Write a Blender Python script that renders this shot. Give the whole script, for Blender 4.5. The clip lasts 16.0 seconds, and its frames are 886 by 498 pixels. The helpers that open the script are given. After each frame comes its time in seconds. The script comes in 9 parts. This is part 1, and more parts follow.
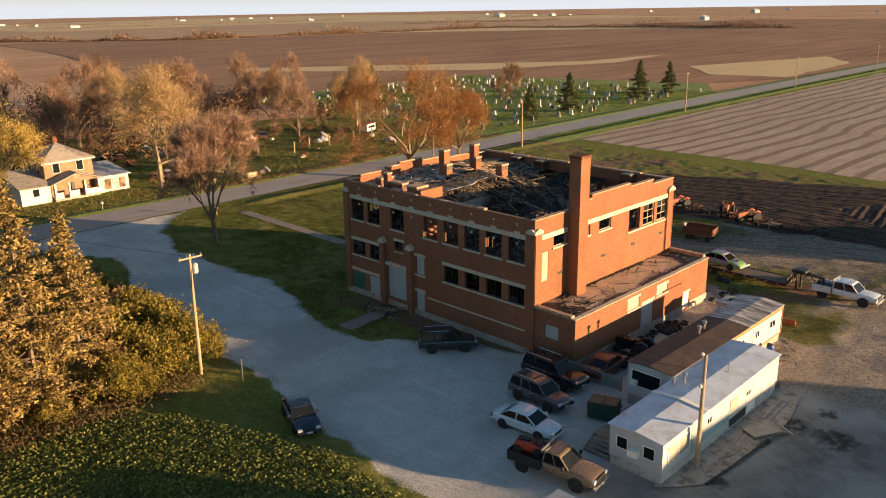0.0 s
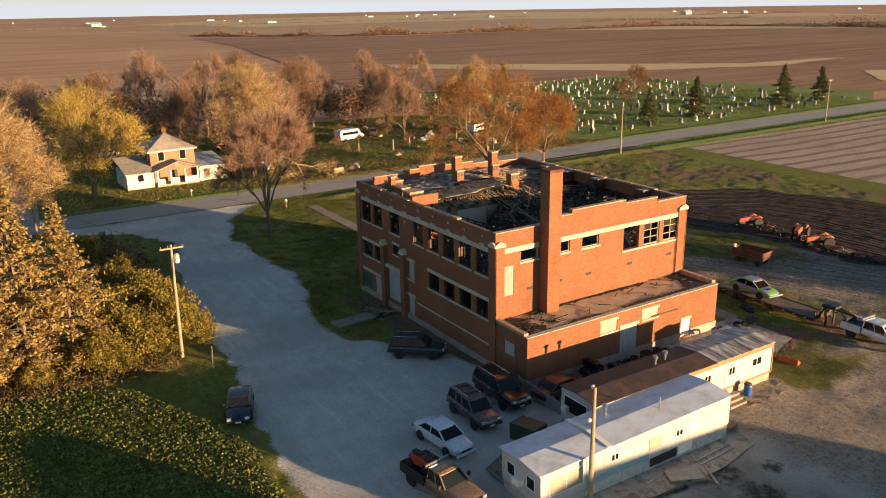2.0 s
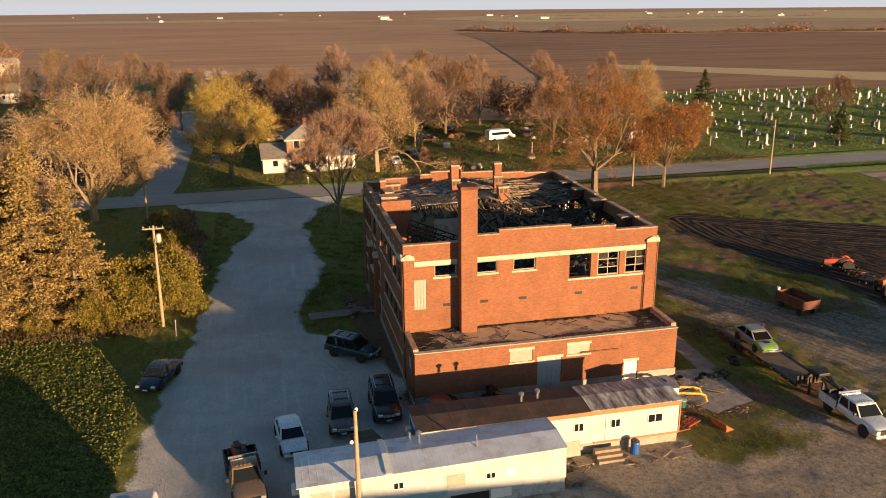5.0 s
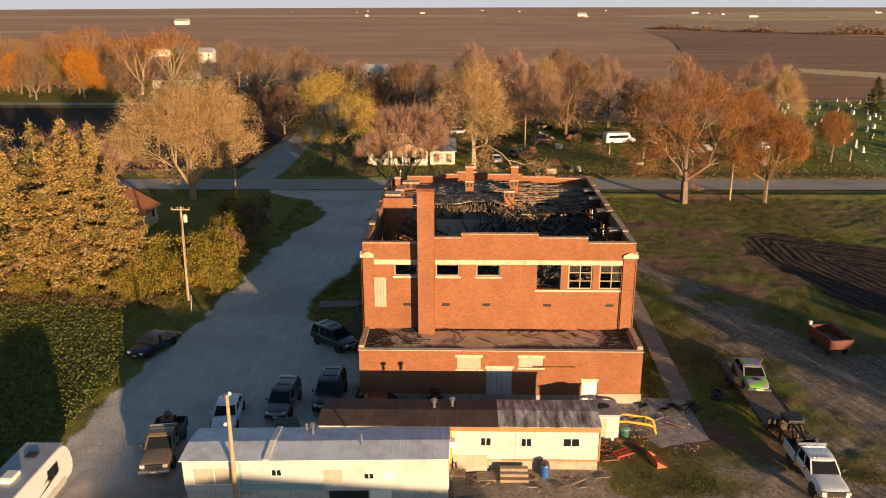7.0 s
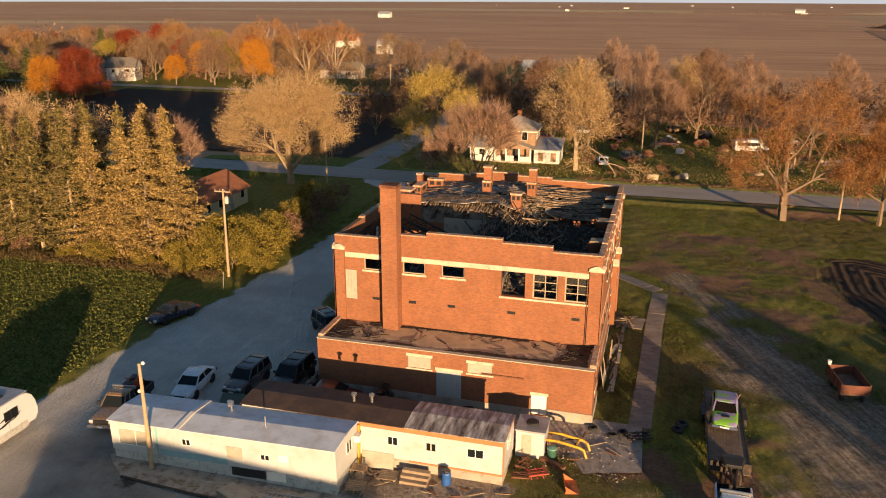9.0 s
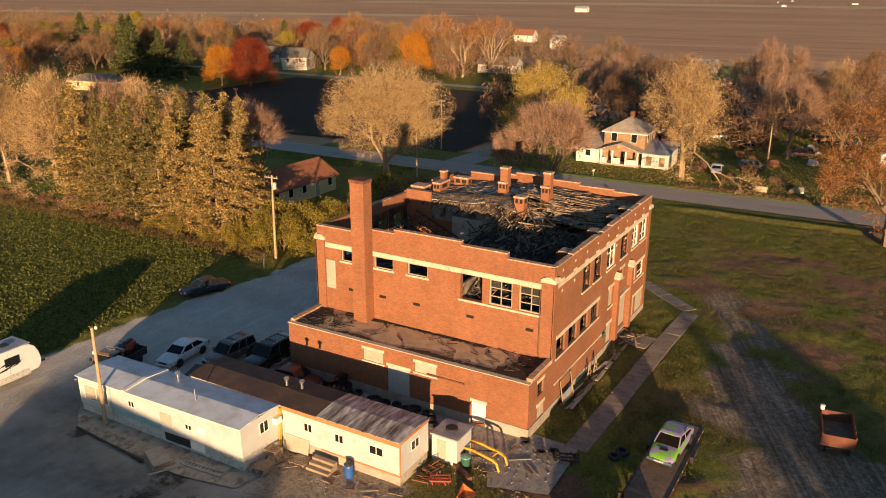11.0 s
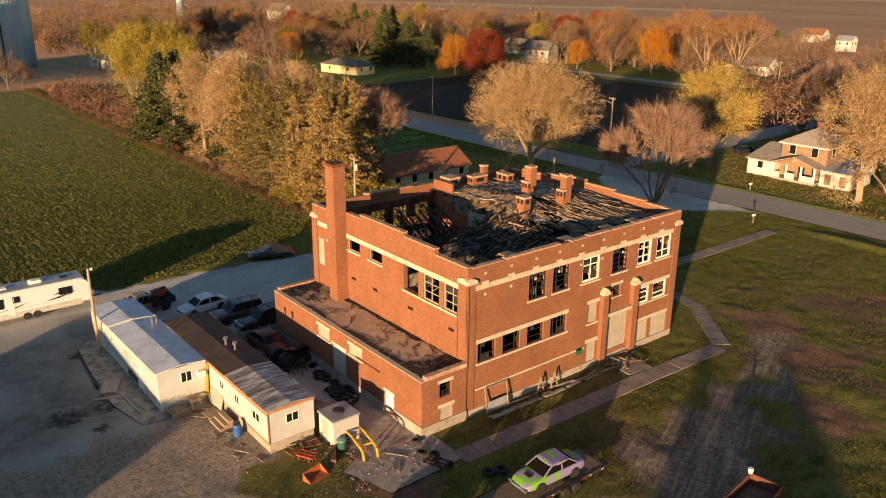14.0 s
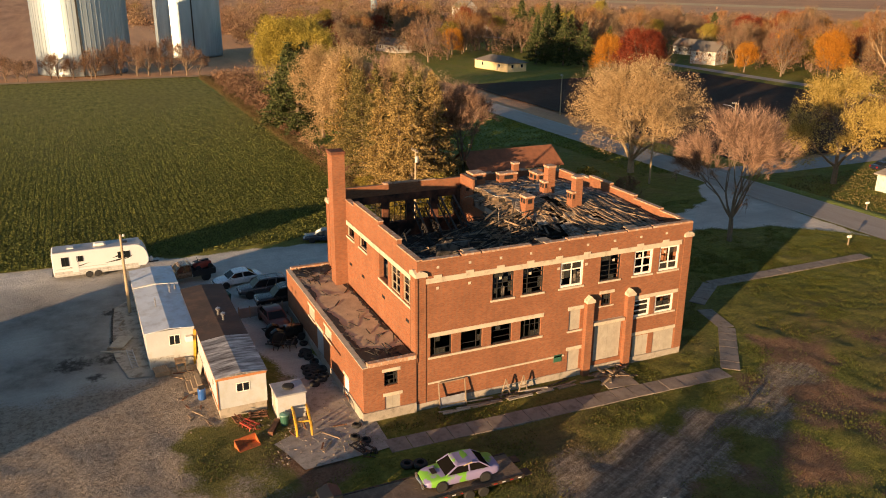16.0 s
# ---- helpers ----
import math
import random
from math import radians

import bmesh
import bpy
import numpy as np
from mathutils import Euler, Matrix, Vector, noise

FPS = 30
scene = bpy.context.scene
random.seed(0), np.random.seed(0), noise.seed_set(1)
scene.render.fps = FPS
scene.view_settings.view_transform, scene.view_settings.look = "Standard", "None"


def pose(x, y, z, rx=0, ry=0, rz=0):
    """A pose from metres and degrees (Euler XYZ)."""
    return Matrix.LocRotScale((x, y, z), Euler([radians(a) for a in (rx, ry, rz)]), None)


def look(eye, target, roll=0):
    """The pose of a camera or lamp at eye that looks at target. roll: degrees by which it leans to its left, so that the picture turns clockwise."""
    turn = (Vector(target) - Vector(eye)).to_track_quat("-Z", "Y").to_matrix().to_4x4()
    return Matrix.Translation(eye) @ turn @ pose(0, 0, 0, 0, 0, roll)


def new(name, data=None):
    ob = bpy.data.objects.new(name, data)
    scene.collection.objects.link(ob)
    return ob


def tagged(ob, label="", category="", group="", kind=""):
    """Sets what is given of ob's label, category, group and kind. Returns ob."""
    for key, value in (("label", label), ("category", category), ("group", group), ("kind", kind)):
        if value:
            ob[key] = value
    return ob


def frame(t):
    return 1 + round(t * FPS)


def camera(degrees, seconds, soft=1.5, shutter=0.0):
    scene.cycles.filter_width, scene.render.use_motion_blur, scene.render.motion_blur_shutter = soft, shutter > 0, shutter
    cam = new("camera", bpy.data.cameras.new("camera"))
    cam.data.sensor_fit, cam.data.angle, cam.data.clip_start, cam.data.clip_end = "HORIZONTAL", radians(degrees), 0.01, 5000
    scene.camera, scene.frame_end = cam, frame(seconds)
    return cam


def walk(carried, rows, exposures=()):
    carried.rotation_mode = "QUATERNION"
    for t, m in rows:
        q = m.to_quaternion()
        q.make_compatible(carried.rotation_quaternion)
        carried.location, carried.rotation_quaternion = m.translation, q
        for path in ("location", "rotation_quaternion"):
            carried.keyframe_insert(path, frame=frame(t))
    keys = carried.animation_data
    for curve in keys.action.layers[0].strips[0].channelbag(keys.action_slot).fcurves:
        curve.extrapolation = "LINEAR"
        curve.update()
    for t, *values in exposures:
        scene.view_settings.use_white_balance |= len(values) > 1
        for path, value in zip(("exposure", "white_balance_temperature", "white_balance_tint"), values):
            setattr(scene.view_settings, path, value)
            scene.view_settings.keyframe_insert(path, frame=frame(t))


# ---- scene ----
cam = camera(58.2, 16.0, 1.0)
METRES, EYE, TILT, LEAN, TURN = 135.7, 27.6, 0.4, 0.0, -44.9
ROWS = [
    (0.0, 0.0, 0.0, 0.0, -0.29, -17.49, 0.91),
    (0.5, 0.0285, 0.0008, 0.0006, 3.05, -17.49, 0.97),
    (1.0, 0.0582, 0.0035, 0.0017, 6.36, -17.5, 1.02),
    (1.5, 0.0886, 0.0077, 0.0031, 9.42, -17.5, 1.01),
    (2.0, 0.1195, 0.0138, 0.0047, 12.58, -17.51, 0.99),
    (2.5, 0.1507, 0.022, 0.0063, 15.96, -17.51, 0.95),
    (3.0, 0.1816, 0.0322, 0.0079, 19.37, -17.51, 0.9),
    (3.5, 0.2126, 0.0443, 0.0089, 22.63, -17.49, 0.86),
    (6.0, 0.3518, 0.1294, 0.0104, 39.03, -17.57, 0.59),
    (6.5, 0.3756, 0.1505, 0.0108, 42.71, -17.6, 0.49),
    (7.0, 0.3979, 0.1729, 0.0112, 46.29, -17.63, 0.43),
    (7.5, 0.4187, 0.1968, 0.0117, 49.79, -17.7, 0.37),
    (8.0, 0.4381, 0.2217, 0.0121, 53.33, -17.75, 0.3),
    (8.5, 0.456, 0.2477, 0.0124, 56.97, -17.83, 0.24),
    (9.0, 0.4723, 0.2749, 0.0128, 60.6, -17.93, 0.21),
    (11.5, 0.5266, 0.4225, 0.0149, 78.52, -18.36, 0.14),
    (12.0, 0.5317, 0.4533, 0.0145, 82.12, -18.44, 0.11),
    (12.5, 0.5348, 0.4841, 0.014, 85.67, -18.49, 0.07),
    (13.0, 0.5362, 0.515, 0.0137, 89.26, -18.54, 0.03),
    (13.5, 0.5358, 0.5455, 0.0136, 92.82, -18.61, -0.01),
    (14.0, 0.5335, 0.5759, 0.0133, 96.37, -18.65, -0.01),
    (14.5, 0.5294, 0.6059, 0.013, 99.94, -18.7, -0.04),
    (15.0, 0.5238, 0.635, 0.0126, 103.51, -18.75, -0.1),
    (15.5, 0.5167, 0.6628, 0.0118, 106.99, -18.76, -0.14),
    (16.0, 0.5085, 0.6891, 0.011, 110.36, -18.79, -0.13),
]
walk(cam, [(t, pose(0, 0, EYE, TILT, LEAN, TURN) @ pose(METRES * x, METRES * y, METRES * z, 90 + pitch, roll, yaw)) for t, x, y, z, yaw, pitch, roll in ROWS],
     [(0.0, 1.60, 6500, 8), (3.5, 1.42, 6550, 9), (6.5, 1.19, 6600, 10.5), (9.0, 1.17, 6600, 11.5), (13.0, 1.17, 6600, 11.5), (16.0, 1.33, 6600, 10)])

# ---- light ----
SUN_EL, SUN_AZ = 5.4, 150.2
SX, SY = math.sin(radians(SUN_AZ)), math.cos(radians(SUN_AZ))
world = bpy.data.worlds.new("world")
scene.world = world
world.use_nodes = True
wn = world.node_tree
sky = wn.nodes.new("ShaderNodeTexSky")
sky.sky_type = "NISHITA"
sky.sun_disc = False
sky.sun_elevation, sky.sun_rotation = radians(SUN_EL), radians(SUN_AZ)
sky.air_density, sky.dust_density, sky.ozone_density = 1.0, 0.35, 2.2
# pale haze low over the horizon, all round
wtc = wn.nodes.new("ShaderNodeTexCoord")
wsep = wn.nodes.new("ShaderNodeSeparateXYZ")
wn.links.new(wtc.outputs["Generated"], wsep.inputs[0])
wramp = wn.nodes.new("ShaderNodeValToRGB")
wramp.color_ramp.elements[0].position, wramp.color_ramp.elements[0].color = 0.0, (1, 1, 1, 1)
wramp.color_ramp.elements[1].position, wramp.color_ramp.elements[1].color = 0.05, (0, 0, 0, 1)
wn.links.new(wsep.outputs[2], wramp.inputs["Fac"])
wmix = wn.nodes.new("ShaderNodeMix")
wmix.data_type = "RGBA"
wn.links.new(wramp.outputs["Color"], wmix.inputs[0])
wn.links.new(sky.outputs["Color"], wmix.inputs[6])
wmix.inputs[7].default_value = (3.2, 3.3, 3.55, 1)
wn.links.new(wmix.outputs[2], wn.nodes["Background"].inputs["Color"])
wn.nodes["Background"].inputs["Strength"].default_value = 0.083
sun = new("sun", bpy.data.lights.new("sun", "SUN"))
sun.data.energy, sun.data.angle, sun.data.color = 5.0, radians(0.6), (1.0, 0.645, 0.335)
sun.matrix_world = look((0, 0, 0), (-SX * 100, -SY * 100, -100 * math.tan(radians(SUN_EL))))

# ---- mesh helpers ----


class Mesh:
    """Collects vertices and faces of one mesh."""

    def __init__(self):
        self.v, self.f = [], []

    def add(self, vs, fs):
        n = len(self.v)
        self.v += [tuple(p) for p in vs]
        self.f += [tuple(i + n for i in f) for f in fs]
        return self

    def box(self, x0, y0, z0, x1, y1, z1, m=None, taper=0.0):
        t = taper
        vs = [(x0, y0, z0), (x1, y0, z0), (x1, y1, z0), (x0, y1, z0), (x0 + t, y0 + t, z1), (x1 - t, y0 + t, z1), (x1 - t, y1 - t, z1), (x0 + t, y1 - t, z1)]
        if m is not None:
            vs = [m @ Vector(p) for p in vs]
        return self.add(vs, [(3, 2, 1, 0), (4, 5, 6, 7), (0, 1, 5, 4), (1, 2, 6, 5), (2, 3, 7, 6), (3, 0, 4, 7)])

    def beam(self, a, b, w=0.1, h=None, spin=0.0):
        """A square bar from a to b."""
        a, b = Vector(a), Vector(b)
        d = (b - a)
        m = Matrix.Translation(a) @ d.to_track_quat("Z", "Y").to_matrix().to_4x4() @ Matrix.Rotation(spin, 4, "Z")
        h = w if h is None else h
        return self.box(-w / 2, -h / 2, 0, w / 2, h / 2, d.length, m)

    def tube(self, pts, radii, n=8, cap=True):
        """A tapered round bar through the points."""
        rings = []
        pts = [Vector(p) for p in pts]
        for i, p in enumerate(pts):
            d = (pts[min(i + 1, len(pts) - 1)] - pts[max(i - 1, 0)])
            q = d.to_track_quat("Z", "Y")
            rings.append([p + q @ Vector((radii[i] * math.cos(k * 2 * math.pi / n), radii[i] * math.sin(k * 2 * math.pi / n), 0)) for k in range(n)])
        fs = [(i * n + k, i * n + (k + 1) % n, (i + 1) * n + (k + 1) % n, (i + 1) * n + k) for i in range(len(pts) - 1) for k in range(n)]
        if cap:
            fs += [tuple(range(n - 1, -1, -1)), tuple(range((len(pts) - 1) * n, len(pts) * n))]
        return self.add([p for r in rings for p in r], fs)

    def lathe(self, profile, n=16, m=None):
        """Turns (radius, z) pairs about z."""
        vs = [Vector((r * math.cos(k * 2 * math.pi / n), r * math.sin(k * 2 * math.pi / n), z)) for r, z in profile for k in range(n)]
        if m is not None:
            vs = [m @ p for p in vs]
        c = len(profile)
        fs = [(i * n + k, i * n + (k + 1) % n, (i + 1) * n + (k + 1) % n, (i + 1) * n + k) for i in range(c - 1) for k in range(n)]
        fs += [tuple(range(n - 1, -1, -1)), tuple(range((c - 1) * n, c * n))]
        return self.add(vs, fs)

    def prism(self, poly, a, b, axis="y"):
        """A polygon of (u, z) drawn out along an axis from a to b."""
        n = len(poly)
        put = (lambda u, w, z: (u, w, z)) if axis == "y" else (lambda u, w, z: (w, u, z))
        vs = [put(u, a, z) for u, z in poly] + [put(u, b, z) for u, z in poly]
        fs = [tuple(range(n)), tuple(range(2 * n - 1, n - 1, -1))] + [(i + n, (i + 1) % n + n, (i + 1) % n, i) for i in range(n)]
        return self.add(vs, fs)

    def data(self, name, mat, smooth=False):
        me = bpy.data.meshes.new(name)
        me.from_pydata(self.v, [], self.f)
        bm = bmesh.new()
        bm.from_mesh(me)
        bmesh.ops.recalc_face_normals(bm, faces=bm.faces)
        bm.to_mesh(me)
        bm.free()
        me.materials.append(mat)
        if smooth:
            me.polygons.foreach_set("use_smooth", [True] * len(me.polygons))
        return me


def raw(name, vs, fs, mat, smooth=False):
    """Mesh data from arrays, as they are."""
    me = bpy.data.meshes.new(name)
    me.from_pydata(vs, [], fs)
    me.materials.append(mat)
    if smooth:
        me.polygons.foreach_set("use_smooth", [True] * len(me.polygons))
    return me


def part(name, mesh, mat, parent, label="", smooth=False, m=None, round_edges=0.0, soften=0):
    data = mesh.data(name, mat, smooth) if isinstance(mesh, Mesh) else mesh
    ob = new(name, data)
    ob.parent = parent
    if m is not None:
        ob.matrix_basis = m
    if label:
        tagged(ob, label)
    if round_edges:
        b = ob.modifiers.new("bevel", "BEVEL")
        b.width, b.segments, b.limit_method = round_edges, 2, "ANGLE"
    if soften:
        data.polygons.foreach_set("use_smooth", [True] * len(data.polygons))
        s = ob.modifiers.new("soften", "SUBSURF")
        s.levels = s.render_levels = soften
    return ob


def thing(name, x, y, z=0.0, rz=0.0, label="", category="", group="", kind=""):
    ob = new(name)
    ob.matrix_basis = pose(x, y, z, 0, 0, rz)
    ob.empty_display_size = 0.2
    return tagged(ob, label, category, group, kind)


def solo(name, mesh, mat, m=None, label="", category="", group="", kind="", smooth=False):
    return tagged(part(name, mesh, mat, None, "", smooth, m), label, category, group, kind)


# ---- materials ----
def material(name, build):
    mat = bpy.data.materials.new(name)
    mat.use_nodes = True
    nt = mat.node_tree
    b = nt.nodes["Principled BSDF"]
    build(nt, b)
    return mat


def node(nt, kind, **values):
    n = nt.nodes.new(kind)
    for k, v in values.items():
        n.inputs[k.replace("_", " ")].default_value = v
    return n


def noise_at(nt, scale, detail=4.0, rough=0.55, vector=None, squash=None):
    n = node(nt, "ShaderNodeTexNoise", Scale=scale, Detail=detail, Roughness=rough)
    v = vector
    if v is None:
        v = nt.nodes.new("ShaderNodeNewGeometry").outputs["Position"]
    if squash:
        mp = nt.nodes.new("ShaderNodeVectorMath")
        mp.operation = "MULTIPLY"
        mp.inputs[1].default_value = squash
        nt.links.new(v, mp.inputs[0])
        v = mp.outputs[0]
    nt.links.new(v, n.inputs["Vector"])
    return n.outputs["Fac"]


def ramp(nt, fac, *stops):
    r = nt.nodes.new("ShaderNodeValToRGB")
    els = r.color_ramp.elements
    while len(els) < len(stops):
        els.new(0.5)
    for e, (p, c) in zip(els, stops):
        e.position, e.color = p, (*c, 1) if not isinstance(c, (int, float)) else (c, c, c, 1)
    nt.links.new(fac, r.inputs["Fac"])
    return r.outputs["Color"]


def mix(nt, fac, a, b, how="MIX"):
    m = nt.nodes.new("ShaderNodeMix")
    m.data_type, m.blend_type = "RGBA", how
    for sock, val in ((m.inputs[0], fac), (m.inputs[6], a), (m.inputs[7], b)):
        if isinstance(val, (int, float)):
            sock.default_value = val if sock == m.inputs[0] else (val, val, val, 1)
        elif isinstance(val, tuple):
            sock.default_value = (*val, 1)
        else:
            nt.links.new(val, sock)
    return m.outputs[2]


def calc(nt, op, a, b=None):
    m = nt.nodes.new("ShaderNodeMath")
    m.operation = op
    for sock, val in zip(m.inputs, (a, b)):
        if val is None:
            continue
        if isinstance(val, (int, float)):
            sock.default_value = val
        else:
            nt.links.new(val, sock)
    return m.outputs[0]


def bump(nt, b, height, strength=0.4, dist=0.05):
    bp = node(nt, "ShaderNodeBump", Strength=strength, Distance=dist)
    nt.links.new(height, bp.inputs["Height"])
    nt.links.new(bp.outputs["Normal"], b.inputs["Normal"])


def pieces(name, bars, mat, parent, label=""):
    """Single boards or bars, each a part of its own: (from, to, width, thickness, spin)."""
    for a, b, w, h, spin in bars:
        a, b = Vector(a), Vector(b)
        d = b - a
        m = Matrix.Translation(a) @ d.to_track_quat("Z", "Y").to_matrix().to_4x4() @ Matrix.Rotation(spin, 4, "Z")
        part(name, Mesh().box(-w / 2, -h / 2, 0, w / 2, h / 2, d.length), mat, parent, label, m=m)


def plain(name, colour, rough=0.6, metal=0.0, vary=0.15, scale=2.0, grain=25.0, bumps=0.15, stain=None, stain_at=(0.5, 0.7), spec=0.5, coat=0.0):
    """A surface with large and fine variation and, if given, stains."""
    def build(nt, b):
        big, fine = noise_at(nt, scale, 5), noise_at(nt, grain, 3)
        lo = tuple(c * (1 - vary) for c in colour)
        hi = tuple(min(1, c * (1 + vary)) for c in colour)
        col = ramp(nt, big, (0.3, lo), (0.7, hi))
        col = mix(nt, 0.35, col, ramp(nt, fine, (0.35, lo), (0.65, hi)))
        if stain:
            s = noise_at(nt, scale * 1.7, 8, 0.65)
            col = mix(nt, ramp(nt, s, (stain_at[0], 0.0), (stain_at[1], 1.0)), col, stain)
        nt.links.new(col, b.inputs["Base Color"])
        nt.links.new(ramp(nt, fine, (0.3, max(0, rough - 0.08)), (0.7, min(1, rough + 0.08))), b.inputs["Roughness"])
        b.inputs["Metallic"].default_value = metal
        b.inputs["Specular IOR Level"].default_value = spec
        b.inputs["Coat Weight"].default_value = coat
        if bumps:
            bump(nt, b, fine, bumps, 0.02)
    return material(name, build)


def brick_build(colour_a, colour_b, mortar, soot=0.0):
    def build(nt, b):
        geo = nt.nodes.new("ShaderNodeNewGeometry")
        sep = nt.nodes.new("ShaderNodeSeparateXYZ")
        nt.links.new(geo.outputs["Position"], sep.inputs[0])
        comb = nt.nodes.new("ShaderNodeCombineXYZ")
        nt.links.new(calc(nt, "ADD", sep.outputs[0], sep.outputs[1]), comb.inputs[0])
        nt.links.new(sep.outputs[2], comb.inputs[1])
        br = node(nt, "ShaderNodeTexBrick", Scale=1.0, Mortar_Size=0.010, Mortar_Smooth=0.3, Bias=0.0, Brick_Width=0.215, Row_Height=0.075)
        br.inputs["Color1"].default_value, br.inputs["Color2"].default_value = (*colour_a, 1), (*colour_b, 1)
        br.inputs["Mortar"].default_value = (*mortar, 1)
        nt.links.new(comb.outputs[0], br.inputs["Vector"])
        big = noise_at(nt, 0.35, 6, 0.6)
        col = mix(nt, 1.0, br.outputs["Color"], ramp(nt, big, (0.3, (0.84, 0.80, 0.78)), (0.7, (1.12, 1.08, 1.05))), "MULTIPLY")
        streak = noise_at(nt, 1.0, 5, 0.6, squash=(1.6, 1.6, 0.25))
        col = mix(nt, ramp(nt, streak, (0.56, 0.0), (0.8, 0.32)), col, (0.09, 0.046, 0.03))
        row = noise_at(nt, 1.0, 3, 0.5, squash=(2.5, 2.5, 9.0))
        col = mix(nt, ramp(nt, row, (0.5, 0.0), (0.75, 0.14)), col, (0.40, 0.155, 0.07))
        bloom = noise_at(nt, 1.3, 7, 0.7)
        col = mix(nt, ramp(nt, bloom, (0.68, 0.0), (0.82, 0.22)), col, (0.42, 0.29, 0.22))
        if soot:
            s = noise_at(nt, 0.6, 6, 0.6)
            col = mix(nt, ramp(nt, s, (0.5 - 0.3 * soot, 0.0), (0.85 - 0.3 * soot, 0.95)), col, (0.018, 0.014, 0.012))
        nt.links.new(col, b.inputs["Base Color"])
        b.inputs["Roughness"].default_value = 0.9
        b.inputs["Specular IOR Level"].default_value = 0.25
        h = mix(nt, 0.5, br.outputs["Fac"], noise_at(nt, 30, 3))
        bump(nt, b, h, 0.35, -0.01)
    return build


BRICK = material("brick", brick_build((0.300, 0.116, 0.054), (0.205, 0.078, 0.039), (0.20, 0.130, 0.088)))
BRICK_SOOT = material("sooty brick", brick_build((0.30, 0.10, 0.05), (0.22, 0.07, 0.035), (0.18, 0.12, 0.09), 0.75))
STONE = plain("pale cut stone", (0.50, 0.43, 0.33), 0.85, vary=0.2, scale=1.2, stain=(0.22, 0.18, 0.13), stain_at=(0.52, 0.8))
CONCRETE = plain("old concrete", (0.34, 0.30, 0.25), 0.9, vary=0.22, scale=0.9, stain=(0.14, 0.12, 0.09), stain_at=(0.52, 0.75))
BOARD = plain("weathered plywood", (0.36, 0.325, 0.27), 0.85, vary=0.2, scale=1.5, stain=(0.3, 0.27, 0.22), stain_at=(0.5, 0.7))
BOARD_BLUE = plain("grey painted board", (0.36, 0.38, 0.38), 0.8, vary=0.15)
GREEN_PAINT = plain("dark green paint", (0.03, 0.11, 0.07), 0.6)
CHAR = plain("charred wood", (0.022, 0.018, 0.015), 0.75, vary=0.6, scale=3, stain=(0.09, 0.075, 0.06), stain_at=(0.5, 0.72), bumps=0.4)
ASHWOOD = plain("scorched timber", (0.26, 0.18, 0.115), 0.85, vary=0.45, scale=1.6, stain=(0.03, 0.022, 0.018), stain_at=(0.46, 0.66))
TAR = plain("burnt roofing felt", (0.05, 0.043, 0.038), 0.8, vary=0.6, scale=0.8, stain=(0.44, 0.37, 0.30), stain_at=(0.45, 0.60), bumps=0.5)
ANNEX_ROOF = plain("dusty roofing gravel", (0.47, 0.345, 0.225), 0.95, vary=0.3, scale=1.1, stain=(0.10, 0.072, 0.052), stain_at=(0.60, 0.72), bumps=0.5, grain=14)
PLASTER = plain("scorched plaster", (0.22, 0.19, 0.16), 0.9, vary=0.3, scale=0.8, stain=(0.03, 0.025, 0.02), stain_at=(0.42, 0.62))
STEEL_DARK = plain("dark window steel", (0.03, 0.03, 0.03), 0.6, 0.3)
WHITE_PAINT = plain("white window paint", (0.78, 0.75, 0.68), 0.6, vary=0.08)
WHITE_SIDING = plain("white metal siding", (0.442, 0.463, 0.476), 0.5, vary=0.10, scale=0.8, stain=(0.40, 0.385, 0.34), stain_at=(0.52, 0.75))
RUST = plain("rusted steel", (0.17, 0.075, 0.04), 0.85, 0.2, vary=0.5, scale=3, stain=(0.05, 0.03, 0.022))
GALV = plain("weathered roof metal", (0.36, 0.37, 0.40), 0.5, 0.25, vary=0.25, scale=0.5, stain=(0.22, 0.21, 0.21), stain_at=(0.5, 0.75))
WOODPOLE = plain("weathered pole wood", (0.33, 0.25, 0.16), 0.85, vary=0.25, scale=2.5)
TIMBER = plain("grey timber", (0.26, 0.20, 0.14), 0.85, vary=0.3, scale=2)
RUBBER = plain("black rubber", (0.018, 0.018, 0.018), 0.8, vary=0.3)
CHROME = plain("bright metal", (0.55, 0.55, 0.55), 0.3, 0.9, vary=0.1)
BLACK = plain("black plastic", (0.015, 0.015, 0.016), 0.5)


def glass_build(nt, b):
    b.inputs["Base Color"].default_value = (0.012, 0.015, 0.018, 1)
    b.inputs["Roughness"].default_value = 0.06
    b.inputs["Specular IOR Level"].default_value = 0.2


GLASS = material("dark glass", glass_build)

# ---- ground ----
def seg_dist(px, py, pts):
    """Distance of grid points to a polyline."""
    best = np.full(px.shape, 1e9)
    for (ax, ay), (bx, by) in zip(pts[:-1], pts[1:]):
        dx, dy = bx - ax, by - ay
        t = np.clip(((px - ax) * dx + (py - ay) * dy) / (dx * dx + dy * dy), 0, 1)
        best = np.minimum(best, np.hypot(px - ax - t * dx, py - ay - t * dy))
    return best


def inside(px, py, poly):
    """Signed distance to a polygon, positive inside."""
    hit = np.zeros(px.shape, bool)
    for (ax, ay), (bx, by) in zip(poly, poly[1:] + poly[:1]):
        with np.errstate(divide="ignore", invalid="ignore"):
            cross = ((ay > py) != (by > py)) & (px < (bx - ax) * (py - ay) / (by - ay) + ax)
        hit ^= cross
    d = seg_dist(px, py, poly + poly[:1])
    return np.where(hit, d, -d)


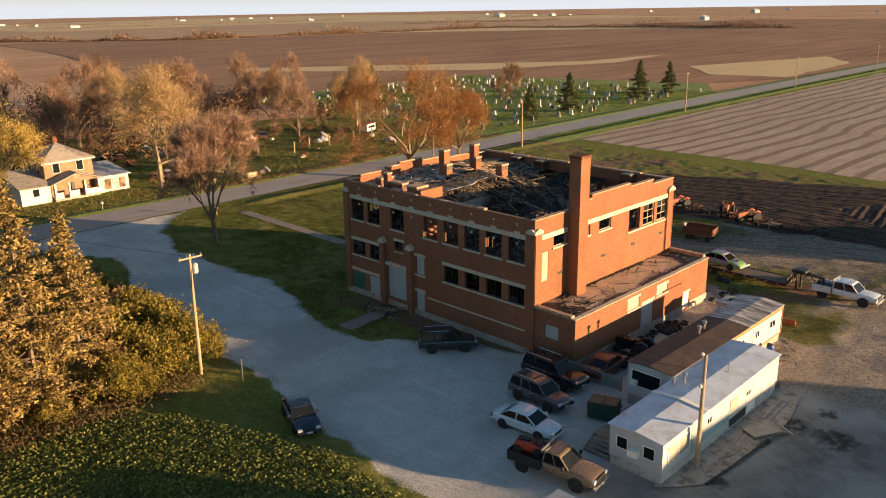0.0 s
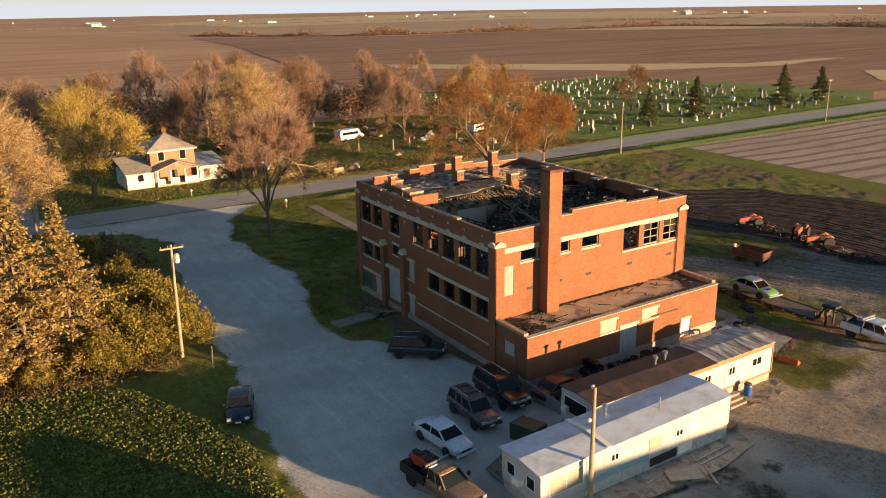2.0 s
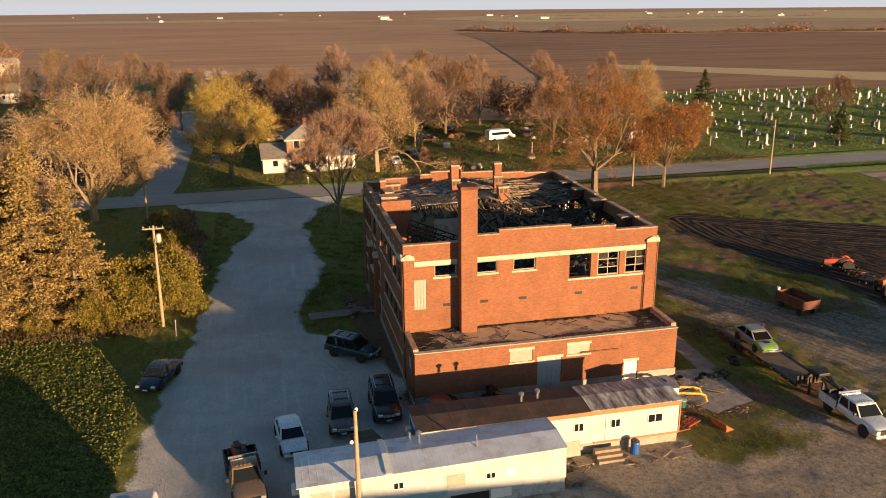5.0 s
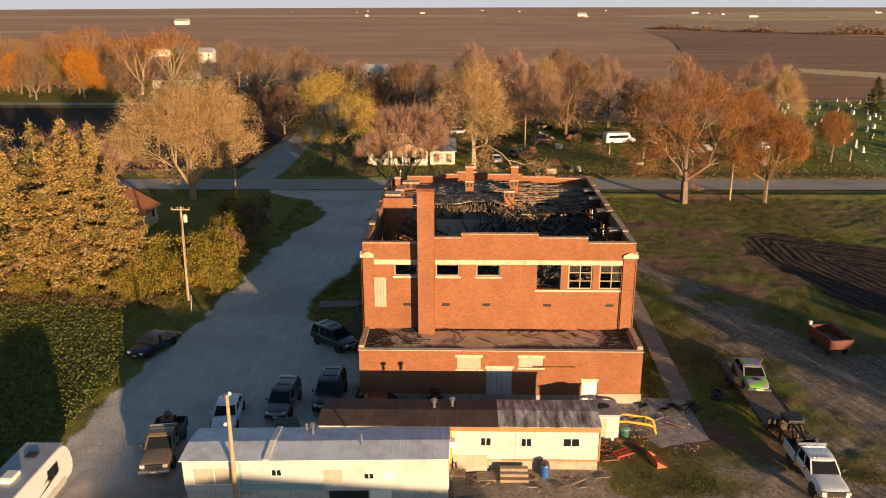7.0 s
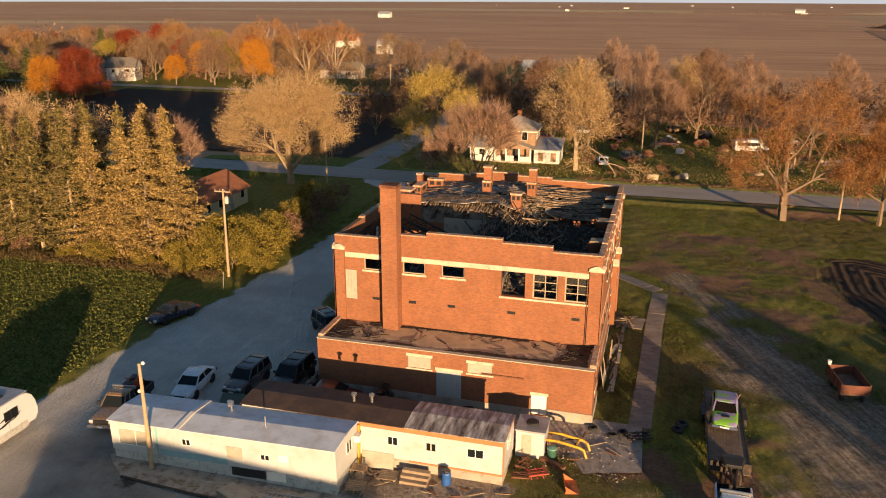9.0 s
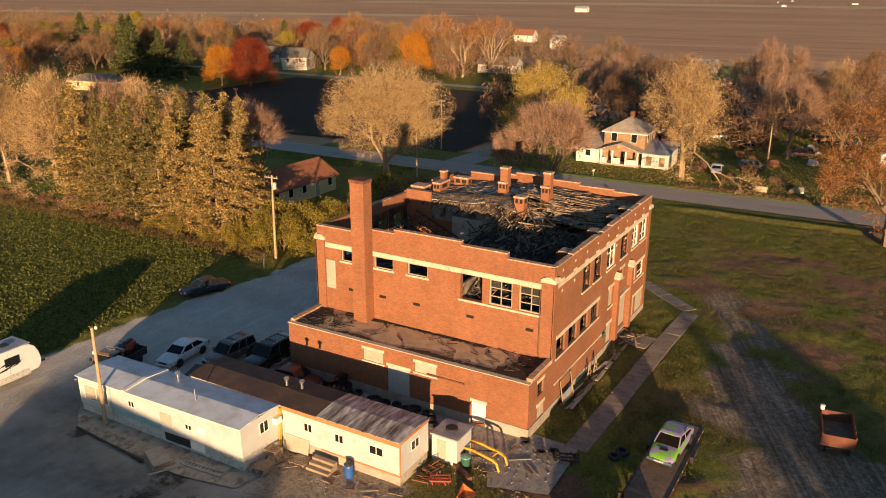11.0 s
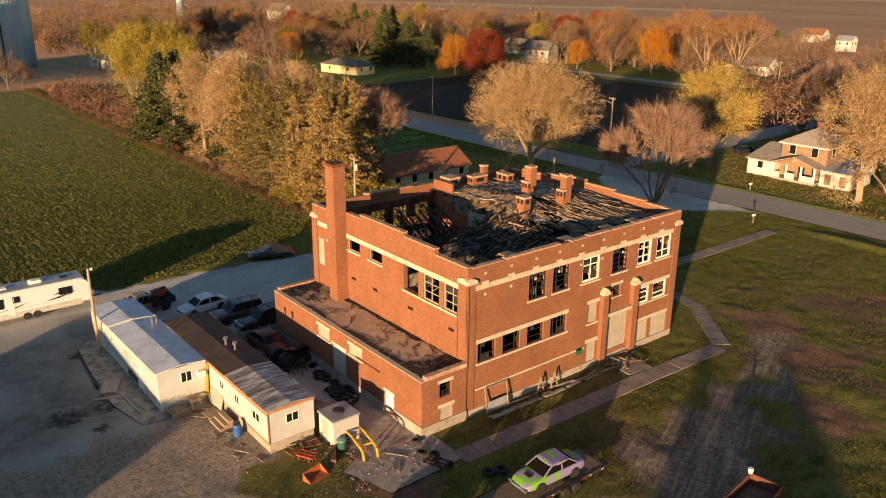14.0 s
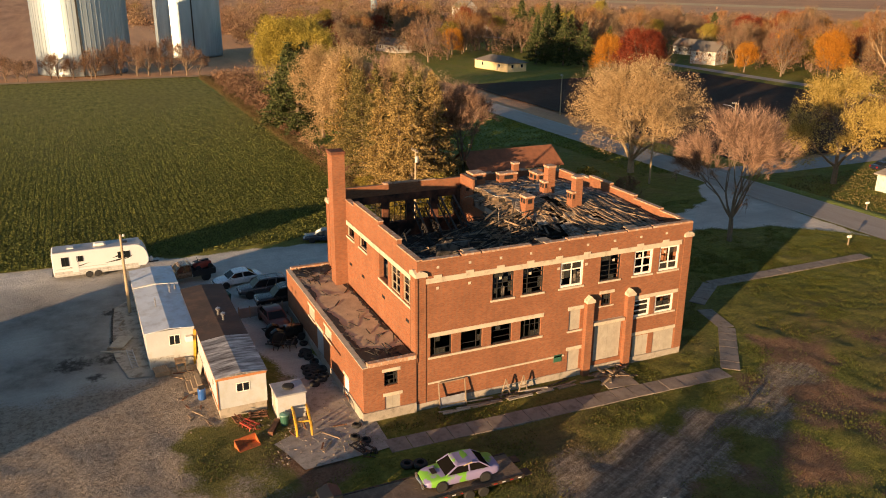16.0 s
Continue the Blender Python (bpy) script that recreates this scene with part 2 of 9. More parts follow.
def soft_noise(px, py, size, seed):
    """Smooth value noise on a grid of points, about -1 to 1."""
    rng = np.random.RandomState(seed)
    tab = rng.rand(128, 128) * 2 - 1
    fx, fy = px / size, py / size
    ix, iy = np.floor(fx).astype(int), np.floor(fy).astype(int)
    tx, ty = fx - ix, fy - iy
    tx, ty = tx * tx * (3 - 2 * tx), ty * ty * (3 - 2 * ty)
    g = lambda a, b: tab[(a % 128), (b % 128)]
    return (g(ix, iy) * (1 - tx) + g(ix + 1, iy) * tx) * (1 - ty) + (g(ix, iy + 1) * (1 - tx) + g(ix + 1, iy + 1) * tx) * ty


def step(d, width):
    return np.clip(0.5 + d / width, 0, 1)


DRIVE = [(22, 105), (27, 100), (31, 97), (35, 88), (32.5, 76), (31, 64), (30, 54), (29.5, 45), (27.5, 35), (27, 27), (23, 10), (15, -30), (140, -30), (120, 5), (96, 20),
         (77, 24), (72, 26), (67, 24), (63, 23), (54, 23), (54, 28.5), (68, 29), (68, 33), (47, 33), (47.3, 38), (43.5, 46), (40.3, 50), (39.8, 55), (42, 62), (43.2, 70), (42, 76), (42.5, 90), (46, 99), (52, 104)]
LANE = [(76, 66), (77, 62), (78, 55), (81, 47), (85, 38), (92, 28), (110, 12)]
TILLED = [(90.5, 79.0), (94, 80.5), (99, 78), (119, 66.5), (128, 40), (133, 24), (96, 18), (97, 30), (96, 48), (92.5, 58), (90, 68)]
YARD = (-12.0, 132.0, -45.0, 104.4, 0.38)


def yard_masks(px, py):
    """How much gravel, lane, bare soil, tilled soil and dry grass lie at the points."""
    w = soft_noise(px, py, 3.1, 1) * 0.9 + soft_noise(px, py, 1.3, 2) * 0.5
    gravel = step(inside(px, py, DRIVE) + w * 0.9, 1.6)
    dirty = step(px - 56 + w * 2.0, 5) * step(30.5 - py + w, 2) * step(inside(px, py, DRIVE) + w, 2)
    gravel = gravel * (1 - dirty)
    lane = step(1.6 + np.clip((66 - py) * 0.09, 0, 3) - seg_dist(px, py, LANE) + w * 2.2 + soft_noise(px, py, 9, 3) * 1.0, 4.0)
    lane = np.maximum(lane, step(9 - np.hypot(px - 94, py - 30) / 1.6 + w * 3, 6) * 0.85)
    lane = np.maximum(lane, step(7 - np.hypot(px - 70, (py - 24) * 1.5) + w * 3, 6) * 0.6)
    green = step(3.0 - np.hypot((px - 69.0) / 1.5, py - 23.4) + w * 1.6, 2.4)
    lane = np.maximum(lane, np.maximum(dirty, step(px - 54, 1) * step(67 - px, 3) * step(24.5 - py, 1.5) * step(py - 8, 4))) * (1 - green * 0.8)
    bare = step(soft_noise(px, py, 7, 5) + soft_noise(px, py, 2.6, 6) * 0.6 - 0.55, 0.8) * step(px - 66, 8)
    for ax, ay, rx, ry in ((79.5, 66, 1.6, 1.3), (74.0, 79, 1.5, 1.0), (78.5, 84, 1.7, 0.7), (87, 76, 1.8, 1.6), (84.5, 57, 1.0, 1.5), (72.5, 70, 1.1, 1.2), (86, 66, 1.2, 0.8)):
        bare = np.maximum(bare, step(2.6 - np.hypot((px - ax) / rx, (py - ay) / ry) + w * 2.4, 4.5) * 0.9)
    bare = np.maximum(bare, step(2.2 - np.abs(px - 46.0) + w, 2) * step(20 - np.abs(py - 40), 10) * 0.8)
    dark = step(inside(px, py, TILLED) + w * 1.0, 1.8)
    dry = np.clip(0.35 + 0.5 * soft_noise(px, py, 11, 8) + 0.3 * soft_noise(px, py, 4, 9), 0, 1) * step(px - 60, 20)
    return gravel, lane, bare, dark, dry


def yard():
    x0, x1, y0, y1, s = YARD
    xs, ys = np.arange(x0, x1 + s, s), np.arange(y0, y1 + s / 2, s)
    ys[-1] = y1
    px, py = np.meshgrid(xs, ys)
    gravel, lane, bare, dark, dry = yard_masks(px, py)
    rough = np.clip(np.maximum(lane, bare) + 0.35, 0, 1) * (1 - gravel * 0.75)
    z = rough * (0.045 * soft_noise(px, py, 1.4, 21) + 0.03 * soft_noise(px, py, 2.9, 22)) + 0.05 * soft_noise(px, py, 6, 11) + 0.02 * soft_noise(px, py, 1.7, 12) - 0.03 * gravel
    paths = seg_dist(px, py, [(71.7, 33.0), (72.0, 44), (72.6, 62.2), (66, 68.2), (62, 69.2), (60.5, 69.6), (57, 74.5), (57.2, 97)])
    clear = step(paths - 1.7, 0.8) * (1 - step(2.6 - np.hypot((px - 70.2) / 1.3, (py - 53.1) / 0.8), 0.6)) * (1 - step(3.4 - np.hypot(px - 43.2, (py - 53.3) * 1.6), 0.6))
    clear *= step(-inside(px, py, [(37.5, 19.5), (73, 19.5), (73, 34), (69, 34), (69, 62), (46, 62), (46, 34), (37.5, 30)]) - 0.4, 0.8) * step(100.5 - py, 2)
    lumps = 0.07 * soft_noise(px, py, 0.85, 51) + 0.06 * soft_noise(px * 1.3 + py * 0.5, py * 0.6, 1.5, 52) + 0.03 * soft_noise(px, py, 3.3, 53)
    z += lumps * clear * (1 - gravel) * (1 - dark) * (1 - 0.65 * np.clip(np.maximum(lane, bare * 0.6), 0, 1)) * np.clip(step(px - 22, 8), 0, 1)
    depth = inside(px, py, TILLED)
    z += dark * (0.045 * np.sin(depth * 4.2) + 0.05 * soft_noise(px, py, 0.8, 71))
    z += 0.32 * step(0.9 - np.abs(py - 100.6), 1.8) * step(px - 60, 6)
    z *= np.clip(np.minimum(np.minimum(px - x0, x1 - px), np.minimum(py - y0, y1 - py)) / 2, 0, 1)
    # worn: gravel darker towards the south by position, plus random darker patches
    worn = np.clip(step(24 - py, 8) * (0.75 + 0.35 * soft_noise(px, py, 5, 41)) * step(px - 33, 8) + 0.3 * step(soft_noise(px, py, 4, 42) - 0.25, 0.6), 0, 1)
    dust = np.clip(step(31 - py, 3) * step(px - 53.5, 2) * step(76 - px, 6), 0, 1)
    oil = np.zeros(px.shape)
    for ax, ay, r in ((50.5, 14.5, 1.9), (50.4, 17.4, 1.6), (47.0, 18.2, 1.2), (53.5, 16.2, 1.0), (40.6, 17.8, 0.9)):
        oil = np.maximum(oil, np.clip(1.15 - np.hypot(px - ax, py - ay) / r * 0.8, 0, 0.75))
    ny, nx = px.shape
    idx = np.arange(nx * ny).reshape(ny, nx)
    fs = np.stack([idx[:-1, :-1], idx[:-1, 1:], idx[1:, 1:], idx[1:, :-1]], -1).reshape(-1, 4)
    me = raw("ground", np.stack([px, py, z], -1).reshape(-1, 3).tolist(), fs.tolist(), YARD_MAT, True)
    for name, field in (("gravel", gravel), ("lane", np.maximum(lane * 0.9, 0)), ("bare", bare), ("soil", dark), ("dry", dry), ("depth", depth), ("worn", worn), ("oil", oil), ("dust", dust)):
        a = me.attributes.new(name, "FLOAT", "POINT")
        a.data.foreach_set("value", field.reshape(-1).astype(np.float32))
    solo("ground", me, YARD_MAT, label="patchy autumn lawn, pale gravel lot and bare dirt", category="ground", kind="structure")


def attr(nt, name):
    a = nt.nodes.new("ShaderNodeAttribute")
    a.attribute_name = name
    return a.outputs["Fac"]


def grass_colour(nt, lush=1.0):
    tuft, patch_ = mix(nt, 0.45, noise_at(nt, 3.0, 6, 0.7), noise_at(nt, 1.1, 5, 0.65, squash=(1.5, 0.45, 1.0))), noise_at(nt, 0.14, 5, 0.6)
    col = ramp(nt, tuft, (0.28, (0.058, 0.074, 0.015)), (0.5, (0.155, 0.165, 0.032)), (0.75, (0.32, 0.29, 0.07)))
    return mix(nt, ramp(nt, patch_, (0.48, 0.0), (0.75, 0.6)), col, ramp(nt, tuft, (0.3, (0.15, 0.11, 0.042)), (0.7, (0.34, 0.24, 0.10)))), tuft


def yard_build(nt, b):
    col, tuft = grass_colour(nt)
    grit, mid = noise_at(nt, 5.0, 8, 0.75), noise_at(nt, 0.5, 6, 0.65)
    clod = noise_at(nt, 1.3, 8, 0.75)
    ruts = noise_at(nt, 0.8, 5, 0.6, squash=(1.6, 0.35, 1.0))
    col = mix(nt, attr(nt, "dry"), col, ramp(nt, tuft, (0.3, (0.085, 0.066, 0.026)), (0.7, (0.215, 0.16, 0.07))))
    edge = lambda n: ramp(nt, calc(nt, "ADD", attr(nt, n), calc(nt, "MULTIPLY", calc(nt, "SUBTRACT", grit, 0.5), 0.9)), (0.38, 0.0), (0.62, 1.0))
    soil = ramp(nt, grit, (0.25, (0.055, 0.030, 0.020)), (0.75, (0.14, 0.085, 0.055)))
    col = mix(nt, edge("bare"), col, mix(nt, ramp(nt, clod, (0.35, 0.0), (0.65, 1.0)), ramp(nt, grit, (0.3, (0.085, 0.046, 0.030)), (0.7, (0.21, 0.12, 0.075))), ramp(nt, grit, (0.3, (0.14, 0.085, 0.054)), (0.7, (0.31, 0.195, 0.125)))))
    lane = mix(nt, ramp(nt, ruts, (0.35, 0.0), (0.65, 1.0)), ramp(nt, grit, (0.3, (0.135, 0.113, 0.09)), (0.7, (0.29, 0.25, 0.205))), ramp(nt, grit, (0.3, (0.155, 0.118, 0.086)), (0.7, (0.36, 0.285, 0.21))))
    lane = mix(nt, ramp(nt, clod, (0.40, 0.6), (0.54, 0.0)), lane, (0.10, 0.071, 0.052))
    turn_ = node(nt, "ShaderNodeVectorRotate", Angle=radians(-23))
    turn_.rotation_type = "Z_AXIS"
    nt.links.new(nt.nodes.new("ShaderNodeNewGeometry").outputs["Position"], turn_.inputs["Vector"])
    tracks = noise_at(nt, 1.0, 5, 0.65, turn_.outputs[0], squash=(2.6, 0.12, 1.0))
    lane = mix(nt, ramp(nt, tracks, (0.48, 0.0), (0.62, 0.85)), lane, ramp(nt, grit, (0.3, (0.25, 0.21, 0.17)), (0.7, (0.44, 0.375, 0.31))))
    lane = mix(nt, ramp(nt, tracks, (0.33, 0.7), (0.46, 0.0)), lane, (0.09, 0.065, 0.048))
    lane = mix(nt, attr(nt, "dust"), lane, mix(nt, ramp(nt, mid, (0.4, 0.0), (0.7, 0.6)), ramp(nt, grit, (0.25, (0.225, 0.182, 0.143)), (0.75, (0.47, 0.40, 0.325))), (0.24, 0.185, 0.14)))
    crust = noise_at(nt, 2.4, 8, 0.78)
    lane = mix(nt, ramp(nt, crust, (0.40, 0.55), (0.50, 0.0)), lane, (0.10, 0.072, 0.052))
    lane = mix(nt, ramp(nt, crust, (0.54, 0.0), (0.66, 0.6)), lane, (0.50, 0.42, 0.335))
    col = mix(nt, edge("lane"), col, lane)
    stone = ramp(nt, grit, (0.25, (0.44, 0.42, 0.385)), (0.75, (0.76, 0.73, 0.68)))
    stone = mix(nt, ramp(nt, mid, (0.42, 0.0), (0.75, 0.6)), stone, (0.38, 0.36, 0.335))
    stone = mix(nt, ramp(nt, ruts, (0.52, 0.0), (0.75, 0.5)), stone, (0.42, 0.40, 0.375))
    stone = mix(nt, ramp(nt, noise_at(nt, 1.0, 5, 0.6, squash=(1.5, 0.14, 1.0)), (0.55, 0.0), (0.72, 0.55)), stone, (0.78, 0.74, 0.68))
    # darker gravel tone where the position mask is high
    stone = mix(nt, attr(nt, "worn"), stone, ramp(nt, mid, (0.35, (0.17, 0.158, 0.142)), (0.65, (0.33, 0.305, 0.275))))
    stone = mix(nt, ramp(nt, calc(nt, "ADD", attr(nt, "oil"), calc(nt, "MULTIPLY", calc(nt, "SUBTRACT", noise_at(nt, 1.6, 6, 0.7), 0.5), 1.4)), (0.5, 0.0), (0.8, 0.85)), stone, (0.035, 0.030, 0.027))
    col = mix(nt, edge("gravel"), col, stone)
    wave = calc(nt, "SINE", calc(nt, "ADD", calc(nt, "MULTIPLY", attr(nt, "depth"), 6.5), calc(nt, "MULTIPLY", mid, 4.0)))
    till = ramp(nt, calc(nt, "ADD", calc(nt, "MULTIPLY", wave, 0.14), grit), (0.25, (0.020, 0.014, 0.012)), (0.8, (0.105, 0.070, 0.052)))
    col = mix(nt, edge("soil"), col, till)
    nt.links.new(col, b.inputs["Base Color"])
    b.inputs["Roughness"].default_value = 0.95
    b.inputs["Specular IOR Level"].default_value = 0.15
    bump(nt, b, mix(nt, 0.35, mix(nt, 0.5, tuft, grit), mix(nt, attr(nt, "soil"), tracks, wave)), 1.0, 0.5)


YARD_MAT = material("yard ground", yard_build)


def field_build(dark, light, row=(0.25, 2.4, 1.0), patchy=(0.2, 0.14, 0.09), how_patchy=0.5, far=0.012):
    def build(nt, b):
        furrow, clod = noise_at(nt, 1.0, 4, 0.6, squash=row), noise_at(nt, 2.5, 5, 0.7)
        col = ramp(nt, mix(nt, 0.45, furrow, clod), (0.35, dark), (0.65, light))
        big = noise_at(nt, far, 5, 0.55, squash=(0.5, 1.0, 1.0))
        col = mix(nt, ramp(nt, big, (0.42, 0.0), (0.68, how_patchy)), col, patchy)
        nt.links.new(col, b.inputs["Base Color"])
        b.inputs["Roughness"].default_value = 0.95
        b.inputs["Specular IOR Level"].default_value = 0.1
        bump(nt, b, mix(nt, 0.5, furrow, clod), 1.0, 0.35)
    return material("field", build)


SOIL_FAR = field_build((0.34, 0.175, 0.098), (0.68, 0.395, 0.225), row=(0.012, 0.12, 1.0), patchy=(0.66, 0.42, 0.235), how_patchy=0.6, far=0.005)
SOIL_DARK = field_build((0.028, 0.019, 0.015), (0.090, 0.060, 0.045), patchy=(0.05, 0.033, 0.024), far=0.03)


def pale_build(nt, b):
    sep = nt.nodes.new("ShaderNodeSeparateXYZ")
    nt.links.new(nt.nodes.new("ShaderNodeNewGeometry").outputs["Position"], sep.inputs[0])
    wander, clod, fine = noise_at(nt, 0.02, 3, 0.5), noise_at(nt, 2.2, 6, 0.75), noise_at(nt, 1.0, 5, 0.65, squash=(0.12, 1.3, 1.0))
    line = calc(nt, "SINE", calc(nt, "ADD", calc(nt, "MULTIPLY", sep.outputs[1], 1.37), calc(nt, "MULTIPLY", wander, 14.0)))
    col = ramp(nt, mix(nt, 0.5, fine, clod), (0.32, (0.27, 0.195, 0.145)), (0.68, (0.60, 0.46, 0.36)))
    col = mix(nt, ramp(nt, calc(nt, "ADD", line, calc(nt, "MULTIPLY", clod, 0.9)), (0.86, 0.0), (1.0, 0.62)), col, (0.13, 0.09, 0.066))
    col = mix(nt, ramp(nt, noise_at(nt, 0.03, 5, 0.6), (0.45, 0.0), (0.7, 0.4)), col, (0.30, 0.21, 0.155))
    nt.links.new(col, b.inputs["Base Color"])
    b.inputs["Roughness"].default_value = 0.95
    b.inputs["Specular IOR Level"].default_value = 0.1
    bump(nt, b, mix(nt, 0.5, fine, clod), 1.0, 0.35)


SOIL_PALE = material("pale tilled field", pale_build)
STUBBLE = field_build((0.52, 0.36, 0.19), (0.76, 0.58, 0.33), patchy=(0.6, 0.44, 0.24))
SOIL_BROWN = field_build((0.18, 0.098, 0.058), (0.46, 0.265, 0.16), row=(0.012, 0.12, 1.0), patchy=(0.44, 0.25, 0.145), far=0.012)
SOIL_TAN = field_build((0.40, 0.26, 0.15), (0.62, 0.43, 0.26), patchy=(0.36, 0.22, 0.13), far=0.01)
BEANS_GROUND = field_build((0.075, 0.088, 0.024), (0.29, 0.275, 0.08), row=(0.30, 0.9, 1.0), patchy=(0.19, 0.17, 0.058), far=0.05)


def lawn_build(nt, b):
    col, tuft = grass_colour(nt)
    nt.links.new(col, b.inputs["Base Color"])
    b.inputs["Roughness"].default_value = 0.95
    b.inputs["Specular IOR Level"].default_value = 0.1
    bump(nt, b, tuft, 1.0, 0.3)


LAWN = material("lawn", lawn_build)


def green_build(nt, b):
    tuft = noise_at(nt, 2.0, 6, 0.7)
    nt.links.new(ramp(nt, tuft, (0.3, (0.09, 0.125, 0.020)), (0.7, (0.215, 0.265, 0.045))), b.inputs["Base Color"])
    b.inputs["Roughness"].default_value = 0.95
    bump(nt, b, tuft, 1.0, 0.3)


GREEN_LAWN = material("mown green lawn", green_build)


def road_build(nt, b):
    fine, patch_ = noise_at(nt, 12, 4), noise_at(nt, 0.3, 5, 0.6, squash=(0.3, 1.5, 1))
    col = ramp(nt, fine, (0.3, (0.28, 0.245, 0.22)), (0.7, (0.42, 0.375, 0.335)))
    col = mix(nt, ramp(nt, patch_, (0.45, 0.0), (0.7, 0.6)), col, (0.24, 0.205, 0.18))
    nt.links.new(col, b.inputs["Base Color"])
    b.inputs["Roughness"].default_value = 0.85
    bump(nt, b, fine, 0.3, 0.01)


ROAD = material("worn asphalt", road_build)


def patch(name, poly, z, mat, wobble=0.0, label="", cut=12.0, category="field"):
    """A flat sheet with an uneven edge."""
    pts = []
    for (ax, ay), (bx, by) in zip(poly, poly[1:] + poly[:1]):
        n = max(1, int(math.hypot(bx - ax, by - ay) / cut))
        for i in range(n):
            x, y = ax + (bx - ax) * i / n, ay + (by - ay) * i / n
            d = noise.noise_vector(Vector((x * 0.11, y * 0.11, z * 9))) * wobble
            pts.append((x + d.x, y + d.y, z))
    bm = bmesh.new()
    f = bm.faces.new([bm.verts.new(p) for p in pts])
    bmesh.ops.triangulate(bm, faces=[f])
    if cut >= 25:
        bmesh.ops.subdivide_edges(bm, edges=bm.edges[:], cuts=3, use_grid_fill=True)
        for v in bm.verts:
            v.co.z += 0.12 - max(0.0, math.hypot(v.co.x - 60, v.co.y - 60) - 350) * 0.0022
    bmesh.ops.recalc_face_normals(bm, faces=bm.faces)
    for f in bm.faces:
        if f.normal.z < 0:
            f.normal_flip()
    me = bpy.data.meshes.new(name)
    bm.to_mesh(me)
    bm.free()
    me.materials.append(mat)
    return solo(name, me, mat, label=label, category=category, kind="structure")


def far_ground():
    m, n = Mesh(), 96
    rings = [0, 60, 160, 320, 600, 1000, 1600, 2400, 3400, 4600]
    drop = lambda r: -0.25 - max(0, r - 350) * 0.0022
    m.v.append((60, 60, -0.25))
    for r in rings[1:]:
        m.v += [(60 + r * math.cos(k * 2 * math.pi / n), 60 + r * math.sin(k * 2 * math.pi / n), drop(r)) for k in range(n)]
    m.f += [(0, 1 + k, 1 + (k + 1) % n) for k in range(n)]
    for i in range(len(rings) - 2):
        a, b = 1 + i * n, 1 + (i + 1) * n
        m.f += [(a + k, b + k, b + (k + 1) % n, a + (k + 1) % n) for k in range(n)]
    solo("ground_plain", m, SOIL_FAR, label="flat brown harvested farmland out to the horizon", category="ground", kind="structure")


far_ground()
yard()
patch("lawn_north", [(-12, 111.6), (130, 112.2), (132, 160), (120, 175), (60, 185), (24, 170), (22, 150), (18, 122), (-12, 116)], 0.0, LAWN, 2.0, "rough grass with fallen leaves beside the road", 6, "lawn")
patch("lawn_west", [(-141, 50), (-12, 54), (-12, 104.2), (-140, 104.2)], -0.015, GREEN_LAWN, 1.0, "green mown lawn in evening shade", 6, "lawn")
patch("cemetery_lawn", [(128, 116), (238, 117.5), (262, 132), (240, 225), (150, 222), (128, 170)], 0.02, GREEN_LAWN, 1.0, "green mown cemetery lawn", 6, "lawn")
patch("verge_east", [(132, 98), (700, 104), (700, 116), (240, 117.5), (128, 116), (100, 113.2), (100, 113), (132, 113)], -0.03, GREEN_LAWN, 0.6, "green grass verge along the road", 6, "verge")
patch("field_pale", [(139, 99.5), (700, 103), (900, -300), (150, -300), (134, 20), (137, 60), (138, 86)], -0.02, SOIL_PALE, 1.2, "pale tilled field with curved furrows", 8)
patch("verge_mid", [(130.5, 16), (142, 16), (145, 100), (130.5, 100)], -0.045, LAWN, 0.5, "green grass strip beside the pale field", 6, "verge")
patch("field_dark", [(-95, 120), (14, 120), (16, 205), (-100, 208)], 0.005, SOIL_DARK, 1.0, "dark freshly tilled field", 8)
patch("village_lawn", [(-400, 103), (-95, 118), (-100, 208), (16, 205), (24, 230), (-30, 300), (-420, 330)], -0.045, LAWN, 1.0, "leaf-strewn village lawns under the trees", 8, "lawn")
patch("field_brown", [(135, 228), (240, 228), (262, 134), (296, 118), (900, 122), (1300, 300), (1250, 540), (690, 680), (240, 820), (216, 616), (150, 300)], -0.2, SOIL_BROWN, 1.5, "dark brown plowed field beyond the cemetery", 25)
patch("field_tan_strip", [(204, 345), (330, 232), (400, 226), (330, 214), (262, 240), (196, 322)], 0.0, STUBBLE, 2.0, "tan grass strip between fields", 8)
patch("field_tan_corner", [(296, 150), (330, 175), (420, 150), (380, 126), (300, 121)], 0.0, STUBBLE, 2.0, "tan stubble beside the road", 8)
patch("field_yellow", [(382, 1742), (415, 1525), (470, 1258), (708, 1300), (1033, 1293), (1189, 1044), (1500, 800), (2035, 1796), (1958, 2600), (821, 2338)], -0.2, STUBBLE, 5.0, "yellow stubble field far off", 60)
patch("field_bright", [(-1000, 610), (-604, 745), (-385, 805), (-370, 870), (-620, 830), (-1040, 700)], -0.2, STUBBLE, 5.0, "yellow stubble field far off", 60)
patch("field_pale_far", [(-1100, 1560), (-500, 1700), (100, 1640), (110, 1900), (-500, 2000), (-1150, 1800)], -0.2, STUBBLE, 5.0, "pale stubble field far off", 60)
patch("field_mid", [(275, 905), (400, 730), (561, 712), (778, 695), (845, 510), (860, 360), (1240, 420), (1180, 1030), (1020, 1270), (700, 1280), (470, 1240), (415, 1500), (330, 1500)], -0.22, SOIL_TAN, 4.0, "light brown stubble field beyond the hedge", 60)
